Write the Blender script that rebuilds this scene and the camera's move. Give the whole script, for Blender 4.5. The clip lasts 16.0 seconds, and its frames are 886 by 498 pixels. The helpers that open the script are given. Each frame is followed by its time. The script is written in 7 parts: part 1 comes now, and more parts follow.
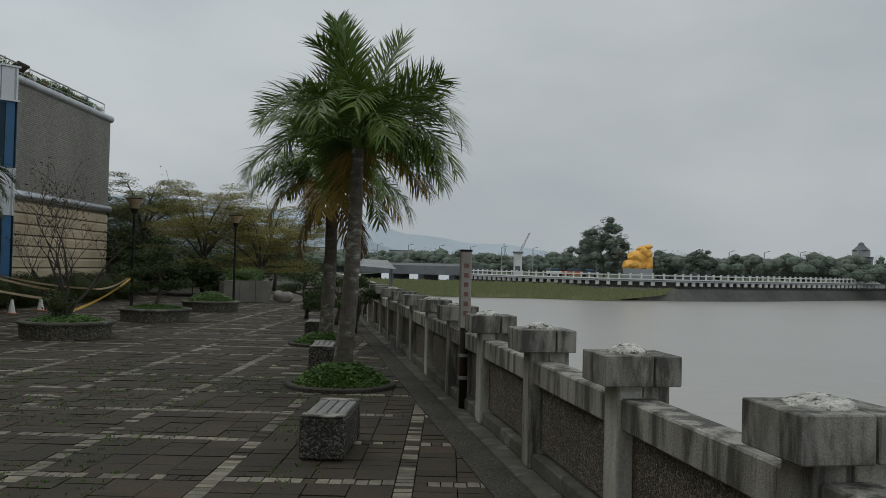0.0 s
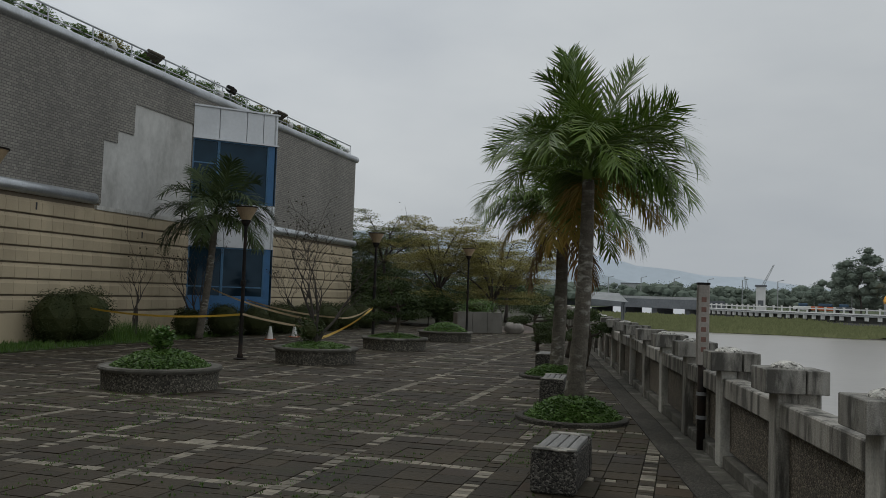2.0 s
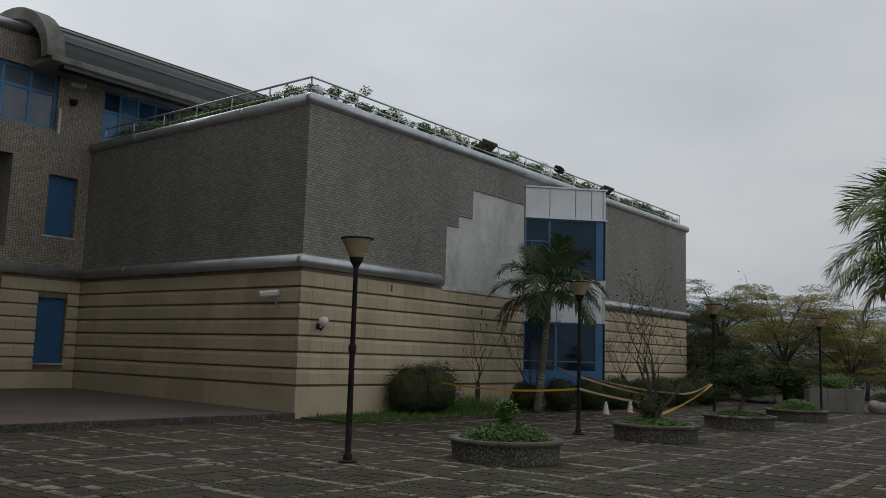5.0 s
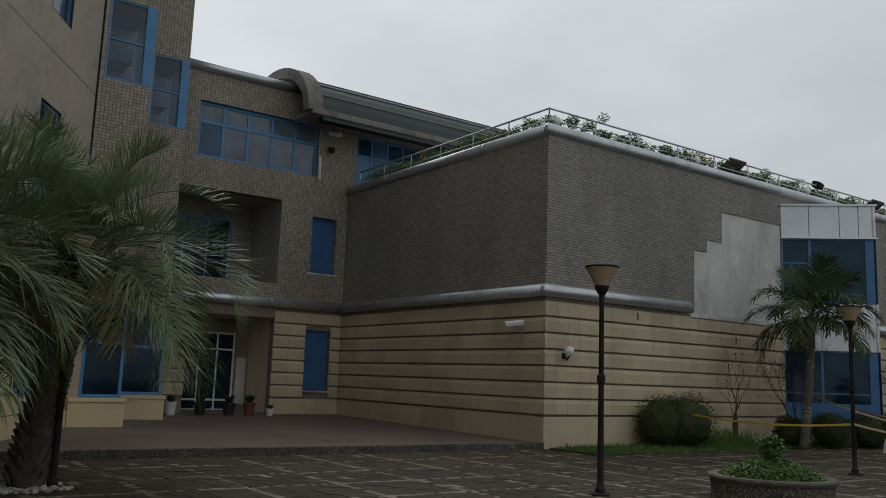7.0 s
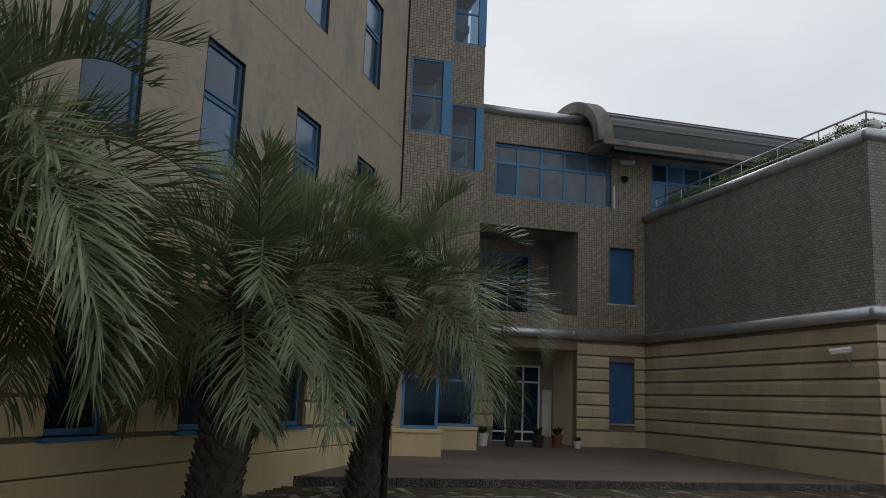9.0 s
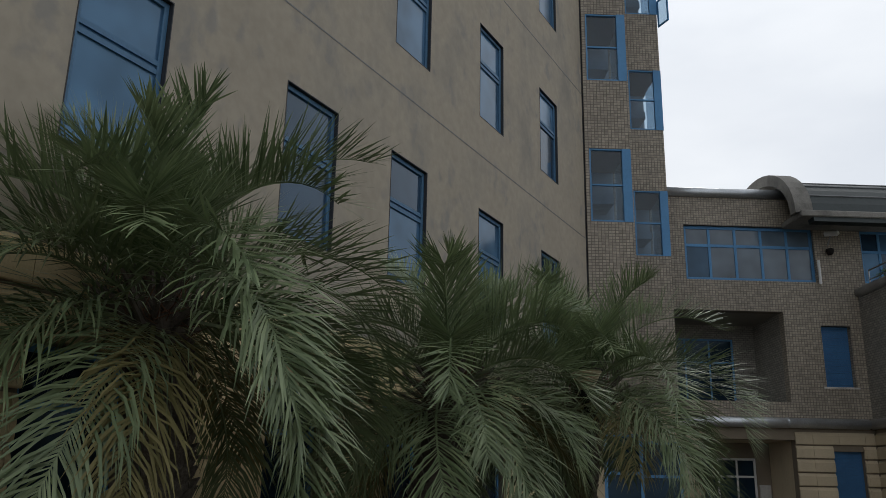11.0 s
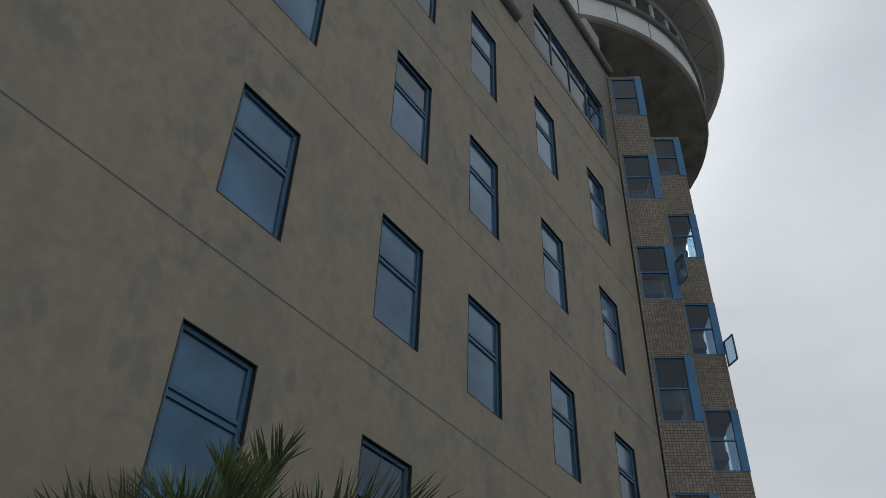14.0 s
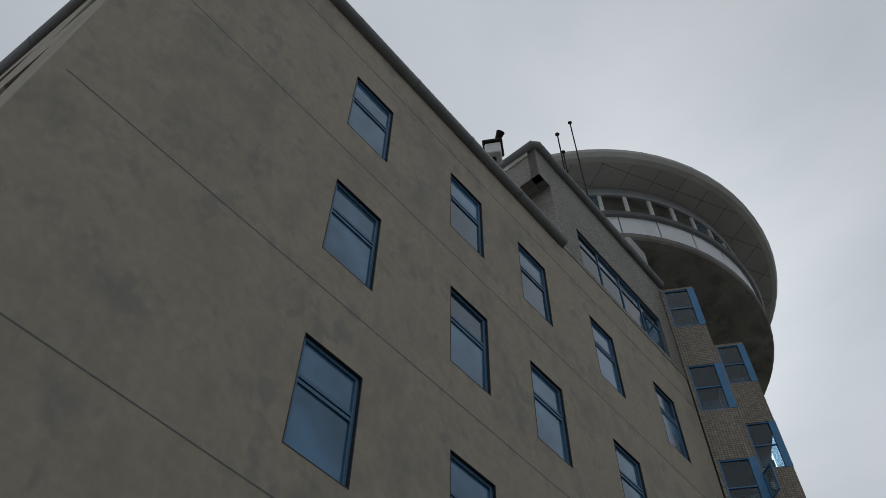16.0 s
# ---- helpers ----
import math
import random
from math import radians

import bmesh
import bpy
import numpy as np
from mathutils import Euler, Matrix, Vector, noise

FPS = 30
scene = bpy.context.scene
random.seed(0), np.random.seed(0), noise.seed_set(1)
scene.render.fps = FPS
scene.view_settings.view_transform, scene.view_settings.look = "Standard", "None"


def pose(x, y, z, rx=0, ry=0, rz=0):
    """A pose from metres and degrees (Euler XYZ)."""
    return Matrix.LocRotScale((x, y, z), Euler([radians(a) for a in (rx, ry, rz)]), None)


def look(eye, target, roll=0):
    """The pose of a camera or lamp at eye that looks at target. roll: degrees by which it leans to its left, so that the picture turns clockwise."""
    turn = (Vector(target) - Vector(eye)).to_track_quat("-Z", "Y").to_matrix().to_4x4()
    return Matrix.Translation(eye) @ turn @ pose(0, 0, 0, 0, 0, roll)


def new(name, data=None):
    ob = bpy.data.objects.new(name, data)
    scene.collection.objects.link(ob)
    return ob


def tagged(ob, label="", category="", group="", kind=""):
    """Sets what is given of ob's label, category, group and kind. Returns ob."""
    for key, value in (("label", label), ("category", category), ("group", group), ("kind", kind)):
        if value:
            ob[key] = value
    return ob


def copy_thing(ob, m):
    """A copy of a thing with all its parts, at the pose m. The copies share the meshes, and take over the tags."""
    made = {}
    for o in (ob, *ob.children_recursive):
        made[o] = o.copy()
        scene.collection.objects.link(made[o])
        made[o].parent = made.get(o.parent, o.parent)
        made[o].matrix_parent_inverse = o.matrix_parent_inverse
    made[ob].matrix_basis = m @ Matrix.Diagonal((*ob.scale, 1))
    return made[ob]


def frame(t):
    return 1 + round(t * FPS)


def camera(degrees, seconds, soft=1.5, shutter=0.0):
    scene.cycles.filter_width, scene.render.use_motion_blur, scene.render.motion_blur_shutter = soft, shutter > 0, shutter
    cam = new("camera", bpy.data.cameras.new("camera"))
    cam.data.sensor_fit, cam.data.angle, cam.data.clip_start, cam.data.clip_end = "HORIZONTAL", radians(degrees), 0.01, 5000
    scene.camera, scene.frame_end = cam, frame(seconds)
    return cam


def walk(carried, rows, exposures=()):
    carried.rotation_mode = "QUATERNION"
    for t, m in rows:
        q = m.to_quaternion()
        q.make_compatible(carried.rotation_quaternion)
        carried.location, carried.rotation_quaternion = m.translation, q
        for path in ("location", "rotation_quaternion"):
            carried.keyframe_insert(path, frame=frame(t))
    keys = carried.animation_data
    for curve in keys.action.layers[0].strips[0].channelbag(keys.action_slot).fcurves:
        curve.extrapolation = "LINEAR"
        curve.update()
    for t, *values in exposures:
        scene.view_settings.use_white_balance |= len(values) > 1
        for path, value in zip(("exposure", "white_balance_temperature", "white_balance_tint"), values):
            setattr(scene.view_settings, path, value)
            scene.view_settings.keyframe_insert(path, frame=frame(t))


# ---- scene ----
cam = camera(55.21, 16.0, soft=0.8)
PATH = [
    (0, (0.046, 0.048, 1.700), (-0.020, 10.045, 1.918), 1.40),
    (0.5, (0.055, 0.058, 1.700), (-0.750, 10.022, 1.982), 1.57),
    (1, (0.052, 0.064, 1.700), (-1.404, 9.951, 2.059), 1.75),
    (1.5, (0.040, 0.058, 1.700), (-2.065, 9.825, 2.118), 1.95),
    (2, (0.041, 0.050, 1.700), (-2.700, 9.653, 2.222), 1.90),
    (2.5, (0.042, 0.040, 1.700), (-3.300, 9.442, 2.358), 1.84),
    (3, (0.045, 0.021, 1.700), (-3.917, 9.168, 2.493), 1.74),
    (3.5, (0.025, -0.001, 1.700), (-4.543, 8.846, 2.630), 1.77),
    (4, (0.004, -0.019, 1.700), (-5.133, 8.495, 2.755), 1.66),
    (6.3, (-0.102, -0.072, 1.700), (-7.417, 6.602, 3.099), 2.00),
    (6.5, (-0.104, -0.074, 1.700), (-7.619, 6.371, 3.109), 1.97),
    (7, (-0.099, -0.086, 1.700), (-8.134, 5.672, 3.213), 2.10),
    (7.5, (-0.106, -0.103, 1.700), (-8.615, 4.903, 3.294), 2.25),
    (8, (-0.114, -0.113, 1.700), (-9.026, 4.109, 3.358), 2.48),
    (8.5, (-0.115, -0.114, 1.700), (-9.355, 3.307, 3.411), 2.31),
    (9, (-0.110, -0.107, 1.700), (-9.601, 2.510, 3.452), 2.16),
    (9.2, (-0.108, -0.105, 1.700), (-9.673, 2.206, 3.480), 2.09),
    (11.3, (-0.071, -0.020, 1.700), (-9.611, 0.091, 4.694), 1.26),
    (11.5, (-0.068, -0.018, 1.700), (-9.537, 0.026, 4.915), 1.22),
    (12, (-0.056, -0.013, 1.700), (-9.316, -0.070, 5.473), 1.52),
    (12.5, (-0.039, -0.008, 1.700), (-9.017, -0.155, 6.102), 1.71),
    (13, (-0.015, -0.006, 1.700), (-8.650, -0.269, 6.735), 1.96),
    (13.5, (0.004, -0.005, 1.700), (-8.199, -0.422, 7.404), 1.99),
    (14, (0.018, -0.006, 1.700), (-7.718, -0.557, 8.013), 1.92),
    (14.5, (0.026, -0.007, 1.700), (-7.215, -0.659, 8.566), 1.51),
    (15, (0.030, -0.008, 1.700), (-6.677, -0.801, 9.075), 1.24),
    (15.5, (0.031, -0.008, 1.700), (-6.139, -0.964, 9.511), 1.16),
    (16, (0.034, -0.008, 1.700), (-5.663, -1.065, 9.850), 1.03),
]
EXPOSURES = [(0.0, 0.03, 6450, 4), (2.5, 0.05, 6500, 7), (7.0, 0.05, 6500, 8), (9.0, 0.23, 6530, 9), (11.5, 0.36, 6420, 9), (12.3, 0.15, 6400, 9), (13.0, -0.09, 6400, 8), (14.5, -0.29, 6350, 7), (16.0, -0.44, 6300, 7)]
walk(cam, [(t, look(eye, target, roll)) for t, eye, target, roll in PATH], EXPOSURES)


# ---- world and sun: a bright overcast sky ----
world = bpy.data.worlds.new("overcast_sky")
scene.world = world
world.use_nodes = True
wn, wl = world.node_tree.nodes, world.node_tree.links
wn.clear()
w_out, w_bg = wn.new("ShaderNodeOutputWorld"), wn.new("ShaderNodeBackground")
w_sky = wn.new("ShaderNodeTexSky")
w_sky.sky_type, w_sky.sun_disc = "NISHITA", False
w_sky.sun_elevation, w_sky.sun_rotation = radians(48), radians(-75)
w_sky.dust_density, w_sky.air_density = 6.0, 1.0
w_grey = wn.new("ShaderNodeHueSaturation")
w_grey.inputs["Saturation"].default_value = 0.12
w_tc, w_map = wn.new("ShaderNodeTexCoord"), wn.new("ShaderNodeMapping")
w_map.inputs["Scale"].default_value = (1.0, 1.0, 2.6)
w_noise = wn.new("ShaderNodeTexNoise")
w_noise.inputs["Scale"].default_value, w_noise.inputs["Detail"].default_value = 2.2, 5.0
w_ramp = wn.new("ShaderNodeValToRGB")
w_ramp.color_ramp.elements[0].position, w_ramp.color_ramp.elements[0].color = 0.3, (0.80, 0.82, 0.86, 1)
w_ramp.color_ramp.elements[1].position, w_ramp.color_ramp.elements[1].color = 0.72, (1.06, 1.06, 1.06, 1)
w_up = wn.new("ShaderNodeMapRange")
w_up.inputs["From Min"].default_value, w_up.inputs["From Max"].default_value = -0.6, 1.0
w_lum = wn.new("ShaderNodeValToRGB")
for pos, v in ((0.10, 0.50), (0.34, 0.63), (0.54, 0.705), (0.68, 0.66), (0.78, 0.70), (0.92, 0.79)):
    e = w_lum.color_ramp.elements.new(pos)
    e.color = (v, v, v, 1)
w_lum.color_ramp.elements.remove(w_lum.color_ramp.elements[0])
w_lum.color_ramp.elements.remove(w_lum.color_ramp.elements[-1])
w_ten = wn.new("ShaderNodeMath")
w_ten.operation = "MULTIPLY"
w_ten.inputs[1].default_value = 10.0
w_west = wn.new("ShaderNodeVectorMath")
w_west.operation = "DOT_PRODUCT"
w_west.inputs[1].default_value = (-0.35, -0.55, 0.75)
w_mix, w_mul = wn.new("ShaderNodeMix"), wn.new("ShaderNodeMix")
w_mix.data_type = w_mul.data_type = "RGBA"
w_mix.inputs["Factor"].default_value = 0.93
w_mul.blend_type, w_mul.inputs["Factor"].default_value = "MULTIPLY", 1.0
w_tint = wn.new("ShaderNodeVectorMath")
w_tint.operation = "SCALE"
w_tint.inputs[0].default_value = (0.955, 0.985, 1.03)
wl.new(w_tc.outputs["Generated"], w_map.inputs["Vector"])
wl.new(w_map.outputs["Vector"], w_noise.inputs["Vector"])
wl.new(w_noise.outputs["Fac"], w_ramp.inputs["Fac"])
wl.new(w_tc.outputs["Generated"], w_west.inputs[0])
wl.new(w_west.outputs["Value"], w_up.inputs["Value"])
wl.new(w_up.outputs["Result"], w_lum.inputs["Fac"])
wl.new(w_lum.outputs["Color"], w_ten.inputs[0])
wl.new(w_ten.outputs["Value"], w_tint.inputs["Scale"])
wl.new(w_sky.outputs["Color"], w_grey.inputs["Color"])
wl.new(w_grey.outputs["Color"], w_mix.inputs["A"])
wl.new(w_tint.outputs["Vector"], w_mix.inputs["B"])
wl.new(w_mix.outputs["Result"], w_mul.inputs["A"])
wl.new(w_ramp.outputs["Color"], w_mul.inputs["B"])
wl.new(w_mul.outputs["Result"], w_bg.inputs["Color"])
wl.new(w_bg.outputs["Background"], w_out.inputs["Surface"])
w_bg.inputs["Strength"].default_value = 0.10

sun = new("sun", bpy.data.lights.new("sun", "SUN"))
sun.data.energy, sun.data.angle, sun.data.color = 0.5, radians(30), (1.0, 0.97, 0.93)
sun.matrix_world = look((-30, 8, 40), (0, 0, 0))


# ---- materials ----
def mat(name, base, rough=0.8, metal=0.0, var=0.25, scale=3.0, fine=40.0, bump=0.2, dist=0.01, stain=None, stain_scale=0.6, stain_amount=0.5, stretch=None, spec=0.4, island=0.0, objvar=0.0, blots=None, stain_at=(0.48, 0.68)):
    """A painted or mineral surface with variation at two scales, optional stains and relief."""
    m = bpy.data.materials.new(name)
    m.use_nodes = True
    nt = m.node_tree
    n, l = nt.nodes, nt.links
    b = n["Principled BSDF"]
    b.inputs["Roughness"].default_value, b.inputs["Metallic"].default_value = rough, metal
    b.inputs["Specular IOR Level"].default_value = spec
    mp = n.new("ShaderNodeMapping")
    geo = n.new("ShaderNodeNewGeometry")
    l.new(geo.outputs["Position"], mp.inputs["Vector"])
    if stretch:
        mp.inputs["Scale"].default_value = stretch
    big, small = n.new("ShaderNodeTexNoise"), n.new("ShaderNodeTexNoise")
    big.inputs["Scale"].default_value, big.inputs["Detail"].default_value = scale, 5
    small.inputs["Scale"].default_value, small.inputs["Detail"].default_value = fine, 3
    l.new(mp.outputs["Vector"], big.inputs["Vector"])
    l.new(geo.outputs["Position"], small.inputs["Vector"])
    r1 = n.new("ShaderNodeMapRange")
    r1.inputs["To Min"].default_value, r1.inputs["To Max"].default_value = 1 - var, 1 + var
    r1.inputs["From Min"].default_value, r1.inputs["From Max"].default_value = 0.25, 0.75
    l.new(big.outputs["Fac"], r1.inputs["Value"])
    r2 = n.new("ShaderNodeMapRange")
    r2.inputs["To Min"].default_value, r2.inputs["To Max"].default_value = 1 - var * 0.7, 1 + var * 0.7
    r2.inputs["From Min"].default_value, r2.inputs["From Max"].default_value = 0.25, 0.75
    l.new(small.outputs["Fac"], r2.inputs["Value"])
    f = n.new("ShaderNodeMath")
    f.operation = "MULTIPLY"
    l.new(r1.outputs["Result"], f.inputs[0])
    l.new(r2.outputs["Result"], f.inputs[1])
    last = f.outputs["Value"]
    for amount, sock in ((island, geo.outputs["Random Per Island"]), (objvar, None)):
        if amount:
            if sock is None:
                sock = n.new("ShaderNodeObjectInfo").outputs["Random"]
            r3, f3 = n.new("ShaderNodeMapRange"), n.new("ShaderNodeMath")
            r3.inputs["To Min"].default_value, r3.inputs["To Max"].default_value = 1 - amount, 1 + amount
            f3.operation = "MULTIPLY"
            l.new(sock, r3.inputs["Value"])
            l.new(last, f3.inputs[0])
            l.new(r3.outputs["Result"], f3.inputs[1])
            last = f3.outputs["Value"]
    col = n.new("ShaderNodeVectorMath")
    col.operation = "SCALE"
    col.inputs[0].default_value = base
    l.new(last, col.inputs["Scale"])
    out = col.outputs["Vector"]
    if stain:
        st, rr, mx = n.new("ShaderNodeTexNoise"), n.new("ShaderNodeMapRange"), n.new("ShaderNodeMix")
        st.inputs["Scale"].default_value, st.inputs["Detail"].default_value = stain_scale, 7
        st.inputs["Roughness"].default_value = 0.65
        l.new(mp.outputs["Vector"], st.inputs["Vector"])
        rr.inputs["From Min"].default_value, rr.inputs["From Max"].default_value = stain_at
        rr.inputs["To Max"].default_value = stain_amount
        l.new(st.outputs["Fac"], rr.inputs["Value"])
        mx.data_type = "RGBA"
        mx.inputs["B"].default_value = (*stain, 1)
        l.new(rr.outputs["Result"], mx.inputs["Factor"])
        l.new(out, mx.inputs["A"])
        out = mx.outputs["Result"]
    if blots:
        # irregular smudges: a coarse field breaks up a finer one
        colour, size, amount = blots
        b1, b2, bm_, rr, mx = n.new("ShaderNodeTexNoise"), n.new("ShaderNodeTexNoise"), n.new("ShaderNodeMath"), n.new("ShaderNodeMapRange"), n.new("ShaderNodeMix")
        b1.inputs["Scale"].default_value, b1.inputs["Detail"].default_value, b1.inputs["Distortion"].default_value = size, 5, 0.35
        b2.inputs["Scale"].default_value, b2.inputs["Detail"].default_value = size * 0.28, 3
        l.new(mp.outputs["Vector"], b1.inputs["Vector"])
        l.new(geo.outputs["Position"], b2.inputs["Vector"])
        bm_.operation = "MULTIPLY"
        l.new(b1.outputs["Fac"], bm_.inputs[0])
        l.new(b2.outputs["Fac"], bm_.inputs[1])
        rr.inputs["From Min"].default_value, rr.inputs["From Max"].default_value, rr.inputs["To Max"].default_value = 0.29, 0.40, amount
        l.new(bm_.outputs["Value"], rr.inputs["Value"])
        mx.data_type = "RGBA"
        mx.inputs["B"].default_value = (*colour, 1)
        l.new(rr.outputs["Result"], mx.inputs["Factor"])
        l.new(out, mx.inputs["A"])
        out = mx.outputs["Result"]
    l.new(out, b.inputs["Base Color"])
    if bump:
        bp = n.new("ShaderNodeBump")
        bp.inputs["Strength"].default_value, bp.inputs["Distance"].default_value = bump, dist
        l.new(small.outputs["Fac"], bp.inputs["Height"])
        l.new(bp.outputs["Normal"], b.inputs["Normal"])
    return m


def tile_mat(name, base, joint, size=0.11, height=0.11, rough=0.55, bond=0.5, gap=0.0105, low=0.72):
    """Small glazed wall tiles with recessed joints, laid on any upright wall."""
    m = mat(name, base, rough, var=0.18, scale=0.5, fine=9.0, bump=0.0, stain=(base[0] * 0.55, base[1] * 0.55, base[2] * 0.55), stain_scale=0.35, stain_amount=0.45, stretch=(1, 1, 0.3))
    n, l = m.node_tree.nodes, m.node_tree.links
    b = n["Principled BSDF"]
    src = b.inputs["Base Color"].links[0].from_socket
    geo, sep, along, run, comb = n.new("ShaderNodeNewGeometry"), n.new("ShaderNodeSeparateXYZ"), n.new("ShaderNodeVectorMath"), n.new("ShaderNodeVectorMath"), n.new("ShaderNodeCombineXYZ")
    l.new(geo.outputs["Position"], sep.inputs["Vector"])
    along.operation, run.operation = "CROSS_PRODUCT", "DOT_PRODUCT"
    along.inputs[1].default_value = (0, 0, 1)
    l.new(geo.outputs["True Normal"], along.inputs[0])
    l.new(along.outputs["Vector"], run.inputs[0])
    l.new(geo.outputs["Position"], run.inputs[1])
    l.new(run.outputs["Value"], comb.inputs["X"])
    l.new(sep.outputs["Z"], comb.inputs["Y"])
    br = n.new("ShaderNodeTexBrick")
    br.offset = bond
    br.inputs["Scale"].default_value, br.inputs["Brick Width"].default_value, br.inputs["Row Height"].default_value = 1.0, size, height
    br.inputs["Mortar Size"].default_value, br.inputs["Mortar Smooth"].default_value = gap, 0.3
    br.inputs["Color1"].default_value, br.inputs["Color2"].default_value, br.inputs["Mortar"].default_value = (low, low, low, 1), (1.20, 1.19, 1.16, 1), (joint, joint, joint, 1)
    l.new(comb.outputs["Vector"], br.inputs["Vector"])
    mu = n.new("ShaderNodeMix")
    mu.data_type, mu.blend_type = "RGBA", "MULTIPLY"
    mu.inputs["Factor"].default_value = 1.0
    l.new(src, mu.inputs["A"])
    l.new(br.outputs["Color"], mu.inputs["B"])
    l.new(mu.outputs["Result"], b.inputs["Base Color"])
    # each tile lies a little differently, the joints deepest
    lay, bp = n.new("ShaderNodeMath"), n.new("ShaderNodeBump")
    lay.operation = "MULTIPLY_ADD"
    lay.inputs[1].default_value = -1.4
    l.new(br.outputs["Fac"], lay.inputs[0])
    l.new(br.outputs["Color"], lay.inputs[2])
    bp.inputs["Strength"].default_value, bp.inputs["Distance"].default_value = 0.7, 0.012
    l.new(lay.outputs["Value"], bp.inputs["Height"])
    l.new(bp.outputs["Normal"], b.inputs["Normal"])
    return m


def leaf_mat(name, base, tip, rough=0.5, spread=0.35):
    """Leaves: colour varies from leaf to leaf, with some light passing through."""
    m = bpy.data.materials.new(name)
    m.use_nodes = True
    n, l = m.node_tree.nodes, m.node_tree.links
    b = n["Principled BSDF"]
    geo, nz, mx, sc = n.new("ShaderNodeNewGeometry"), n.new("ShaderNodeTexNoise"), n.new("ShaderNodeMix"), n.new("ShaderNodeMapRange")
    nz.inputs["Scale"].default_value = 1.7
    l.new(geo.outputs["Position"], nz.inputs["Vector"])
    ad = n.new("ShaderNodeMath")
    ad.operation = "MULTIPLY_ADD"
    ad.inputs[1].default_value = 0.55
    l.new(geo.outputs["Random Per Island"], ad.inputs[0])
    sc.inputs["From Min"].default_value, sc.inputs["From Max"].default_value = 0.3, 0.75
    sc.inputs["To Max"].default_value = 0.5
    l.new(nz.outputs["Fac"], sc.inputs["Value"])
    l.new(sc.outputs["Result"], ad.inputs[2])
    mx.data_type = "RGBA"
    mx.inputs["A"].default_value, mx.inputs["B"].default_value = (*base, 1), (*tip, 1)
    l.new(ad.outputs["Value"], mx.inputs["Factor"])
    l.new(mx.outputs["Result"], b.inputs["Base Color"])
    b.inputs["Roughness"].default_value = rough
    b.inputs["Specular IOR Level"].default_value = 0.35 if rough < 0.5 else 0.12
    tr, ms, o = n.new("ShaderNodeBsdfTranslucent"), n.new("ShaderNodeMixShader"), n["Material Output"]
    l.new(mx.outputs["Result"], tr.inputs["Color"])
    ms.inputs["Fac"].default_value = 0.14
    l.new(b.outputs["BSDF"], ms.inputs[1])
    l.new(tr.outputs["BSDF"], ms.inputs[2])
    l.new(ms.outputs["Shader"], o.inputs["Surface"])
    return m


def glass_mat(name, tint, rough=0.06):
    """Dark window glass over an unlit room: a glossy coat on a dim ground."""
    m = bpy.data.materials.new(name)
    m.use_nodes = True
    n, l = m.node_tree.nodes, m.node_tree.links
    b = n["Principled BSDF"]
    geo, nz, rr, vm = n.new("ShaderNodeNewGeometry"), n.new("ShaderNodeTexNoise"), n.new("ShaderNodeMapRange"), n.new("ShaderNodeVectorMath")
    nz.inputs["Scale"].default_value = 0.9
    l.new(geo.outputs["Position"], nz.inputs["Vector"])
    rr.inputs["From Min"].default_value, rr.inputs["From Max"].default_value = 0.3, 0.7
    rr.inputs["To Min"].default_value, rr.inputs["To Max"].default_value = 0.6, 1.5
    l.new(nz.outputs["Fac"], rr.inputs["Value"])
    vm.operation = "SCALE"
    vm.inputs[0].default_value = tint
    l.new(rr.outputs["Result"], vm.inputs["Scale"])
    l.new(vm.outputs["Vector"], b.inputs["Base Color"])
    b.inputs["Roughness"].default_value, b.inputs["IOR"].default_value = rough, 1.5
    b.inputs["Specular IOR Level"].default_value = 0.7
    return m


def pebble_mat(name, base, size, contrast=0.75, rough=0.85):
    """Washed aggregate: small stones of differing shade, set proud in dark mortar."""
    m = mat(name, base, rough, var=0.25, scale=1.5, fine=20, bump=0.0, stain=(base[0] * 0.45, base[1] * 0.45, base[2] * 0.45), stain_scale=1.6, stain_amount=0.5)
    n, l = m.node_tree.nodes, m.node_tree.links
    b = n["Principled BSDF"]
    src = b.inputs["Base Color"].links[0].from_socket
    geo, vo, sep, r, mu = n.new("ShaderNodeNewGeometry"), n.new("ShaderNodeTexVoronoi"), n.new("ShaderNodeSeparateColor"), n.new("ShaderNodeValToRGB"), n.new("ShaderNodeMix")
    vo.inputs["Scale"].default_value = 1 / size
    l.new(geo.outputs["Position"], vo.inputs["Vector"])
    l.new(vo.outputs["Color"], sep.inputs["Color"])
    l.new(sep.outputs["Red"], r.inputs["Fac"])
    r.color_ramp.elements[0].color = (1 - contrast, 1 - contrast, 1 - contrast, 1)
    r.color_ramp.elements[1].color = (1 + 1.6 * contrast, 1 + 1.55 * contrast, 1 + 1.45 * contrast, 1)
    e = r.color_ramp.elements.new(0.62)
    e.color = (1 - contrast * 0.3, 1 - contrast * 0.3, 1 - contrast * 0.32, 1)
    mu.data_type, mu.blend_type = "RGBA", "MULTIPLY"
    mu.inputs["Factor"].default_value = 1.0
    l.new(src, mu.inputs["A"])
    l.new(r.outputs["Color"], mu.inputs["B"])
    l.new(mu.outputs["Result"], b.inputs["Base Color"])
    bp = n.new("ShaderNodeBump")
    bp.invert = True
    bp.inputs["Strength"].default_value, bp.inputs["Distance"].default_value = 0.8, 0.012
    l.new(vo.outputs["Distance"], bp.inputs["Height"])
    l.new(bp.outputs["Normal"], b.inputs["Normal"])
    return m


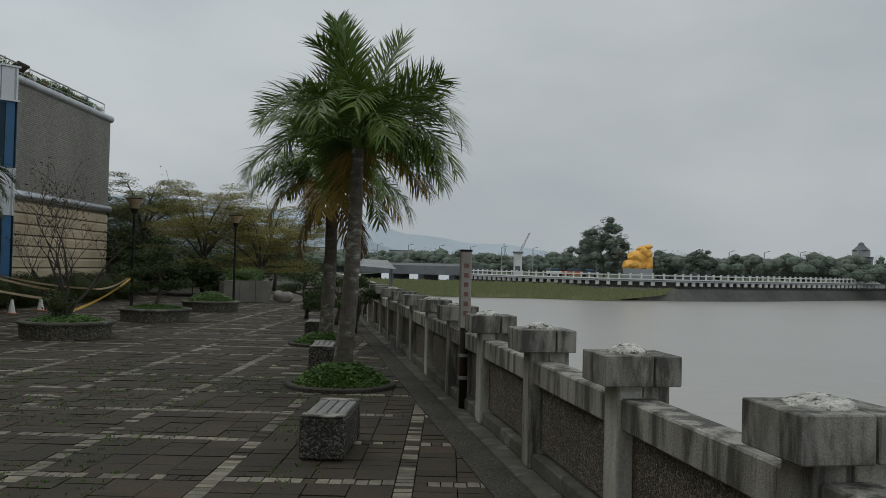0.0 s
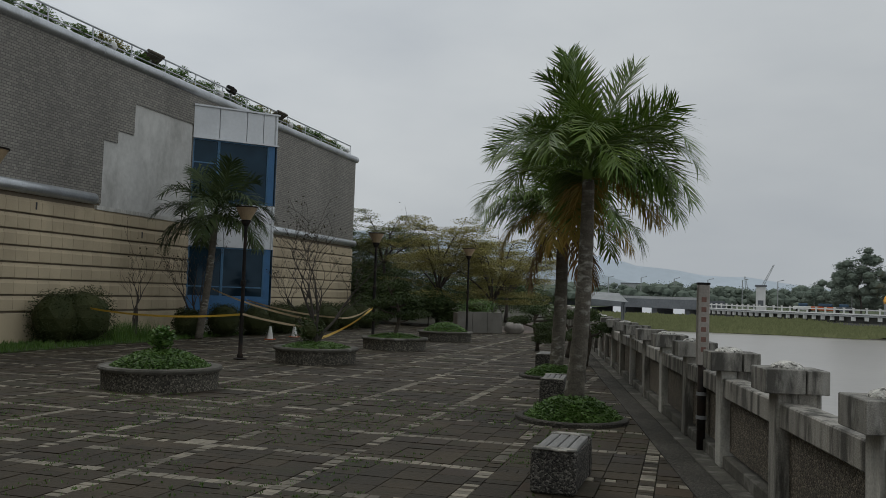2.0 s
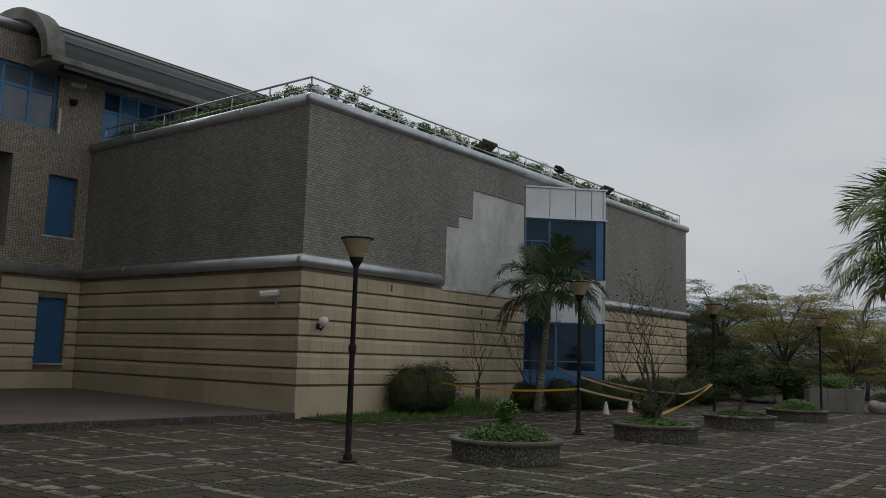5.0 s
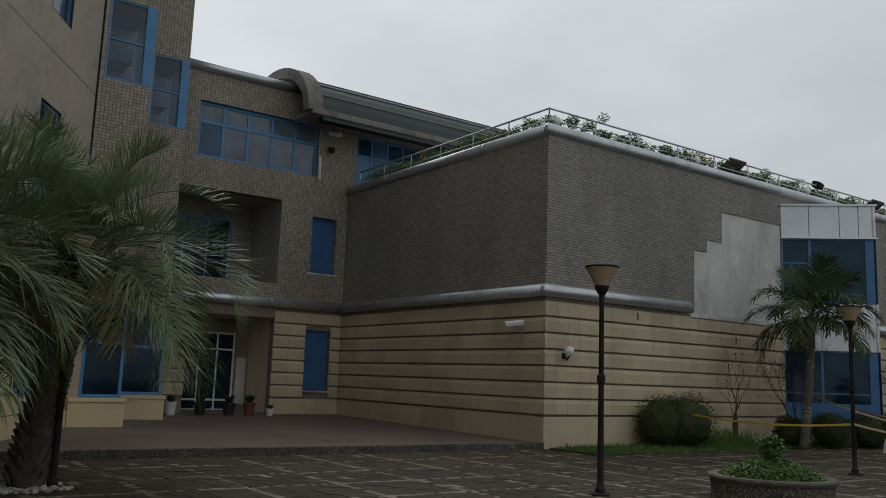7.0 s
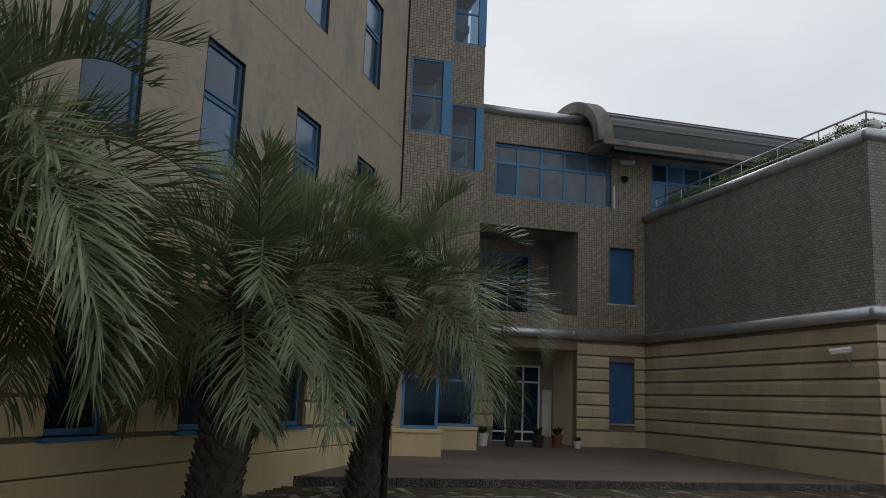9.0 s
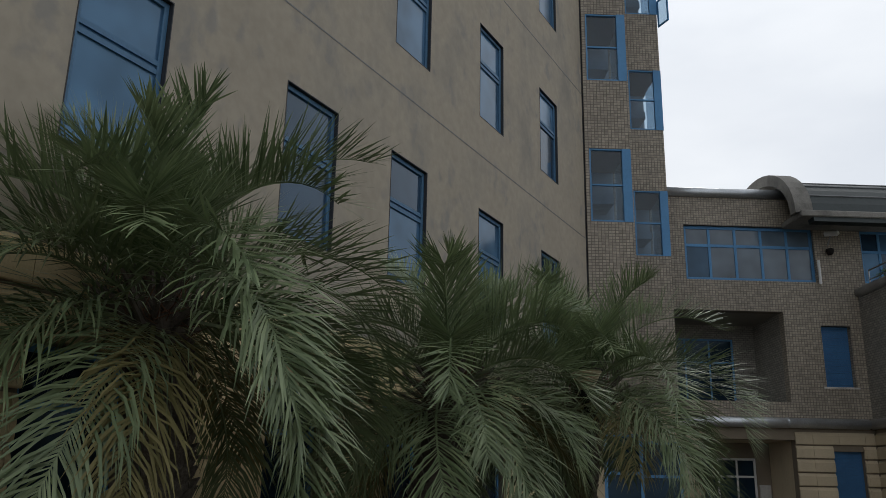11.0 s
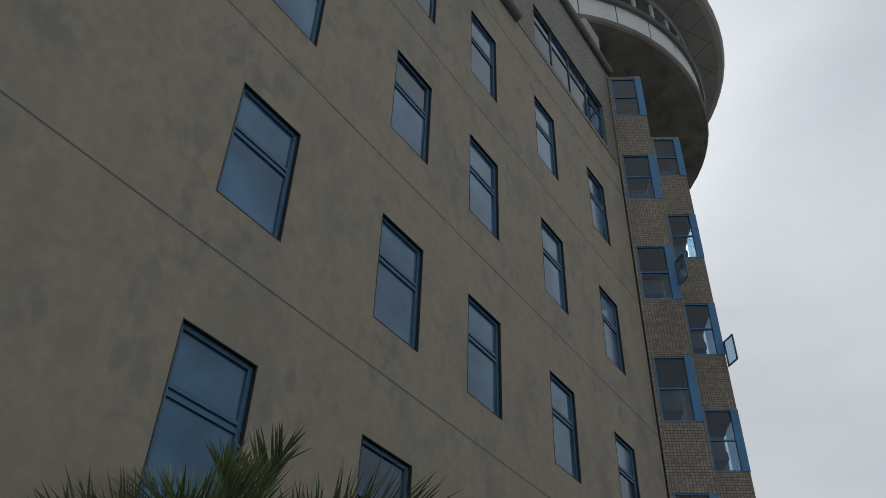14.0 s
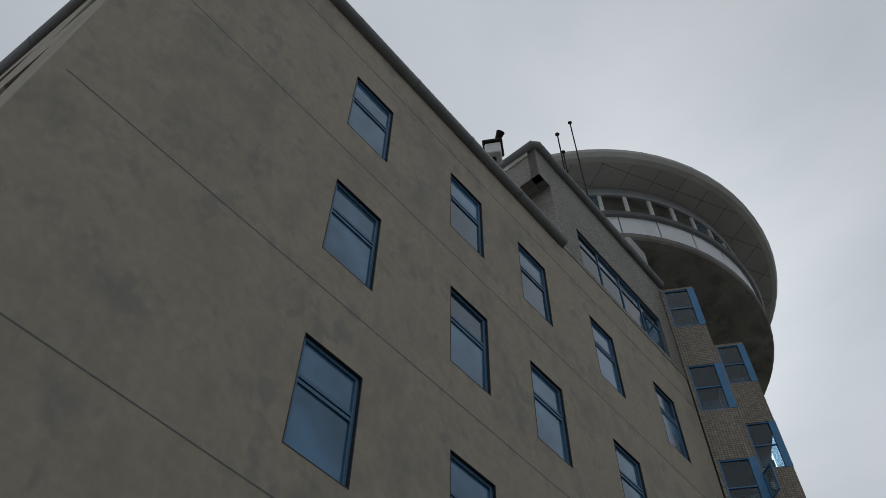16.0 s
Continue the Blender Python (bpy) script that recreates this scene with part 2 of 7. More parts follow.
M_PAVE = mat("paving_stone", (0.041, 0.030, 0.0155), 0.8, var=0.42, scale=0.6, fine=24, bump=0.6, stain=(0.023, 0.019, 0.012), stain_scale=0.5, stain_amount=0.8, island=0.28, objvar=0.28, blots=((0.030, 0.032, 0.009), 2.2, 0.9))
M_PAVE_RED = mat("paving_red", (0.046, 0.030, 0.015), 0.8, var=0.25, scale=0.6, fine=30, bump=0.4, stain=(0.05, 0.045, 0.04), stain_scale=0.7, stain_amount=0.6, island=0.25, objvar=0.2)
M_PAVE_LIGHT = mat("paving_light", (0.215, 0.19, 0.145), 0.75, var=0.32, scale=0.8, fine=24, bump=0.5, stain=(0.060, 0.050, 0.034), stain_scale=0.9, stain_amount=0.85, island=0.32, objvar=0.3)
M_JOINT = mat("paving_joint", (0.034, 0.030, 0.015), 0.95, var=0.35, scale=0.8, fine=25, bump=0.4, stain=(0.05, 0.065, 0.03), stain_scale=0.9, stain_amount=0.5)
M_GUTTER = pebble_mat("washed_concrete", (0.072, 0.066, 0.054), 0.013, 0.45, 0.9)
M_POST = mat("weathered_concrete", (0.315, 0.298, 0.262), 0.87, var=0.38, scale=1.8, fine=90, bump=0.4, stain=(0.042, 0.040, 0.034), stain_scale=1.7, stain_amount=0.82, stain_at=(0.46, 0.58), stretch=(3.5, 3.5, 0.5))
M_POST_PALE = mat("pale_concrete", (0.46, 0.445, 0.40), 0.85, var=0.3, scale=1.8, fine=50, bump=0.3, stain=(0.15, 0.145, 0.13), stain_scale=1.6, stain_amount=0.7, stretch=(2.5, 2.5, 0.5))
M_CAP = mat("cap_granite", (0.25, 0.238, 0.21), 0.9, var=0.42, scale=3.0, fine=130, bump=0.5, dist=0.006, stain=(0.055, 0.052, 0.045), stain_scale=2.2, stain_amount=0.85, stretch=(3.0, 3.0, 0.8), stain_at=(0.45, 0.57), blots=((0.36, 0.35, 0.32), 4.0, 0.6))
M_PEBBLE = pebble_mat("pebble_panel", (0.150, 0.130, 0.102), 0.013, 0.55)
M_LUMP = mat("crushed_shell", (0.60, 0.58, 0.53), 0.9, var=0.4, scale=14, fine=90, bump=0.9, dist=0.012, stain=(0.07, 0.065, 0.055), stain_scale=22, stain_amount=0.95, stain_at=(0.52, 0.60))
M_TERRAZZO = pebble_mat("washed_pebble", (0.105, 0.098, 0.088), 0.015, 0.85)
M_PLANTER_WALL = pebble_mat("coarse_pebble", (0.125, 0.115, 0.095), 0.022, 0.7)
M_PLANTER_BOX = mat("plain_grey_stone", (0.175, 0.165, 0.145), 0.9, var=0.2, scale=1.5, fine=40, bump=0.3, stain=(0.09, 0.085, 0.07), stain_scale=1.2, stain_amount=0.6)
M_SLAT = mat("grey_wood", (0.21, 0.205, 0.195), 0.75, var=0.25, scale=4, fine=60, bump=0.3, stretch=(12, 1, 12))
M_CREAM = mat("cream_stone", (0.47, 0.39, 0.265), 0.8, var=0.14, scale=0.7, fine=45, bump=0.3, stain=(0.30, 0.245, 0.165), stain_scale=0.55, stain_amount=0.6, stretch=(1, 1, 0.5), objvar=0.07)
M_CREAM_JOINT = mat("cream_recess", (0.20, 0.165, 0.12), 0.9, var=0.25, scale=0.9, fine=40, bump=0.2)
M_YELLOW = mat("ochre_paint", (0.62, 0.50, 0.29), 0.75, var=0.12, scale=0.6, fine=40, bump=0.25, stain=(0.42, 0.325, 0.175), stain_scale=0.7, stain_amount=0.45, stretch=(1, 1, 0.4))
M_TILE = tile_mat("brown_wall_tile", (0.252, 0.238, 0.210), 0.52, 0.165, 0.080, gap=0.0105, low=0.84)
M_TILE_SQ = tile_mat("brown_square_tile", (0.325, 0.283, 0.228), 0.42, 0.098, 0.085, bond=0.0, gap=0.0095, low=0.78)
M_PLASTER = mat("stained_beige_paint", (0.378, 0.330, 0.258), 0.85, var=0.12, scale=0.5, fine=6, bump=0.12, stain=(0.235, 0.220, 0.190), stain_scale=0.5, stain_amount=0.8, stretch=(1, 1, 0.7), blots=((0.215, 0.215, 0.21), 3.4, 0.55))
M_CONC = mat("bare_concrete", (0.50, 0.485, 0.445), 0.9, var=0.3, scale=1.6, fine=30, bump=0.5, stain=(0.24, 0.232, 0.205), stain_scale=1.0, stain_amount=0.85, blots=((0.66, 0.65, 0.61), 3.5, 0.6), stretch=(1.4, 1.4, 0.35))
M_PATCH = mat("weathered_render", (0.54, 0.535, 0.51), 0.92, var=0.12, scale=1.0, fine=7, bump=0.3, stain=(0.30, 0.292, 0.27), stain_scale=0.7, stain_amount=0.8, blots=((0.66, 0.65, 0.62), 1.4, 0.7), stretch=(1.2, 1.2, 0.6))
M_BASE = mat("grimy_concrete", (0.105, 0.098, 0.082), 0.92, var=0.4, scale=3.0, fine=70, bump=0.7, stain=(0.035, 0.036, 0.026), stain_scale=2.5, stain_amount=0.85, blots=((0.27, 0.26, 0.23), 5.0, 0.7))
M_PIPE = mat("galvanised_pipe", (0.52, 0.54, 0.56), 0.38, metal=0.75, var=0.16, scale=1.5, fine=20, bump=0.05, stain=(0.33, 0.34, 0.36), stain_scale=1.2)
M_PIPE_DARK = mat("grey_coping", (0.16, 0.165, 0.17), 0.5, var=0.16, scale=1.5, fine=20, bump=0.05)
M_PANEL = mat("metal_panel", (0.64, 0.66, 0.68), 0.45, metal=0.2, var=0.07, scale=0.6, fine=10, bump=0.0, stain=(0.38, 0.39, 0.40), stain_scale=0.5, stain_amount=0.4)
M_BLUE = mat("blue_frame", (0.075, 0.215, 0.400), 0.45, metal=0.2, var=0.12, scale=1.5, fine=20, bump=0.0)
# darker, greyer copy of the frame blue, with the frames' shade painted in
M_BLUE_SHADED = mat("shaded_blue_frame", (0.062, 0.150, 0.255), 0.5, metal=0.1, var=0.15, scale=1.5, fine=20, bump=0.0)
M_NEAR_BLACK = mat("near_black_strip", (0.030, 0.033, 0.038), 0.6, var=0.2, scale=2.0, fine=20, bump=0.0)
M_BLUE_PANEL = mat("blue_shutter", (0.042, 0.135, 0.28), 0.5, var=0.15, scale=1.5, fine=20, bump=0.0)
M_GLASS = glass_mat("window_glass", (0.025, 0.05, 0.085))
# blue sky reflection is painted into this pane's base colour
M_GLASS_PALE = glass_mat("sky_tinted_glass", (0.070, 0.146, 0.242), 0.1)
M_GLASS_DARK = glass_mat("dark_glass", (0.009, 0.021, 0.034))
M_GLASS_DARK.node_tree.nodes["Principled BSDF"].inputs["Specular IOR Level"].default_value = 0.3
M_GLASS_DARK.node_tree.nodes["Principled BSDF"].inputs["Specular Tint"].default_value = (0.6, 0.82, 1.0, 1)
M_GLASS_PALE.node_tree.nodes["Principled BSDF"].inputs["Specular Tint"].default_value = (0.48, 0.74, 1.0, 1)
M_GLASS.node_tree.nodes["Principled BSDF"].inputs["Specular Tint"].default_value = (0.65, 0.84, 1.0, 1)
# grey-blue base stands in for pale sky mirrored in the panes
M_GLASS_GREY = glass_mat("sky_grey_glass", (0.085, 0.118, 0.15), 0.12)
M_GLASS_WARM = glass_mat("drum_glass", (0.075, 0.072, 0.062), 0.12)
M_CLEAR = bpy.data.materials.new("clear_glass")
M_CLEAR.use_nodes = True
clear_b = M_CLEAR.node_tree.nodes["Principled BSDF"]
clear_b.inputs["Base Color"].default_value = (0.40, 0.53, 0.64, 1)
clear_b.inputs["Transmission Weight"].default_value, clear_b.inputs["Roughness"].default_value, clear_b.inputs["IOR"].default_value = 1.0, 0.02, 1.45
M_INTERIOR = mat("dim_interior", (0.40, 0.44, 0.48), 0.9, var=0.15, bump=0.0)
M_BANK = mat("bank_grass", (0.11, 0.12, 0.055), 0.95, var=0.35, scale=0.15, fine=1.5, bump=0.4, dist=0.2, stain=(0.15, 0.14, 0.08), stain_scale=0.2, stain_amount=0.6)
# near-black backing: the darkness of unlit insides is painted as its colour
M_BLACK = mat("black_backing", (0.02, 0.02, 0.022), 0.95, var=0.2, bump=0.0)
M_DECK = mat("terrace_paving", (0.132, 0.100, 0.082), 0.75, var=0.18, scale=0.6, fine=45, bump=0.3, stain=(0.065, 0.054, 0.046), stain_scale=0.45, stain_amount=0.6)
M_GRASS = mat("lawn", (0.055, 0.075, 0.028), 0.95, var=0.4, scale=1.2, fine=30, bump=0.8, dist=0.04, stain=(0.09, 0.08, 0.045), stain_scale=0.8)
M_BARK = mat("palm_bark", (0.125, 0.110, 0.088), 0.9, var=0.35, scale=4, fine=40, bump=0.7, dist=0.02, stain=(0.065, 0.058, 0.045), stain_scale=5.0, stain_amount=0.7, stretch=(1, 1, 2.2), blots=((0.36, 0.35, 0.31), 7.0, 0.85))
M_BARK_DARK = mat("dark_bark", (0.095, 0.080, 0.063), 0.95, var=0.35, scale=6, fine=40, bump=0.8, dist=0.02)
M_TWIG = mat("twig", (0.07, 0.06, 0.052), 0.9, var=0.3, scale=6, bump=0.3)
M_LEAF_PALM = leaf_mat("palm_leaf", (0.050, 0.110, 0.016), (0.185, 0.255, 0.050), 0.42)
M_LEAF_YELLOW = leaf_mat("yellowing_palm_leaf", (0.13, 0.13, 0.03), (0.32, 0.20, 0.05), 0.5)
M_LEAF_DRY = leaf_mat("dry_palm_leaf", (0.10, 0.07, 0.035), (0.22, 0.12, 0.045), 0.7)
M_LEAF_JELLY = leaf_mat("grey_green_palm_leaf", (0.060, 0.096, 0.040), (0.280, 0.338, 0.176), 0.36)
M_LEAF_OLD = leaf_mat("fading_palm_leaf", (0.115, 0.105, 0.04), (0.25, 0.215, 0.095), 0.5)
M_FIBRE = mat("palm_fibre", (0.12, 0.058, 0.030), 0.9, var=0.3, scale=8, bump=0.0)
M_LEAF_BUSH = leaf_mat("hedge_leaf", (0.026, 0.042, 0.016), (0.072, 0.080, 0.032), 0.55)
M_LEAF_COVER = leaf_mat("ground_cover_leaf", (0.045, 0.105, 0.018), (0.125, 0.215, 0.04), 0.45)
M_LEAF_TREE = leaf_mat("tree_leaf", (0.165, 0.160, 0.055), (0.36, 0.315, 0.11), 0.6)
M_LEAF_DARK = leaf_mat("dark_tree_leaf", (0.034, 0.058, 0.022), (0.088, 0.112, 0.042), 0.55)
M_LEAF_UMBRELLA = leaf_mat("umbrella_tree_leaf", (0.085, 0.105, 0.04), (0.21, 0.21, 0.08), 0.55)
M_LEAF_DULL = leaf_mat("dull_leaf", (0.05, 0.05, 0.035), (0.10, 0.085, 0.05), 0.7)
# leaf green paled towards grey, so the air's haze sits in the colour
M_HAZED_LEAF = leaf_mat("hazed_far_leaf", (0.120, 0.150, 0.122), (0.160, 0.188, 0.150), 0.9)
# reed colours lightened to carry some distance haze
M_REED = leaf_mat("reed", (0.165, 0.185, 0.085), (0.27, 0.28, 0.14), 0.7)
M_LAMP = mat("black_lamp_iron", (0.016, 0.0145, 0.0135), 0.75, metal=0.0, var=0.4, scale=4, bump=0.25, stain=(0.045, 0.024, 0.014), stain_scale=4.0, stain_amount=0.6, spec=0.2)
M_SHADE = mat("frosted_lamp_glass", (0.36, 0.27, 0.17), 0.5, var=0.2, scale=4, bump=0.0)
M_WHITE = mat("white_plastic", (0.68, 0.68, 0.66), 0.45, var=0.1, scale=3, bump=0.0, stain=(0.45, 0.44, 0.4), stain_scale=3)
M_GREY = mat("grey_plastic", (0.26, 0.265, 0.27), 0.5, var=0.15, scale=3, bump=0.0)
M_TAPE = mat("yellow_tape", (0.62, 0.40, 0.05), 0.5, var=0.15, scale=3, bump=0.0)
M_TAPE_OLD = mat("faded_tape", (0.55, 0.43, 0.27), 0.6, var=0.15, scale=3, bump=0.0)
M_SIGN = mat("stone_sign", (0.30, 0.275, 0.245), 0.7, var=0.2, scale=3, fine=40, bump=0.2)
M_SIGN_MARK = mat("sign_marks", (0.17, 0.09, 0.07), 0.7, var=0.25, scale=6, bump=0.0)
M_ORANGE = mat("orange_cone", (0.5, 0.12, 0.04), 0.6, var=0.2, bump=0.0)
M_POT_DARK = mat("dark_pot", (0.03, 0.025, 0.022), 0.5, var=0.2, bump=0.0)
M_POT_CLAY = mat("clay_pot", (0.18, 0.06, 0.035), 0.7, var=0.2, bump=0.1)
M_ROOF = mat("grey_green_roofing", (0.034, 0.043, 0.043), 0.6, metal=0.0, var=0.2, scale=0.5, fine=10, bump=0.0)
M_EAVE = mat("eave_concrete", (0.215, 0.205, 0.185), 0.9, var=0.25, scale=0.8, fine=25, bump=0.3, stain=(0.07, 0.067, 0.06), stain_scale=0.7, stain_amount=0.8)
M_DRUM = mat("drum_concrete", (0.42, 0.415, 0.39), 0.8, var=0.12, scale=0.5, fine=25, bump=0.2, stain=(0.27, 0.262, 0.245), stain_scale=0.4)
M_HEAD = mat("painted_steel_band", (0.30, 0.315, 0.325), 0.45, metal=0.1, var=0.12, scale=0.8, fine=20, bump=0.0)
M_GOLD = mat("golden_paint", (0.80, 0.42, 0.08), 0.45, metal=0.15, var=0.2, scale=0.4, fine=3, bump=0.4, dist=0.3)
# base lifted for haze over the river; the blotches are the wall's own
M_FAR_WALL = mat("embankment", (0.075, 0.074, 0.068), 0.95, var=0.35, scale=0.06, fine=0.8, bump=0.3, dist=0.3, stain=(0.10, 0.095, 0.08), stain_scale=0.09)
M_FAR_WHITE = mat("white_balustrade", (0.62, 0.62, 0.60), 0.8, var=0.1, scale=0.3, bump=0.0)
M_FAR_GREY = mat("far_concrete", (0.30, 0.31, 0.31), 0.85, var=0.15, scale=0.1, fine=2, bump=0.0)
M_FAR_DARK = mat("far_roof", (0.13, 0.14, 0.15), 0.8, var=0.2, scale=0.2, fine=2, bump=0.0)
# Distance haze is painted into both hill colours: pale blue-grey, palest for the farther.
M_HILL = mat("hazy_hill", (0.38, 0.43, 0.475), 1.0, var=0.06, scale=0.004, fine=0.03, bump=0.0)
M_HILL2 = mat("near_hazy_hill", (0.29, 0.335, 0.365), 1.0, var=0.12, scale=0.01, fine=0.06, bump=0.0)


# ---- builders ----
def part(name, bm, material, parent=None, label="", smooth=False):
    """Links a bmesh as one mesh object under a thing or a part."""
    me = bpy.data.meshes.new(name)
    bm.to_mesh(me)
    bm.free()
    me.materials.append(material)
    if smooth:
        me.polygons.foreach_set("use_smooth", [True] * len(me.polygons))
    ob = new(name, me)
    if parent is not None:
        ob.parent = parent
    if label:
        ob["label"] = label
    return ob


def mesh_part(name, verts, faces, material, parent=None, label="", smooth=False):
    me = bpy.data.meshes.new(name)
    me.from_pydata(verts, [], faces)
    me.materials.append(material)
    if smooth:
        me.polygons.foreach_set("use_smooth", [True] * len(me.polygons))
    ob = new(name, me)
    if parent is not None:
        ob.parent = parent
    if label:
        ob["label"] = label
    return ob


def thing(name, label, category, group="", kind="", at=None):
    ob = new(name)
    ob.empty_display_size = 0.3
    if at is not None:
        ob.matrix_basis = at if isinstance(at, Matrix) else Matrix.Translation(at)
    return tagged(ob, label, category, group, kind)


class Face:
    """An upright plane: s metres along it, d metres out of it, z up."""

    def __init__(self, p, u):
        self.p, self.u = Vector((p[0], p[1])), Vector((u[0], u[1])).normalized()
        self.n = Vector((-self.u.y, self.u.x))

    def flip(self):
        self.n = -self.n
        return self

    def at(self, s, d, z):
        q = self.p + self.u * s + self.n * d
        return Vector((q.x, q.y, z))


WORLD = Face((0, 0), (1, 0))


def fbox(bm, f, s0, s1, d0, d1, z0, z1, bevel=0.0):
    v = [bm.verts.new(f.at(s, d, z)) for z in (z0, z1) for s, d in ((s0, d0), (s1, d0), (s1, d1), (s0, d1))]
    fs = [bm.faces.new([v[i] for i in q]) for q in ((0, 3, 2, 1), (4, 5, 6, 7), (0, 1, 5, 4), (1, 2, 6, 5), (2, 3, 7, 6), (3, 0, 4, 7))]
    bmesh.ops.recalc_face_normals(bm, faces=fs)
    if bevel:
        bmesh.ops.bevel(bm, geom=list({e for q in fs for e in q.edges}), offset=bevel, segments=1, affect="EDGES")
    return bm


def box(x0, x1, y0, y1, z0, z1, bevel=0.0, bm=None):
    return fbox(bm or bmesh.new(), WORLD, x0, x1, y0, y1, z0, z1, bevel)


def boxpart(name, f, dims, material, parent, bevel=0.0, label=""):
    return part(name, fbox(bmesh.new(), f, *dims, bevel), material, parent, label)


def wall_bm(f, s0, s1, z0, z1, d0, d1, holes=()):
    """A wall slab from d0 (back) to d1 (front) with rectangular openings (s0, s1, z0, z1) right through it."""
    ss = sorted({s0, s1, *[h[0] for h in holes], *[h[1] for h in holes]})
    zs = sorted({z0, z1, *[h[2] for h in holes], *[h[3] for h in holes]})
    ss = [s for s in ss if s0 <= s <= s1]
    zs = [z for z in zs if z0 <= z <= z1]

    def solid(i, j):
        if not (0 <= i < len(ss) - 1 and 0 <= j < len(zs) - 1):
            return False
        a, b = (ss[i] + ss[i + 1]) / 2, (zs[j] + zs[j + 1]) / 2
        return not any(h[0] < a < h[1] and h[2] < b < h[3] for h in holes)

    verts, faces, seen = [], [], {}

    def vert(i, j, d):
        if (i, j, d) not in seen:
            seen[i, j, d] = len(verts)
            verts.append(f.at(ss[i], d, zs[j]))
        return seen[i, j, d]

    for i in range(len(ss) - 1):
        for j in range(len(zs) - 1):
            if not solid(i, j):
                continue
            for d in (d0, d1):
                faces.append([vert(i, j, d), vert(i + 1, j, d), vert(i + 1, j + 1, d), vert(i, j + 1, d)])
            for di, dj, a, b in ((-1, 0, (i, j), (i, j + 1)), (1, 0, (i + 1, j), (i + 1, j + 1)), (0, -1, (i, j), (i + 1, j)), (0, 1, (i, j + 1), (i + 1, j + 1))):
                if not solid(i + di, j + dj):
                    faces.append([vert(*a, d0), vert(*b, d0), vert(*b, d1), vert(*a, d1)])
    bm = bmesh.new()
    vs = [bm.verts.new(v) for v in verts]
    for q in faces:
        bm.faces.new([vs[k] for k in q])
    bmesh.ops.recalc_face_normals(bm, faces=bm.faces)
    return bm


def tube(points, radii, sides=8, bm=None, cap=True):
    """A round tube along points, with a radius at each."""
    bm = bm or bmesh.new()
    pts = [Vector(p) for p in points]
    if not hasattr(radii, "__len__"):
        radii = [radii] * len(pts)
    rings = []
    up = Vector((0.13, 0.31, 0.94))
    for i, p in enumerate(pts):
        t = (pts[min(i + 1, len(pts) - 1)] - pts[max(i - 1, 0)]).normalized()
        if abs(t.dot(up)) > 0.95:
            a = t.cross(Vector((1, 0.2, 0))).normalized()
        else:
            a = t.cross(up).normalized()
        if rings and a.dot(last_a) < 0:
            a = -a
        last_a = a
        b = t.cross(a)
        rings.append([bm.verts.new(p + (a * math.cos(k * math.tau / sides) + b * math.sin(k * math.tau / sides)) * radii[i]) for k in range(sides)])
    for r0, r1 in zip(rings, rings[1:]):
        for k in range(sides):
            bm.faces.new((r0[k], r0[(k + 1) % sides], r1[(k + 1) % sides], r1[k]))
    if cap and sides > 2:
        bm.faces.new(rings[0][::-1])
        bm.faces.new(rings[-1])
    return bm


def lathe(profile, sides=24, bm=None, centre=(0, 0, 0), squash=(1, 1)):
    """A turned body from (radius, height) pairs."""
    bm = bm or bmesh.new()
    c = Vector(centre)
    rings = []
    for r, z in profile:
        if r < 1e-5:
            rings.append([bm.verts.new(c + Vector((0, 0, z)))])
        else:
            rings.append([bm.verts.new(c + Vector((r * squash[0] * math.cos(k * math.tau / sides), r * squash[1] * math.sin(k * math.tau / sides), z))) for k in range(sides)])
    for r0, r1 in zip(rings, rings[1:]):
        for k in range(sides):
            k2 = (k + 1) % sides
            q = [r0[k % len(r0)], r0[k2 % len(r0)], r1[k2 % len(r1)], r1[k % len(r1)]]
            q = list(dict.fromkeys(q))
            if len(q) > 2:
                bm.faces.new(q)
    bmesh.ops.recalc_face_normals(bm, faces=bm.faces)
    return bm


def leaf_cloud(rng, centres, count, size, flat=0.6, shape="oval"):
    """Many small leaves round the given (centre, radii) blobs, more at their rims. Returns verts and faces."""
    verts, faces = [], []
    weights = [r[0] * r[1] + r[1] * r[2] + 0.01 for _, r in centres]
    total = sum(weights)
    for (c, r), w in zip(centres, weights):
        for _ in range(int(count * w / total)):
            v = Vector((rng.gauss(0, 1), rng.gauss(0, 1), rng.gauss(0, 1))).normalized() * (0.55 + 0.5 * rng.random() ** 0.7)
            p = Vector(c) + Vector((v.x * r[0], v.y * r[1], v.z * r[2]))
            a = Vector((rng.gauss(0, 1), rng.gauss(0, 1), rng.gauss(0, flat))).normalized()
            b = a.cross(Vector((rng.gauss(0, 0.9), rng.gauss(0, 0.9), 1))).normalized()
            ln = size * rng.uniform(0.6, 1.4)
            wd = ln * rng.uniform(0.35, 0.55)
            i = len(verts)
            verts += [p - a * ln * 0.5, p + b * wd * 0.5, p + a * ln * 0.5, p - b * wd * 0.5]
            faces.append((i, i + 1, i + 2, i + 3))
    return verts, faces


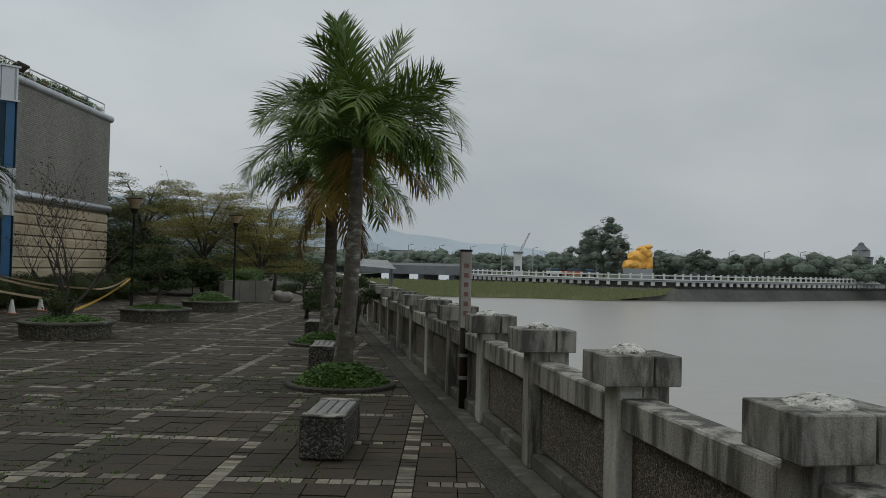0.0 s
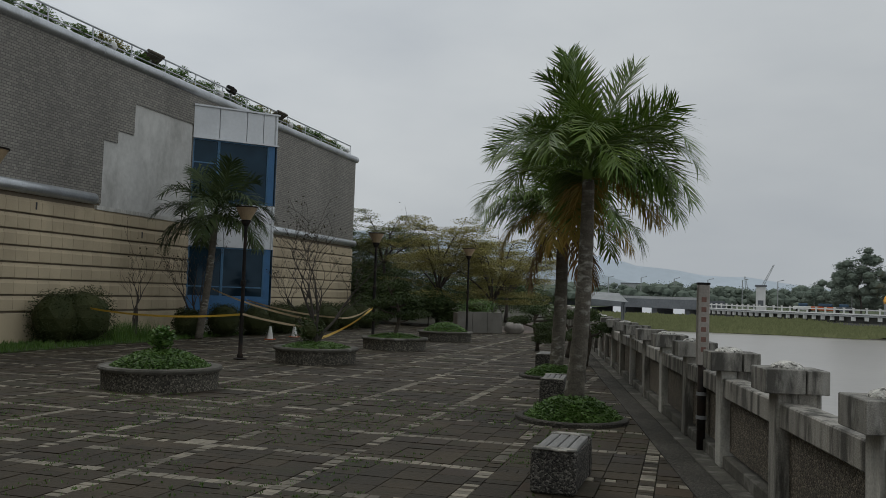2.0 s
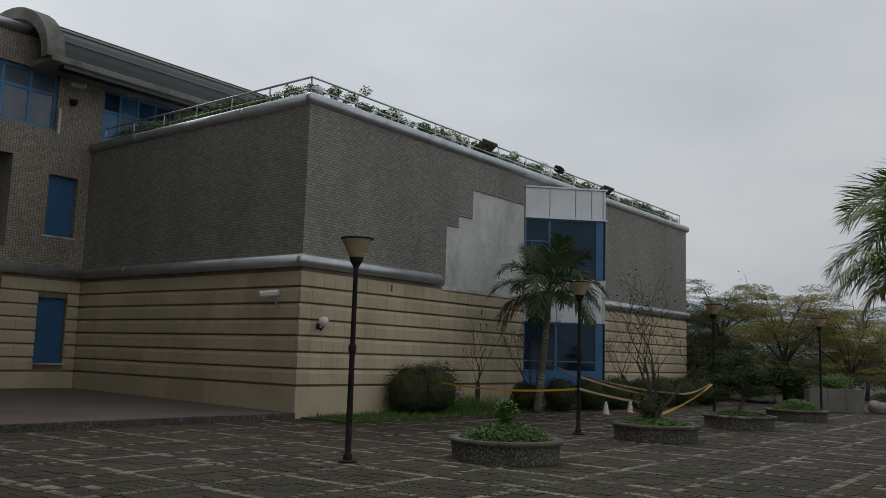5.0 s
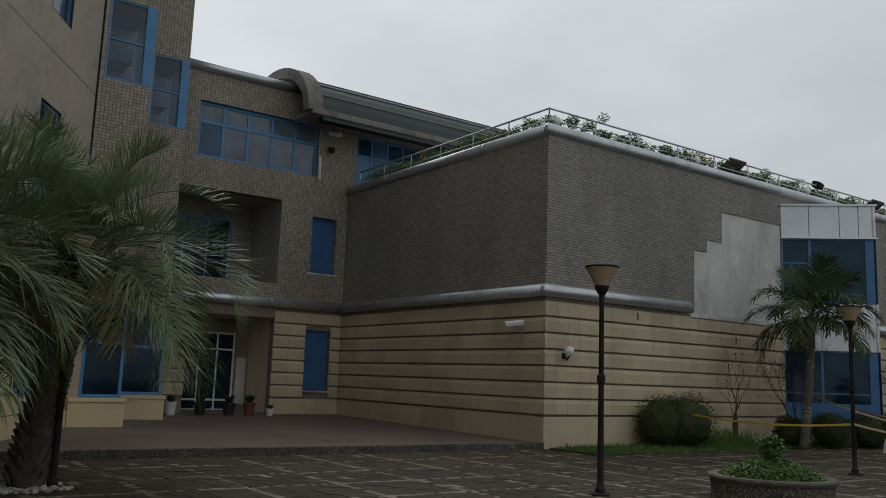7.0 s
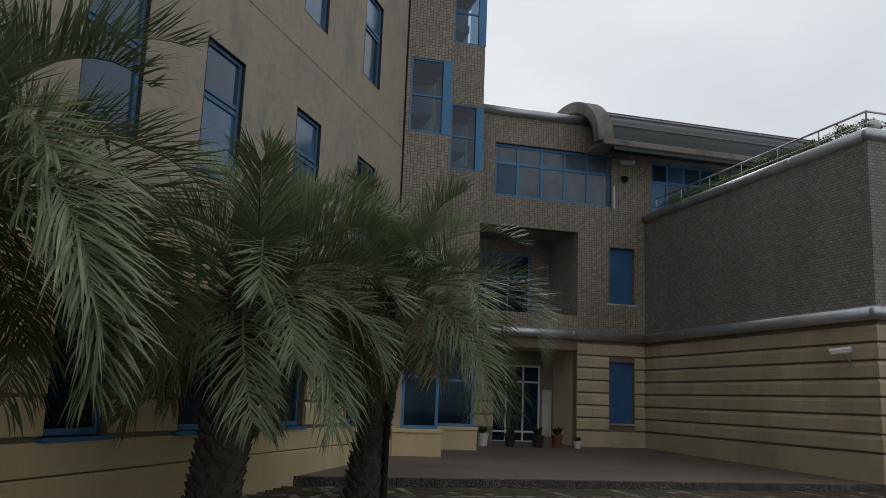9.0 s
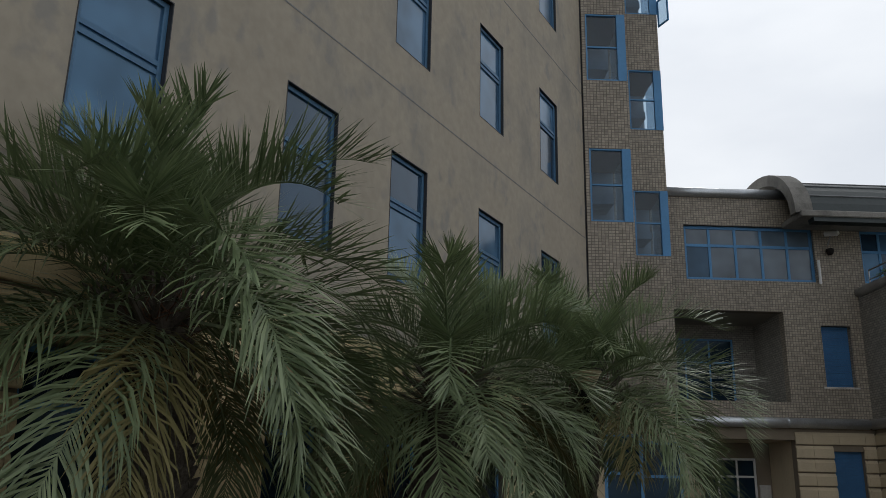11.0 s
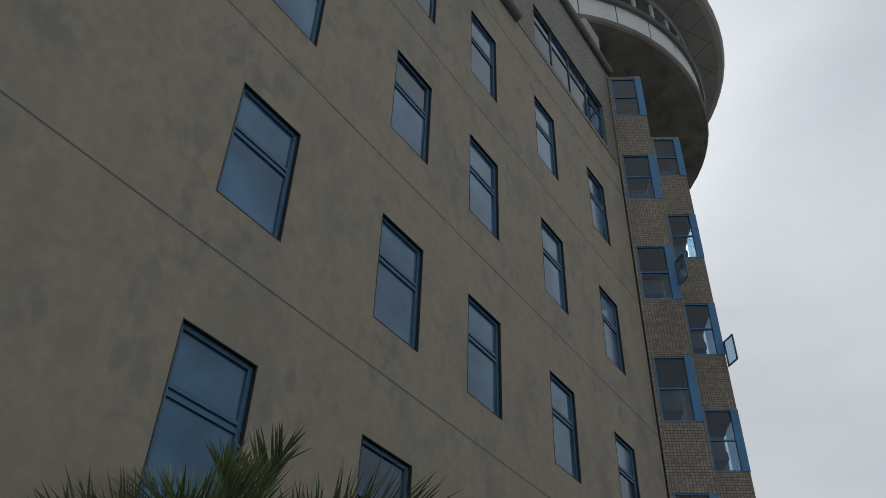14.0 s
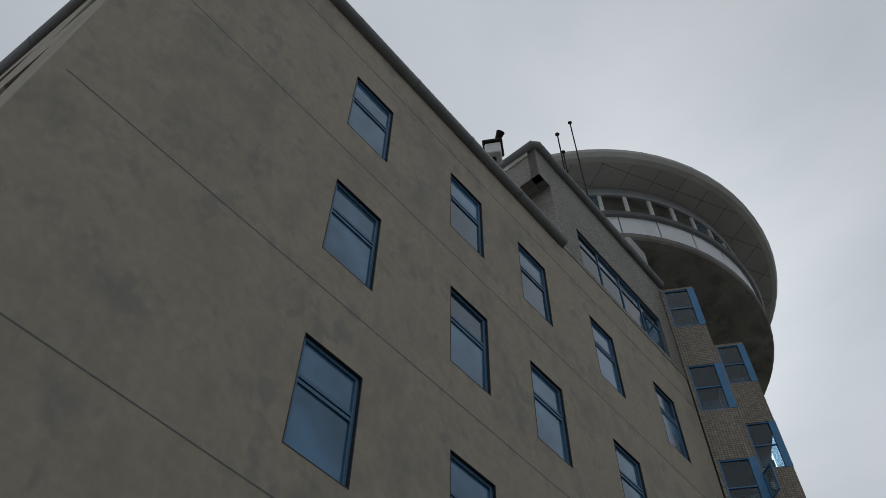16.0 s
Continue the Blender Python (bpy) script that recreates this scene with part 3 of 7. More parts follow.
def branches(rng, base, height, spread, count, r0, levels=2, up=0.6, lean=(0, 0)):
    """A trunk with forking limbs. Returns a bmesh of tapered tubes and the twig ends."""
    bm, ends = bmesh.new(), []

    def grow(p, d, length, r, level):
        pts, rr = [p.copy()], [r]
        steps = 4
        for k in range(steps):
            d = (d + Vector((rng.gauss(0, 0.16), rng.gauss(0, 0.16), rng.gauss(0.02, 0.08)))).normalized()
            p = p + d * length / steps
            pts.append(p.copy())
            rr.append(max(r * (1 - 0.55 * (k + 1) / steps), 0.004))
        tube(pts, rr, 6 if level == 0 else 4, bm, cap=False)
        if level >= levels:
            ends.append(p)
            return
        for k in range(count):
            a = rng.random() * math.tau
            q = pts[rng.choice((2, 3, 4))] if level else pts[rng.choice((2, 3, 4, 4))]
            side = Vector((math.cos(a), math.sin(a), 0)) * spread
            nd = (d * up + side + Vector((0, 0, 0.25))).normalized()
            grow(q, nd, length * rng.uniform(0.5, 0.85), rr[-1] * rng.uniform(0.6, 0.9), level + 1)

    grow(Vector(base), Vector((lean[0], lean[1], 1)).normalized(), height, r0, 0)
    return bm, ends


# ---- ground, river and far bank ----
RAIL = Face((2.02, 0.0), (-0.1685, 0.9857))  # runs along the river side; d > 0 lies towards the plaza
rng = random.Random(4)


def ground_sheet():
    """One sheet: the plaza's bed, dropping behind the quay to the river bed, out to the horizon."""
    verts, faces = [], []
    for s in (-60, 0, 140):
        for d, z in ((420, -0.06), (30, -0.06), (-0.32, -0.06), (-0.34, -6.0), (-900, -6.0)):
            verts.append(RAIL.at(s, d, z))
    for i in range(2):
        for j in range(4):
            a = i * 5 + j
            faces.append((a, a + 5, a + 6, a + 1))
    ob = mesh_part("ground", verts, faces, M_JOINT)
    tagged(ob, "dark paved plaza bed beside the river", "ground", kind="structure")
    far = mesh_part("ground", [(-4000, 148, -0.5), (-4000, 4500, -0.5), (4000, 4500, -0.5), (4000, 330, -0.5), (-20, 262, -0.5), (-26, 142, -0.5)], [(0, 5, 4, 3, 2, 1)], M_GRASS)
    tagged(far, "flat green land beyond the river", "ground", kind="structure")


ground_sheet()
water_m = mat("river_water", (0.30, 0.283, 0.262), 0.30, var=0.08, scale=0.03, fine=0.8, bump=0.08, dist=0.25, spec=0.5)
water = mesh_part("water", [RAIL.at(-400, -0.33, -4.5), RAIL.at(420, -0.33, -4.5), RAIL.at(420, -900, -4.5), RAIL.at(-400, -900, -4.5)], [(0, 1, 2, 3)], water_m)
tagged(water, "calm grey-brown river water under an overcast sky", "water", kind="structure")


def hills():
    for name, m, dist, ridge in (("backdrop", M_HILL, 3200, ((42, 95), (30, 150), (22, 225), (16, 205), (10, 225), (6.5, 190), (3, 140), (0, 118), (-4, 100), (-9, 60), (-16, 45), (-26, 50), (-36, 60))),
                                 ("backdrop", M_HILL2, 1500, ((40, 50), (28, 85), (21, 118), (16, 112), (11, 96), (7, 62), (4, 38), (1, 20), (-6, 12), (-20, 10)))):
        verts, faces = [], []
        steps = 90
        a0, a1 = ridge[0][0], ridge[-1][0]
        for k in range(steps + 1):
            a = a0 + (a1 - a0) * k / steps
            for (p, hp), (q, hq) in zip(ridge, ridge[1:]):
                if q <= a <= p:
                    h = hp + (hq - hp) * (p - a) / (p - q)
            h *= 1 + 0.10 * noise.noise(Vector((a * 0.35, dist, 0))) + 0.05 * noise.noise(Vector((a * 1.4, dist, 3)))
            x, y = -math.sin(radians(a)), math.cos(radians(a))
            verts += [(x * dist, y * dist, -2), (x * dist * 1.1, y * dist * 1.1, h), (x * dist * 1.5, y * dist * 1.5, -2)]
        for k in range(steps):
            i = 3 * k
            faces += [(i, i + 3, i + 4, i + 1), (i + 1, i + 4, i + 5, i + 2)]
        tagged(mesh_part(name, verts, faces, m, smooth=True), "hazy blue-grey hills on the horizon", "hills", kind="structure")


hills()


def polar(az, dist, z=0.0):
    return Vector((-math.sin(radians(az)) * dist, math.cos(radians(az)) * dist, z))


AZ0 = -1.45
BANK = [polar(AZ0, 236), polar(-5, 214), polar(-10, 200), polar(-15, 200), polar(-20, 218), polar(-24.5, 250), polar(-30, 320), polar(-40, 470)]


def far_bank():
    wall = thing("embankment_wall", "dark sloping river embankment below a white balustrade", "embankment")
    verts, faces = [], []
    for p in BANK:
        away = p.normalized()
        for off, z in ((-9, -5.5), (-3.2, -2.1), (-0.3, -1.7), (-0.28, 0.0), (14, 0.1)):
            q = p + away * off
            verts.append((q.x, q.y, z))
    for i in range(len(BANK) - 1):
        for j in range(4):
            a = i * 5 + j
            faces.append((a, a + 1, a + 6, a + 5))
    mesh_part("slope", verts, faces, M_FAR_WALL, wall)
    rail = thing("balustrade", "long white concrete balustrade along the far bank", "balustrade")
    posts = []
    for i, (a, b) in enumerate(zip(BANK, BANK[1:])):
        f = Face(a, b - a)
        ln = (b - a).length
        boxpart("top_rail", f, (0, ln, -0.15, 0.15, 0.95, 1.2), M_FAR_WHITE, rail)
        boxpart("base_rail", f, (0, ln, -0.2, 0.2, 0.02, 0.28), M_FAR_WHITE, rail)
        boxpart("walkway", f, (0, ln, -1.3, -0.3, -0.4, -0.1), M_FAR_GREY, rail, label="grey cantilevered walkway slab")
        n = max(1, round(ln / 2.4))
        for k in range(n):
            posts.append((f, ln * k / n))
    proto = None
    for f, s in posts:
        q = f.at(s, 0, 0)
        if proto is None:
            proto = bpy.data.meshes.new("post")
            bm = box(-0.17, 0.17, -0.17, 0.17, 0.02, 1.45)
            box(-0.24, 0.24, -0.24, 0.24, 1.3, 1.5, bm=bm)
            bm.to_mesh(proto)
            bm.free()
            proto.materials.append(M_FAR_WHITE)
            low = bpy.data.meshes.new("bracket")
            bm = box(-0.4, 0.4, -0.35, 0.35, -1.25, -0.42)
            bm.to_mesh(low)
            bm.free()
            low.materials.append(M_FAR_WHITE)
        if len(rail.children) < 560:
            ob = new("post", proto)
            ob.parent = rail
            ob.matrix_basis = Matrix.Translation(q)
            if len(rail.children) < 560:
                br = new("bracket", low)
                br.parent = rail
                br.matrix_basis = Matrix.Translation(f.at(s, -0.75, 0))
    # reed bank in front of the wall
    verts, faces = [], []
    for k in range(9000):
        az = rng.uniform(-15.4, 6)
        t = rng.random()
        edge = min(1.0, max(0.0, (az + 15.5) / 5.0)) ** 0.6
        p = polar(az, 207 - (23 + 0.9 * abs(az + 6)) * (1 - t) * edge, 0)
        p.z = -4.4 + (1 - (1 - t) * edge) * 2.2
        h, w = rng.uniform(0.6, 1.3), rng.uniform(0.3, 0.8)
        side = Vector((p.y, -p.x, 0)).normalized()
        i = len(verts)
        verts += [p - side * w, p + side * w, p + side * w * 0.2 + Vector((0, 0, h))]
        faces.append((i, i + 1, i + 2))
    tagged(mesh_part("reeds", verts, faces, M_REED), "band of yellow-green reeds on the far river bank", "reeds", kind="stuff")
    shelf = [polar(az, d, z) for az, near in ((8, 176), (0, 180), (-7, 184), (-12, 190), (-15.5, 206)) for d, z in ((near, -4.75 + (near - 180) * 0.06), (212, -1.6))]
    ob = mesh_part("riverbank", shelf, [(0, 1, 3, 2), (2, 3, 5, 4), (4, 5, 7, 6), (6, 7, 9, 8)], M_BANK)
    tagged(ob, "low grassy shelf of the far river bank", "riverbank", kind="structure")


far_bank()


def bridge():
    b = thing("road_bridge", "low grey concrete road bridge over the river", "bridge")
    f = Face(polar(14, 300), polar(AZ0 - 0.4, 240) - polar(14, 300))
    ln = (polar(AZ0 - 0.4, 240) - polar(14, 300)).length
    boxpart("deck", f, (0, ln, -6, 6, -0.4, 2.1), M_FAR_DARK, b)
    boxpart("parapet", f, (0, ln, -6.05, -5.6, 2.1, 2.8), M_FAR_GREY, b)
    for k in range(9):
        s = ln * (k + 0.5) / 9
        boxpart("pier", f, (s - 0.9, s + 0.9, -4, 4, -6, -0.4), M_FAR_DARK, b)


bridge()


# ---- quay railing of stone posts and panels ----
def quay_railing():
    rail = thing("quay_railing", "weathered concrete quay railing with wide capped posts and pebble panels", "railing")
    step = 2.04
    s0 = 7.54

    def shared(name, bm, material):
        me = bpy.data.meshes.new(name)
        bm.to_mesh(me)
        bm.free()
        me.materials.append(material)
        return me

    m_post = shared("post", box(-0.12, 0.12, -0.16, 0.0, 0, 1.0, 0.012), M_POST)
    m_pale = shared("post", box(-0.12, 0.12, -0.16, 0.0, 0, 1.0, 0.012), M_POST_PALE)
    m_river = shared("river_post", box(-0.10, 0.10, -0.07, 0.115, 0, 1.0, 0.012), M_POST)
    cap = box(-0.215, 0.215, -0.19, 0.12, 1.0, 1.19, 0.006)
    box(-0.212, 0.212, -0.375, -0.205, 1.0, 1.187, 0.006, bm=cap)
    m_cap = shared("cap", cap, M_CAP)
    m_beam = shared("top_beam", box(0.122, step - 0.122, -0.24, -0.02, 0.72, 0.92, 0.012), M_POST)
    m_panel = shared("pebble_panel", box(0.122, step - 0.122, -0.20, -0.10, 0.17, 0.72), M_PEBBLE)
    m_base = shared("base_beam", box(0.122, step - 0.122, -0.22, -0.03, 0.0, 0.13, 0.012), M_BASE)
    lump = bmesh.new()
    bmesh.ops.create_icosphere(lump, subdivisions=3, radius=1)
    for v in lump.verts:
        k = 1 + 0.08 * noise.noise(v.co * 2.3)
        v.co = Vector((v.co.x * 0.135 * k, v.co.y * 0.135 * k, max(v.co.z, -0.1) * 0.055 * k + 0.008 * noise.noise(v.co * 5)))
    m_lump = shared("mortar_mound", lump, M_LUMP)
    basis = Matrix((( RAIL.u.x, RAIL.n.x, 0, 0), (RAIL.u.y, RAIL.n.y, 0, 0), (0, 0, 1, 0), (0, 0, 0, 1)))
    for k in range(-6, 27):
        q = RAIL.at(s0 + k * step, 0, 0)
        m = Matrix.Translation(q) @ basis
        for name, me in (("post", m_pale if k % 2 else m_post), ("river_post", m_river), ("cap", m_cap), ("top_beam", m_beam), ("pebble_panel", m_panel), ("base_beam", m_base), ("mortar_mound", m_lump)):
            if name == "mortar_mound" and (k > 2 and k % 3):
                continue
            ob = new(name, me)
            ob.parent = rail
            extra = Matrix.Identity(4)
            if name == "river_post":
                extra = Matrix.Translation((0, -0.28, 0))
            if name == "mortar_mound":
                extra = Matrix.Translation((rng.uniform(-0.02, 0.02), -0.10, 1.19)) @ Matrix.Rotation(rng.random() * 6, 4, "Z") @ Matrix.Diagonal((rng.uniform(0.8, 1.15), rng.uniform(0.8, 1.15), rng.uniform(0.6, 1.1), 1))
            ob.matrix_basis = m @ extra
    quay = thing("quay_wall", "concrete quay wall under the river railing", "quay wall", kind="structure")
    boxpart("wall", RAIL, (-60, 130, -0.335, -0.15, -6, 0.0), M_POST, quay)
    boxpart("coping", RAIL, (-60, 130, -0.52, 0.16, -0.25, -0.002), M_BASE, quay)
    gut = thing("gutter_strip", "washed concrete strip between paving and river railing", "gutter", kind="structure")
    boxpart("strip", RAIL, (-10, 90, 0.165, 0.42, -0.3, -0.012), M_GUTTER, gut)
    for k in range(34):
        boxpart("edge_stone", RAIL, (-4 + k * 1.5, -4 + k * 1.5 + 1.49, 0.422, 0.49, -0.2, 0.008), M_GUTTER, gut)


quay_railing()


# ---- paving ----
def paving():
    """Square paving along the building's lines: dark slabs in 1.5 m fields between bands of small pale setts."""
    rng = random.Random(5)
    verts = {"dark": [], "red": [], "light": []}
    faces = {"dark": [], "red": [], "light": []}
    mats = {"dark": M_PAVE, "red": M_PAVE_RED, "light": M_PAVE_LIGHT}
    pave = thing("pavement", "worn dark stone paving with pale bands across the plaza", "pavement", kind="structure")
    made = [0]

    def free(x, y):
        return not ((x < -16.75 and y < 15.6) or (x < -14.95 and y >= 15.2) or 0.5105 * x + 0.8599 * y < -7.1)

    def river(x, y):
        return (x - 2.02) * RAIL.n.x + y * RAIL.n.y - 0.495

    def clip(poly):
        out = []
        for a, b in zip(poly, poly[1:] + poly[:1]):
            da, db = river(*a), river(*b)
            if da >= 0:
                out.append(a)
            if (da >= 0) != (db >= 0):
                t = da / (da - db)
                out.append((a[0] + (b[0] - a[0]) * t, a[1] + (b[1] - a[1]) * t))
        return out

    def piece(kind, x0, x1, y0, y1):
        g = 0.005
        if not free((x0 + x1) / 2, (y0 + y1) / 2):
            return
        poly = clip([(x0 + g, y0 + g), (x1 - g, y0 + g), (x1 - g, y1 - g), (x0 + g, y1 - g)])
        if len(poly) < 3:
            return
        h, tx, ty = rng.uniform(-0.005, 0.003), rng.uniform(-0.007, 0.007), rng.uniform(-0.007, 0.007)
        top = [(x, y, h + (x - x0) * tx + (y - y0) * ty) for x, y in poly]
        low = [(x, y, -0.05) for x, y in poly]
        n = len(poly)
        near = 5.2 < y0 < 8.6 and -2.6 < x0 < 1.2 and made[0] < 290
        vs, fs = ([], []) if near else (verts[kind], faces[kind])
        k = len(vs)
        vs += top + low
        fs.append(tuple(range(k, k + n)))
        fs += [(k + i, k + n + i, k + n + (i + 1) % n, k + (i + 1) % n) for i in range(n)]
        if near:
            made[0] += 1
            mesh_part("paving_stone", vs, fs, mats[kind], pave)

    F, B = 1.5, 0.15
    for i in range(-2, 12):
        for j in range(-11, 26):
            x1, y0 = -0.18 - i * F, 6.66 + j * F
            x0, y1 = x1 - F, y0 + F
            pale_x = 0.46 + 0.6 * max(0.0, noise.noise(Vector((i * 1.7, j * 0.33, 2.0))) + 0.45)
            pale_y = 0.46 + 0.6 * max(0.0, noise.noise(Vector((i * 0.33, j * 1.7, 7.0))) + 0.45)
            # band along y at the field's right edge, band along x at its near edge
            for k in range(15):
                y = y0 + k * 0.10
                kind = "light" if rng.random() < pale_y else "dark"
                piece(kind, x1 - B, x1, y, y + 0.10)
            for k in range(13):
                x = x0 + k * (F - B) / 13
                kind = "light" if rng.random() < pale_x else "dark"
                piece(kind, x, x + (F - B) / 13, y0, y0 + B)
            step = (F - B) / 4
            for a in range(4):
                for c in range(4):
                    xa, ya = x0 + a * step, y0 + B + c * step
                    kind = "dark" if rng.random() < 0.86 else "red"
                    if rng.random() < 0.03:
                        piece("light", xa, xa + step, ya, ya + step / 2)
                        piece(kind, xa, xa + step, ya + step / 2, ya + step)
                    elif rng.random() < 0.55:
                        piece(kind, xa, xa + step, ya, ya + step / 2)
                        piece(kind, xa, xa + step, ya + step / 2, ya + step)
                    else:
                        piece(kind, xa, xa + step, ya, ya + step)
    for kind in verts:
        ob = mesh_part("setts", verts[kind], faces[kind], mats[kind], pave)
        ob["kind"] = "stuff"
    # small tufts of moss and grass along the joints
    mv, mf = [], []
    for _ in range(5200):
        i, j = rng.randint(0, 52), rng.randint(0, 60)
        x, y = -0.18 - 1.5 + 0.15 + (3 - i) * 0.3375 / 2, 6.66 + (j - 16) * 0.3375 / 2
        if rng.random() < 0.5:
            x += rng.uniform(-0.17, 0.17)
        else:
            y += rng.uniform(-0.17, 0.17)
        if river(x, y) < 0.05 or noise.noise(Vector((x * 0.7, y * 0.7, 1.0))) < -0.1:
            continue
        for _ in range(3):
            a, h = rng.random() * math.tau, rng.uniform(0.008, 0.03)
            px, py = x + rng.gauss(0, 0.012), y + rng.gauss(0, 0.012)
            k = len(mv)
            mv += [(px - 0.008 * math.cos(a), py - 0.008 * math.sin(a), -0.002), (px + 0.008 * math.cos(a), py + 0.008 * math.sin(a), -0.002), (px + rng.gauss(0, 0.012), py + rng.gauss(0, 0.012), h)]
            mf.append((k, k + 1, k + 2))
    tagged(mesh_part("joint_moss", mv, mf, M_LEAF_COVER), "tiny tufts of moss and grass in paving joints", "moss", kind="stuff")


# ---- the low wing ----
EAST = Face((-16.94, 15.45), (0, 1)).flip()     # faces the plaza
INNER = Face((-16.94, 15.45), (-1, 0))   # faces the terrace
INNER.n = Vector((0, -1))
LINK = Face((-28.1, 0.0), (0, 1)).flip()
ROOF_Z = 8.62


def stone_courses(f, s0, s1, parent, z0=0.865, courses=7, pitch=0.437, length=0.88, holes=(), d=0.0, material=None):
    """Rows of smooth stones over a recessed ground, each row proud of a dark shadow joint."""
    h = pitch - 0.045
    proto = {}
    for r in range(courses):
        z = z0 + r * pitch
        s = s0
        while s < s1 - 0.02:
            a, b = max(s, s0), min(s + length, s1)
            s += length
            pieces = [(a, b)]
            for q0, q1, qz0, qz1 in holes:
                if qz0 < z + h - 0.05 and qz1 > z + 0.05:
                    nxt = []
                    for x, y in pieces:
                        if y <= q0 or x >= q1:
                            nxt.append((x, y))
                        else:
                            if x < q0:
                                nxt.append((x, q0))
                            if y > q1:
                                nxt.append((q1, y))
                    pieces = nxt
            for x, y in pieces:
                w = round(y - x - 0.008, 3)
                if w < 0.03:
                    continue
                if w not in proto:
                    me = bpy.data.meshes.new("stone")
                    bm = bmesh.new()
                    c = [[bm.verts.new((q, dd, zz)) for q in (0.0, w)] for dd, zz in ((0.0, 0.0), (0.06, 0.0), (0.068, 0.012), (0.068, h - 0.10), (0.018, h), (0.0, h))]
                    for r0, r1 in zip(c, c[1:] + c[:1]):
                        bm.faces.new((r0[0], r0[1], r1[1], r1[0]))
                    bm.faces.new([r0[0] for r0 in c])
                    bm.faces.new([r0[1] for r0 in c][::-1])
                    bmesh.ops.recalc_face_normals(bm, faces=bm.faces)
                    bm.to_mesh(me)
                    bm.free()
                    me.materials.append(material or M_CREAM)
                    proto[w] = me
                ob = new("stone", proto[w])
                ob.parent = parent
                p = f.at(x + 0.004, d + 0.002, z)
                # stones whose face's frame is mirrored are laid from their other end
                left = f.u.x * f.n.y - f.u.y * f.n.x < 0
                if left:
                    p = f.at(x + 0.004 + w, d + 0.002, z)
                    basis = Matrix(((-f.u.x, f.n.x, 0, 0), (-f.u.y, f.n.y, 0, 0), (0, 0, 1, 0), (0, 0, 0, 1)))
                else:
                    basis = Matrix(((f.u.x, f.n.x, 0, 0), (f.u.y, f.n.y, 0, 0), (0, 0, 1, 0), (0, 0, 0, 1)))
                ob.matrix_basis = Matrix.Translation(p) @ basis


def pipe_run(points, r, parent, name="pipe", material=None, joints=3.0):
    part(name, tube(points, r, 14), material or M_PIPE, parent, smooth=True)
    for a, b in zip(points, points[1:]):
        a, b = Vector(a), Vector(b)
        n = int((b - a).length // joints)
        for k in range(1, n + 1):
            c = a + (b - a) * k / (n + 1)
            t = (b - a).normalized() * 0.03
            part("pipe_joint", tube([c - t, c + t], r * 1.035, 14), M_PIPE_DARK if material else M_PIPE, parent)


def low_wing():
    w = thing("gallery_wing", "two-storey wing with brown tile above cream stone courses", "building")
    patch = ((6.2, 10.95, 3.55, 6.0), (6.85, 10.95, 6.0, 6.4), (7.63, 10.95, 6.4, 7.42))
    holes = [(10.98, 13.2, 0.4, 8.1)]
    part("wall", wall_bm(EAST, -0.06, 26.4, 4.05, ROOF_Z, -0.3, 0.06, holes + list(patch)), M_TILE, w, "brown glazed tile wall with a fallen patch")
    for a in patch:
        boxpart("bare_concrete", EAST, (a[0], a[1], -0.3, 0.022, a[2], a[3]), M_PATCH, w, label="grey bare concrete where tiles fell off")
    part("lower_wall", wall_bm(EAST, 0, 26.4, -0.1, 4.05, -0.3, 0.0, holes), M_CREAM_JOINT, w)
    boxpart("plinth", EAST, (-0.07, 10.9, 0.002, 0.07, -0.1, 0.80), M_CREAM, w, 0.006)
    boxpart("plinth", EAST, (13.3, 26.4, 0.002, 0.07, -0.1, 0.80), M_CREAM, w, 0.006)
    stone_courses(EAST, -0.07, 10.98, w, length=0.43)
    stone_courses(EAST, 13.2, 26.4, w)
    part("wall", wall_bm(INNER, 0.3, 11.16, 4.05, ROOF_Z, -0.3, 0.06), M_TILE, w, "brown glazed tile wall")
    part("lower_wall", wall_bm(INNER, 0.3, 11.16, -0.1, 4.05, -0.3, 0.0), M_CREAM_JOINT, w)
    boxpart("plinth", INNER, (0.002, 11.1, 0.002, 0.07, -0.1, 0.80), M_CREAM, w, 0.006)
    stone_courses(INNER, 0.002, 11.1, w)
    part("back_wall", wall_bm(Face((-40, 41.55), (1, 0)), 0, 23.0, -0.1, ROOF_Z, 0, 0.3), M_TILE, w)
    boxpart("roof_slab", WORLD, (-28.0, -17.0, 15.5, 41.8, ROOF_Z - 0.25, ROOF_Z - 0.05), M_CONC, w)
    r = 0.17
    top = ROOF_Z + 0.02
    for z, y, x, far in ((top, 15.42, -16.9, 41.95), (4.16, 15.36, -16.86, 21.31)):
        name = "roof_pipe" if z == top else "belt_pipe"
        pipe_run([(-28.0, y, z), (x, y, z)], r, w, name)
        pipe_run([(x, y, z), (x, far, z)], r, w, name)
        part("pipe_elbow", lathe([(r * 1.02 * math.sin(math.pi * i / 10), -r * 1.02 * math.cos(math.pi * i / 10)) for i in range(11)], 18, centre=(x, y, z)), M_PIPE, w, smooth=True)
    pipe_run([(-16.86, 30.2, 4.16), (-16.86, 41.95, 4.16)], r, w, "belt_pipe")
    for a, z in ((3.55, 3.60), (8.25, 3.16), (10.1, 3.60)):
        boxpart("weep_slot", EAST, (a, a + 0.06, 0.05, 0.0735, z, z + 0.2), M_NEAR_BLACK, w, label="dark weep slot in the stone")
    boxpart("drip_ledge", EAST, (6.0, 10.9, 0.0, 0.09, 3.86, 3.98), M_CONC, w)


low_wing()


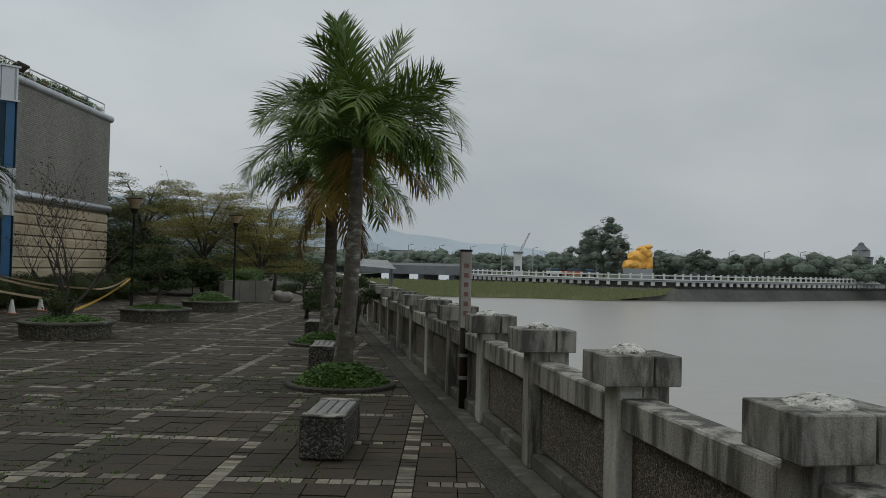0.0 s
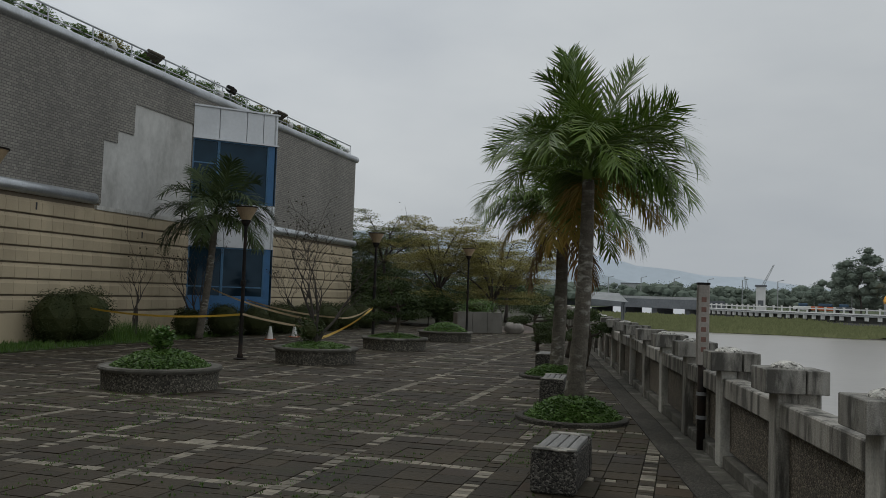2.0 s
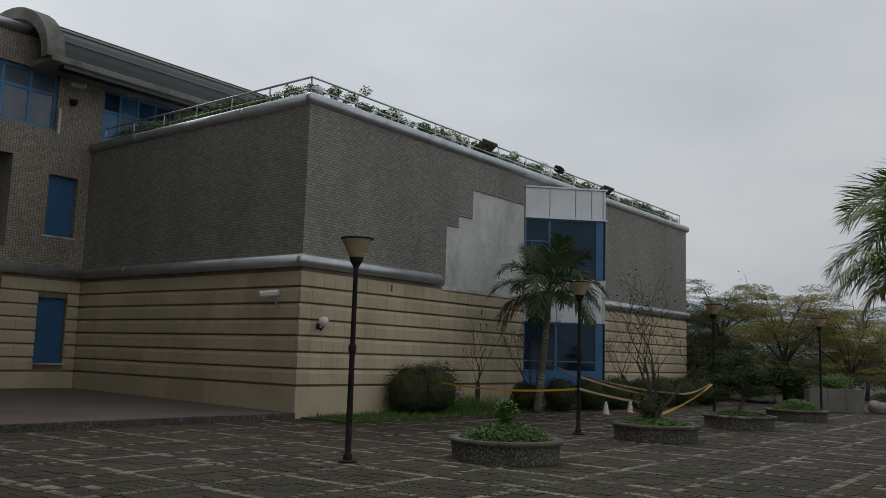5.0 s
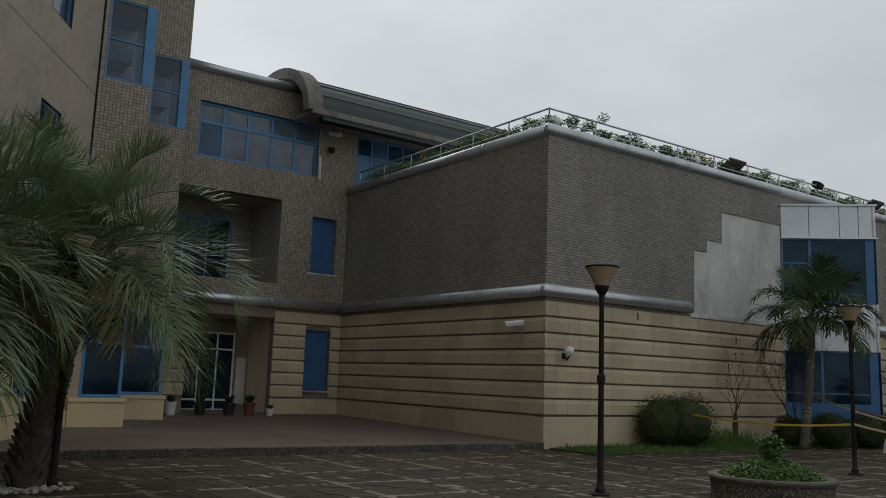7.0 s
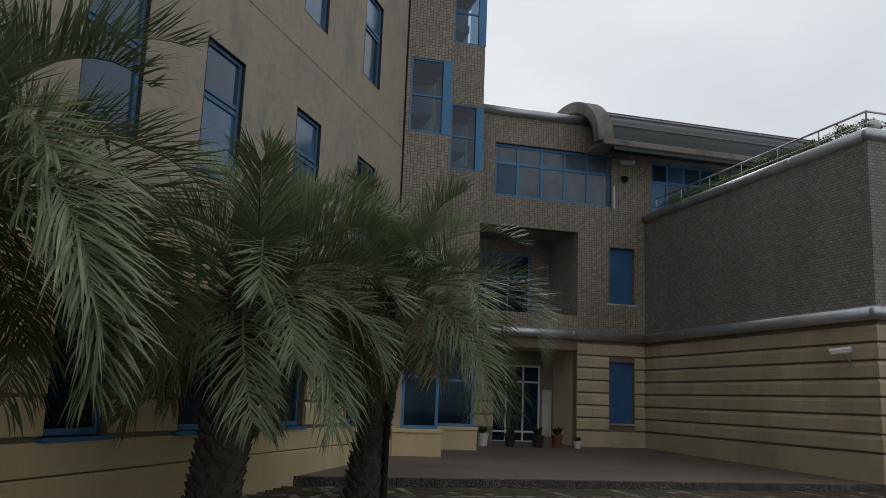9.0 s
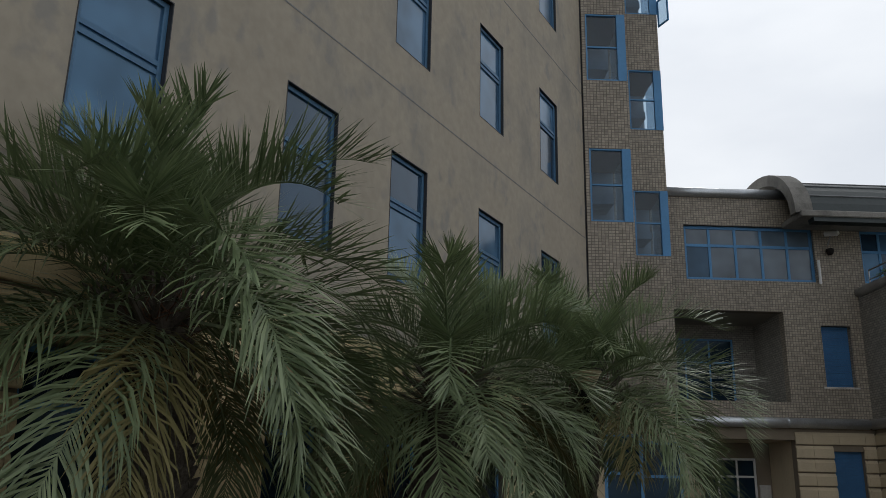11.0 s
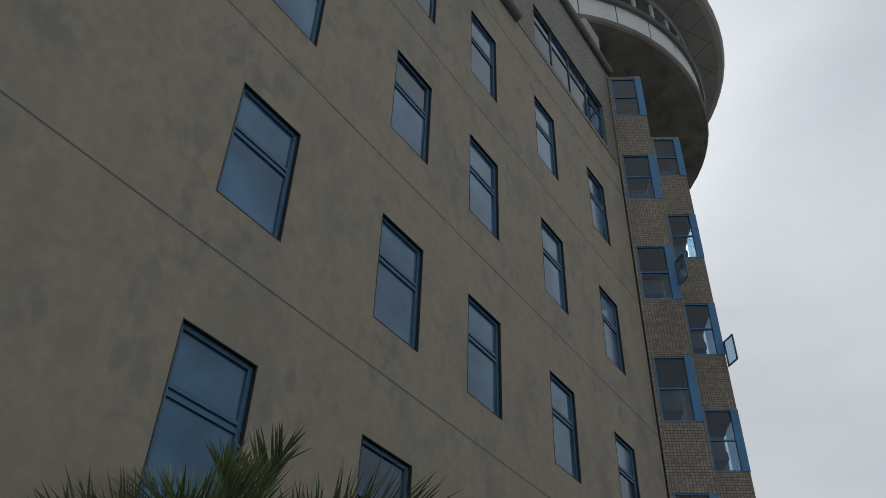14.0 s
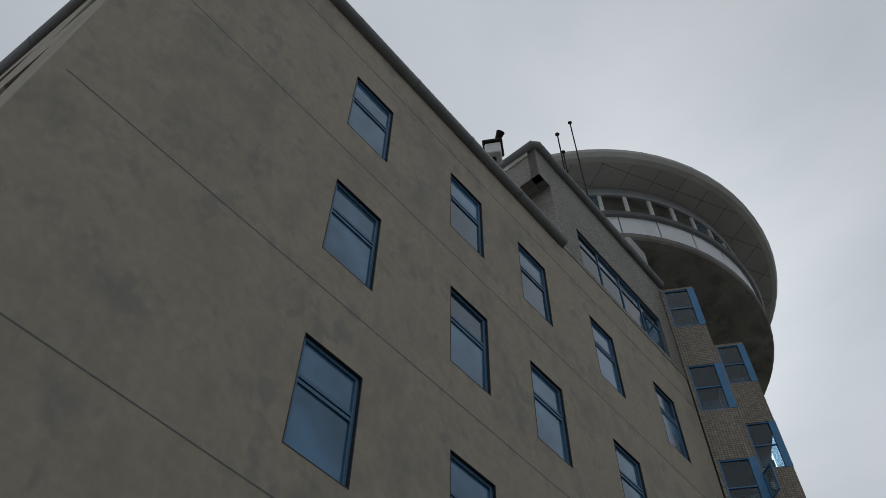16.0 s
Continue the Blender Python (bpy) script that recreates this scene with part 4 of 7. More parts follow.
def glazing(f, s0, s1, z0, z1, d, parent, cols=1, rows=(0.4,), glass=None, frame=None, bar=0.07, depth=0.09, name="window"):
    """A blue-framed window with mullions; rows are transom heights as parts from the top."""
    win = new(name)
    win.parent = parent
    fr = frame or M_BLUE
    for dims in ((s0, s0 + bar, z0, z1), (s1 - bar, s1, z0, z1), (s0 + bar, s1 - bar, z1 - bar, z1), (s0 + bar, s1 - bar, z0, z0 + bar)):
        boxpart("frame", f, (dims[0], dims[1], d - depth / 2, d + depth / 2, dims[2], dims[3]), fr, win, 0.006)
    for k in range(1, cols):
        s = s0 + (s1 - s0) * k / cols
        boxpart("mullion", f, (s - bar * 0.4, s + bar * 0.4, d - depth * 0.45, d + depth * 0.45, z0 + bar, z1 - bar), fr, win)
    for r in rows:
        z = z1 - (z1 - z0) * r
        boxpart("transom", f, (s0 + bar, s1 - bar, d - depth * 0.42, d + depth * 0.42, z - bar * 0.45, z + bar * 0.45), fr, win)
    levels = [z0 + bar] + sorted(z1 - (z1 - z0) * r for r in rows) + [z1 - bar]
    for k in range(cols):
        a, b = s0 + (s1 - s0) * k / cols, s0 + (s1 - s0) * (k + 1) / cols
        for lo, hi in zip(levels, levels[1:]):
            g = glass
            if isinstance(glass, (list, tuple)):
                g = rng.choice(glass)
            boxpart("pane", f, (a + bar * 0.4, b - bar * 0.4, d - 0.012, d + 0.008, lo, hi), g or M_GLASS, win)
    return win


def wing_bay():
    """The three-cornered glazed bay that stands out of the wing's wall."""
    b = thing("corner_bay", "blue-glazed bay with pale metal panels on the gallery wing", "bay window")
    p, q = Vector((-16.90, 26.42)), Vector((-14.72, 28.66))
    f = Face(p, q - p)
    if f.n.dot(Vector((1, -1))) < 0:
        f.flip()
    ln = (q - p).length
    back = Face(q, Vector((-16.9, 28.66)) - q)
    if back.n.y < 0:
        back.flip()
    for z0, z1, col in ((7.02, 8.12, 4), (3.1, 4.72, 3)):
        edges = [0, 0.30, 0.62, 0.82, 1.0] if col == 4 else [0, 0.4, 0.72, 1.0]
        for a, c in zip(edges, edges[1:]):
            boxpart("panel", f, (ln * a + 0.008, ln * c - 0.008, -0.12, 0.03, z0, z1), M_PANEL, b, 0.01)
        boxpart("side_panel", back, (0, 2.1, -0.12, 0.0, z0, z1), M_PANEL, b)
    boxpart("ledge", f, (0, ln + 0.05, -0.1, 0.09, 8.12, 8.18), M_PANEL, b)
    boxpart("ledge", f, (0, ln + 0.05, -0.1, 0.09, 6.96, 7.02), M_PANEL, b)
    # corner strip and spandrel: opaque blue panels standing in for tinted glass
    boxpart("corner_frame", f, (ln - 0.32, ln, -0.1, 0.0, 4.72, 6.96), M_BLUE_PANEL, b)
    boxpart("corner_frame", f, (ln - 0.32, ln, -0.1, 0.0, 0.5, 3.1), M_BLUE_PANEL, b)
    glazing(f, 0.02, 0.95, 4.72, 6.96, -0.05, b, 1, (0.38,), M_GLASS_DARK, M_BLUE_SHADED, 0.05)
    glazing(f, 0.95, ln - 0.32, 4.72, 6.96, -0.05, b, 1, (), M_GLASS_DARK, M_BLUE_SHADED, 0.05)
    glazing(f, 0.02, 1.25, 0.5, 3.1, -0.05, b, 1, (0.55,), M_GLASS_DARK, M_BLUE_SHADED, 0.05)
    glazing(f, 1.25, ln - 0.32, 0.5, 3.1, -0.05, b, 1, (0.55,), M_GLASS_DARK, M_BLUE_SHADED, 0.05)
    boxpart("spandrel", f, (0.05, ln - 0.32, -0.03, 0.004, 0.5, 1.35), M_BLUE_PANEL, b, label="opaque blue panel in place of a lighter blue glass spandrel")
    for z in (0.5, 4.70, 8.0):
        bm = bmesh.new()
        v = [bm.verts.new((x, y, zz)) for zz in (z - 0.08, z) for x, y in ((-16.9, 26.5), (-14.85, 28.6), (-16.9, 28.6))]
        bm.faces.new(v[:3][::-1])
        bm.faces.new(v[3:])
        for i in range(3):
            j = (i + 1) % 3
            bm.faces.new((v[i], v[j], v[3 + j], v[3 + i]))
        part("floor_slab", bm, M_CONC, b)
    boxpart("side_glass", back, (0, 2.1, -0.06, -0.02, 0.5, 7.0), M_GLASS_DARK, b)
    boxpart("base", f, (0, ln, -0.14, 0.02, -0.1, 0.5), M_CONC, b)


wing_bay()


# ---- the link block between wing and tower ----
def link_block():
    k = thing("link_block", "brown tiled entrance block with recessed loggia and blue windows", "building")
    holes = [(9.42, 14.02, 8.98, 10.95), (6.5, 12.69, 4.85, 7.9), (13.95, 14.97, 5.38, 7.46)]
    part("wall", wall_bm(LINK, 6.5, 15.45, 4.05, 12.05, -0.3, 0.06, holes), M_TILE_SQ, k, "brown square-tiled facade")
    low_holes = [(9.6, 12.7, 0.1, 3.62), (13.95, 14.97, 1.1, 3.28)]
    part("lower_wall", wall_bm(LINK, 6.5, 15.45, -0.1, 4.05, -0.3, 0.0, low_holes), M_CREAM_JOINT, k)
    stone_courses(LINK, 8.0, 15.38, k, holes=low_holes)
    boxpart("plinth", LINK, (12.7, 15.38, 0.002, 0.07, 0.0, 0.80), M_CREAM, k, 0.006)
    part("upper_wall", wall_bm(LINK, 15.45, 41.5, 8.4, 11.6, -0.3, 0.05, [(14.7 + i * 3.4 + 1, 14.7 + i * 3.4 + 3.9, 9.0, 10.95) for i in range(0, 7)]), M_TILE_SQ, k)
    glazing(LINK, 9.42, 14.02, 8.98, 10.95, -0.12, k, 5, (0.36,), [M_GLASS_GREY, M_GLASS_GREY, M_GLASS], bar=0.11)
    for i in range(0, 7):
        glazing(LINK, 15.7 + i * 3.4, 18.6 + i * 3.4, 9.0, 10.95, -0.12, k, 4, (0.4,), [M_GLASS, M_GLASS_PALE], bar=0.11)
    # one black slab for the dark inside; no room is modelled
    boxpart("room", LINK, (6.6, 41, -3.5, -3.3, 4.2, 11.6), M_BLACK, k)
    # loggia
    boxpart("loggia_floor", LINK, (6.5, 12.69, -2.9, -0.3, 4.6, 4.85), M_TILE, k)
    boxpart("loggia_ceiling", LINK, (6.5, 12.69, -2.9, -0.3, 7.9, 8.1), M_TILE, k)
    boxpart("loggia_side", LINK, (12.69, 12.9, -2.9, -0.3, 4.6, 8.1), M_TILE, k)
    part("loggia_back", wall_bm(LINK, 6.5, 12.69, 4.85, 7.9, -2.9, -2.6, [(9.2, 11.9, 4.9, 7.4)]), M_TILE, k)
    glazing(LINK, 9.2, 11.9, 4.9, 7.4, -2.7, k, 3, (0.35,), M_GLASS_DARK)
    # entrance recess
    boxpart("entrance_side", LINK, (12.7, 12.9, -2.3, -0.3, 0.0, 3.7), M_CREAM, k)
    boxpart("entrance_ceiling", LINK, (9.3, 12.8, -2.3, -0.3, 3.62, 3.8), M_CREAM, k)
    part("entrance_back", wall_bm(LINK, 6.5, 12.7, 0.1, 3.7, -2.4, -2.1, [(9.5, 12.2, 0.25, 3.1)]), M_CREAM_JOINT, k)
    glazing(LINK, 9.5, 12.2, 0.25, 3.1, -2.2, k, 4, (0.22, 0.86), M_GLASS_DARK, M_WHITE, 0.075, name="glass_door")
    boxpart("notice_board", LINK, (12.25, 12.62, -2.1, -2.02, 0.5, 2.2), M_CONC, k)
    for z0, z1 in ((5.38, 7.46), (1.1, 3.28)):
        sh = new("shutter")
        sh.parent = k
        boxpart("shutter_frame", LINK, (13.95, 14.97, -0.2, -0.16, z0, z1), M_BLUE_PANEL, sh)
        n = 26
        for i in range(n):
            z = z0 + (z1 - z0) * i / n
            boxpart("slat", LINK, (13.98, 14.94, -0.16, -0.13, z + 0.008, z + (z1 - z0) / n - 0.008), M_BLUE_PANEL, sh)
        boxpart("sill", LINK, (13.85, 15.07, -0.1, 0.09, z0 - 0.06, z0 - 0.005), M_CONC, sh)
    pipe_run([(-28.0, 7.0, 4.16), (-28.0, 15.2, 4.16)], 0.17, k, "belt_pipe")
    pipe_run([(-28.02, 8.4, 12.15), (-28.02, 13.2, 12.15)], 0.17, k, "roof_pipe")
    part("downpipe", tube([(-27.99, 8.72, 12.0), (-27.99, 8.72, 8.2)], 0.045, 8), M_WHITE, k)
    part("standpipe", tube([(-27.93, 14.06, 8.9), (-27.93, 14.06, 9.75)], 0.05, 8), M_WHITE, k)
    # vaulted roof behind, with a deep eave
    ridge = [(math.cos(math.pi * i / 20), math.sin(math.pi * i / 20)) for i in range(21)]
    outer = [(-29.8 + 3.3 * c, 11.0 + 2.25 * s) for c, s in ridge]
    inner = [(-29.8 + 2.9 * c, 11.0 + 1.85 * s) for c, s in ridge]
    for name, y0, y1, m in (("vault_rim", 12.75, 13.35, M_EAVE), ("vault_roof", 13.35, 45.0, M_ROOF)):
        bm = bmesh.new()
        g = 0.0 if name == "vault_rim" else 0.3
        rows = [[bm.verts.new((x, y, z - g)) for x, z in ring] for y, ring in ((y0, outer), (y1, outer), (y1, inner), (y0, inner))]
        for a in range(4):
            r0, r1 = rows[a], rows[(a + 1) % 4]
            for i in range(20):
                bm.faces.new((r0[i], r0[i + 1], r1[i + 1], r1[i]))
        bmesh.ops.recalc_face_normals(bm, faces=bm.faces)
        part(name, bm, m, k)
    for i in range(1, 10, 2):
        c, s = math.cos(math.pi * i / 20), math.sin(math.pi * i / 20)
        part("roof_seam", tube([(-29.8 + 3.31 * c, 13.36, 10.71 + 2.26 * s), (-29.8 + 3.31 * c, 45, 10.71 + 2.26 * s)], 0.03, 5), M_PIPE_DARK, k)
    boxpart("eave", WORLD, (-28.0, -26.45, 12.9, 45.0, 10.86, 11.08), M_EAVE, k, 0.03)
    # black plate paints the dark under the vault
    boxpart("vault_end", WORLD, (-31.4, -28.3, 14.6, 14.9, 11.0, 11.95), M_BLACK, k)
    boxpart("roof_slab", WORLD, (-40, -28.1, 6.5, 45, 11.6, 11.95), M_CONC, k)


link_block()

# terrace in front of the entrance: a low ramped slab
terr = thing("terrace", "low terracotta-brown terrace with a pebble kerb before the entrance", "terrace", kind="structure")
bm = bmesh.new()
tv = [bm.verts.new(p) for p in ((-17.35, 1.5, 0.13), (-16.98, 15.40, 0.13), (-30.8, 15.40, 0.30), (-30.8, 5.5, 0.30), (-23.5, 4.3, 0.24), (-17.35, 1.5, -0.1), (-16.98, 15.40, -0.1), (-30.8, 15.40, -0.1), (-30.8, 5.5, -0.1), (-23.5, 4.3, -0.1))]
bm.faces.new(tv[:5])
for i in range(5):
    j = (i + 1) % 5
    bm.faces.new((tv[i], tv[j], tv[5 + j], tv[5 + i]))
bmesh.ops.recalc_face_normals(bm, faces=bm.faces)
part("slab", bm, M_DECK, terr)
kf = Face((-17.35, 1.5), (0.37, 13.9))
for i in range(18):
    boxpart("kerb_stone", kf, (i * 0.772, i * 0.772 + 0.765, -0.16, 0.0, -0.1, 0.135 + rng.uniform(-0.004, 0.006)), M_TERRAZZO, terr, 0.01)


# ---- the tower ----
U = Vector((-0.8599, 0.5105))
N = Vector((0.5105, 0.8599))
TOWER = Face(N * -7.35, U)
if TOWER.n.dot(N) < 0:
    TOWER.flip()
COLS = ((5.17, 6.46), (8.66, 9.93), (11.50, 12.76), (14.92, 16.14), (18.35, 19.57))
ROWS = ((7.39, 2.27), (11.71, 2.25), (16.35, 2.40), (21.22, 2.55))
SIDE = Face(TOWER.at(-0.1, 0, 0), (-0.444, -0.896))
if SIDE.n.x < 0:
    SIDE.flip()


def tower_columns(row):
    k = (0.0, 0.004, 0.012, 0.024)[row]
    return [(10.0 + (a - 10.0) * (1 + k), 10.0 + (b - 10.0) * (1 + k)) for a, b in COLS]


def tower():
    t = thing("office_tower", "six-storey beige painted tower with blue-framed windows and stains", "building")
    holes = []
    for r, (top, h) in enumerate(ROWS):
        holes += [(a, b, top - h, top) for a, b in tower_columns(r)]
    part("wall", wall_bm(TOWER, -0.1, 21.75, 4.0, 23.75, -0.35, 0.0, holes), M_PLASTER, t, "stained beige painted wall")
    for z in (8.58, 12.98, 17.62, 22.3):
        boxpart("groove", TOWER, (0.15, 21.7, 0.001, 0.006, z - 0.011, z + 0.011), M_PIPE_DARK, t)
    for r, (top, h) in enumerate(ROWS):
        for a, b in tower_columns(r):
            win = glazing(TOWER, a + 0.015, b - 0.015, top - h + 0.015, top - 0.015, -0.10, t, 1, (0.37, 0.42), [M_GLASS_PALE, M_GLASS_PALE, M_GLASS_PALE, M_GLASS], M_BLUE_SHADED, bar=0.075, depth=0.09)
            # thin near-black strips on all four sides of the opening
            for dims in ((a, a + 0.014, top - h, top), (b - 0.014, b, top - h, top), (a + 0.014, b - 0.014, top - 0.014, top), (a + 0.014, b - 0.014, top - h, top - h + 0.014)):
                boxpart("lining", TOWER, (dims[0], dims[1], -0.30, 0.006, dims[2], dims[3]), M_NEAR_BLACK, win)
    gh = [(a, b, 1.08, 3.05) for a, b in COLS]
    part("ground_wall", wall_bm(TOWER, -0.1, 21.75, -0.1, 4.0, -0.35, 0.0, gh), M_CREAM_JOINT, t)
    stone_courses(TOWER, -0.1, 21.7, t, z0=1.105, courses=6, pitch=0.49, length=2.6, holes=gh, material=M_YELLOW)
    for z0, z1, d in ((-0.1, 0.62, 0.10), (0.64, 1.03, 0.07)):
        boxpart("plinth", TOWER, (-0.1, 21.7, 0.002, d, z0, z1), M_YELLOW, t, 0.01, "ochre painted plinth course")
    for a, b in COLS:
        glazing(TOWER, a + 0.01, b - 0.01, 1.09, 3.04, -0.15, t, 1, (0.3,), M_GLASS_DARK, bar=0.085)
        boxpart("sill", TOWER, (a - 0.05, b + 0.05, -0.1, 0.1, 1.03, 1.08), M_BLUE, t)
    # black slab as painted darkness behind the windows, not a built room
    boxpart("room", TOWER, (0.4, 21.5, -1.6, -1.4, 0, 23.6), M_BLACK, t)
    # other face, seen at a glancing angle
    sh = [(2.0 + 3.5 * i, 3.4 + 3.5 * i, top - h, top) for i in range(4) for top, h in ROWS]
    part("side_wall", wall_bm(SIDE, 0, 16.5, -0.1, 23.75, -0.35, 0.0, sh), M_PLASTER, t, "stained beige painted wall")
    for a, b, z0, z1 in sh:
        glazing(SIDE, a, b, z0, z1, -0.17, t, 1, (0.37, 0.42), M_GLASS_DARK, bar=0.085)
    boxpart("joint_strip", TOWER, (21.68, 21.78, -0.3, 0.012, 0.0, 23.74), M_NEAR_BLACK, t, label="dark joint beside the stair bays")
    boxpart("roof_slab", TOWER, (0.0, 21.6, -14, -0.36, 23.3, 23.7), M_CONC, t)
    r = 0.21
    pipe_run([TOWER.at(14.1, 0.05, 23.85), TOWER.at(-0.1, 0.05, 23.85), SIDE.at(0.1, 0.05, 23.85), SIDE.at(16.5, 0.05, 23.85)], r, t, "roof_coping", M_PIPE_DARK, 2.6)
    # set-back top storey in brown aggregate
    up = [(15.35, 20.75, 24.0, 26.2), (13.35, 14.0, 23.76, 27.3)]
    part("top_wall", wall_bm(TOWER, 13.35, 21.95, 23.76, 29.25, -0.33, 0.02, up), M_TILE, t, "brown tiled top storey")
    glazing(TOWER, 15.35, 20.75, 24.0, 26.2, -0.10, t, 4, (0.32,), [M_GLASS_DARK, M_GLASS_DARK, M_GLASS], M_BLUE_SHADED)
    flank = Face(TOWER.at(13.35, 0, 0), -TOWER.n)
    if flank.n.dot(TOWER.u) > 0:
        flank.flip()
    part("top_flank", wall_bm(flank, 0, 9, 23.7, 29.25, -0.3, 0.0, [(0, 2.4, 23.7, 27.3)]), M_TILE, t)
    boxpart("niche_wall", flank, (0.34, 2.7, -0.9, -0.66, 23.7, 27.3), M_TILE, t)
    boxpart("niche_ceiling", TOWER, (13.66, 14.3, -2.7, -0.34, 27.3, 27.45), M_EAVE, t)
    boxpart("drum_pier", TOWER, (20.2, 21.6, -1.5, 0.0, 29.2, 31.3), M_DRUM, t, 0.12, "pale grey pier that carries the lookout")
    boxpart("top_roof", TOWER, (13.3, 21.9, -9, -0.3, 28.9, 29.2), M_CONC, t)
    pipe_run([flank.at(8.5, 0.05, 29.35), flank.at(0, 0.05, 29.35), TOWER.at(13.4, 0.07, 29.35), TOWER.at(21.9, 0.07, 29.35)], 0.19, t, "roof_coping", M_PIPE_DARK, 2.6)


tower()


def stair_bays():
    """The sawtooth of tiled bays at the tower's end, with windows wrapping their corners."""
    g = thing("stair_bays", "brown tiled sawtooth stair tower with blue corner windows", "building")
    tops1 = [11.3 + 4.36 * i for i in range(5)]
    tops2 = [11.1 + 4.26 * i for i in range(5)]
    for x, y0, y1, tops, hgt in ((-22.4, 4.80, 6.10, tops1, 2.2), (-25.2, 6.0, 8.0, tops2, 2.15)):
        f = Face((x, 0.0), (0, 1)).flip()
        w0 = y0 + 0.12 if x > -24 else 6.92
        z = 4.3
        spans = []
        for top in tops:
            if top > 29.5:
                continue
            spans.append((z, top - hgt))
            z = top
        spans.append((z, z + 0.12))
        for a, b in spans:
            boxpart("tiled_spandrel", WORLD, (x - 2.9, x, y0, y1, a, b), M_TILE_SQ, g, label="brown square-tiled spandrel")
        for top in tops:
            glazing(f, w0, y1 - 0.02, top - hgt, top, -0.06, g, 1, (0.5,), M_CLEAR, bar=0.05)
            boxpart("jamb", WORLD, (x - 0.3, x, y0, w0, top - hgt, top), M_TILE_SQ, g)
            side = Face((0, y1), (1, 0))
            if side.n.y < 0:
                side.flip()
            boxpart("side_pane", side, (x - 1.6, x - 0.12, -0.05, -0.02, top - hgt, top), M_CLEAR, g)
            boxpart("corner_bar", WORLD, (x - 0.10, x + 0.015, y1 - 0.24, y1 + 0.015, top - hgt, top), M_BLUE, g)
            boxpart("stair_wall", WORLD, (x - 2.9, x - 1.9, y0, y1 - 0.05, top - hgt, top), M_INTERIOR, g)
            boxpart("stair_flight", WORLD, (x - 1.9, x - 0.9, y0 + 0.2, y1 - 0.3, top - hgt * 0.62, top - hgt * 0.5), M_INTERIOR, g)
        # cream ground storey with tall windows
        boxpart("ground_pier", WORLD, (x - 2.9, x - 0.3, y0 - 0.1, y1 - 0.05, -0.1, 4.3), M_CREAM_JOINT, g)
        boxpart("base_block", WORLD, (x - 0.4, x + 0.16, y0, y1 + 0.05, -0.1, 0.82), M_YELLOW, g, 0.012, "ochre painted base block")
        boxpart("base_cap", WORLD, (x - 0.4, x + 0.2, y0, y1 + 0.08, 0.82, 0.92), M_YELLOW, g, 0.01)
        glazing(f, y0 + 0.25, y1 - 0.02, 0.92, 3.3, -0.06, g, 1, (0.42,), M_GLASS_DARK, bar=0.09)
        boxpart("head", WORLD, (x - 0.4, x, y0, y1, 3.3, 4.3), M_CREAM, g)
        boxpart("pier", WORLD, (x - 0.3, x, y0, y0 + 0.25, 0.92, 3.3), M_CREAM, g)
    # two casements standing open
    for x, y, z in ((-25.15, 8.02, 16.95), (-22.35, 6.12, 18.3)):
        cf = Face((x, y), (1, 0.38))
        cas = new("open_casement")
        cas.parent = g
        for dims in ((0, 0.05, z, z + 1.0), (0.5, 0.55, z, z + 1.0), (0.05, 0.5, z, z + 0.05), (0.05, 0.5, z + 0.95, z + 1.0)):
            boxpart("sash", cf, (dims[0], dims[1], -0.02, 0.02, dims[2], dims[3]), M_BLUE, cas)
        boxpart("pane", cf, (0.05, 0.5, -0.004, 0.004, z + 0.05, z + 0.95), M_CLEAR, cas)


stair_bays()


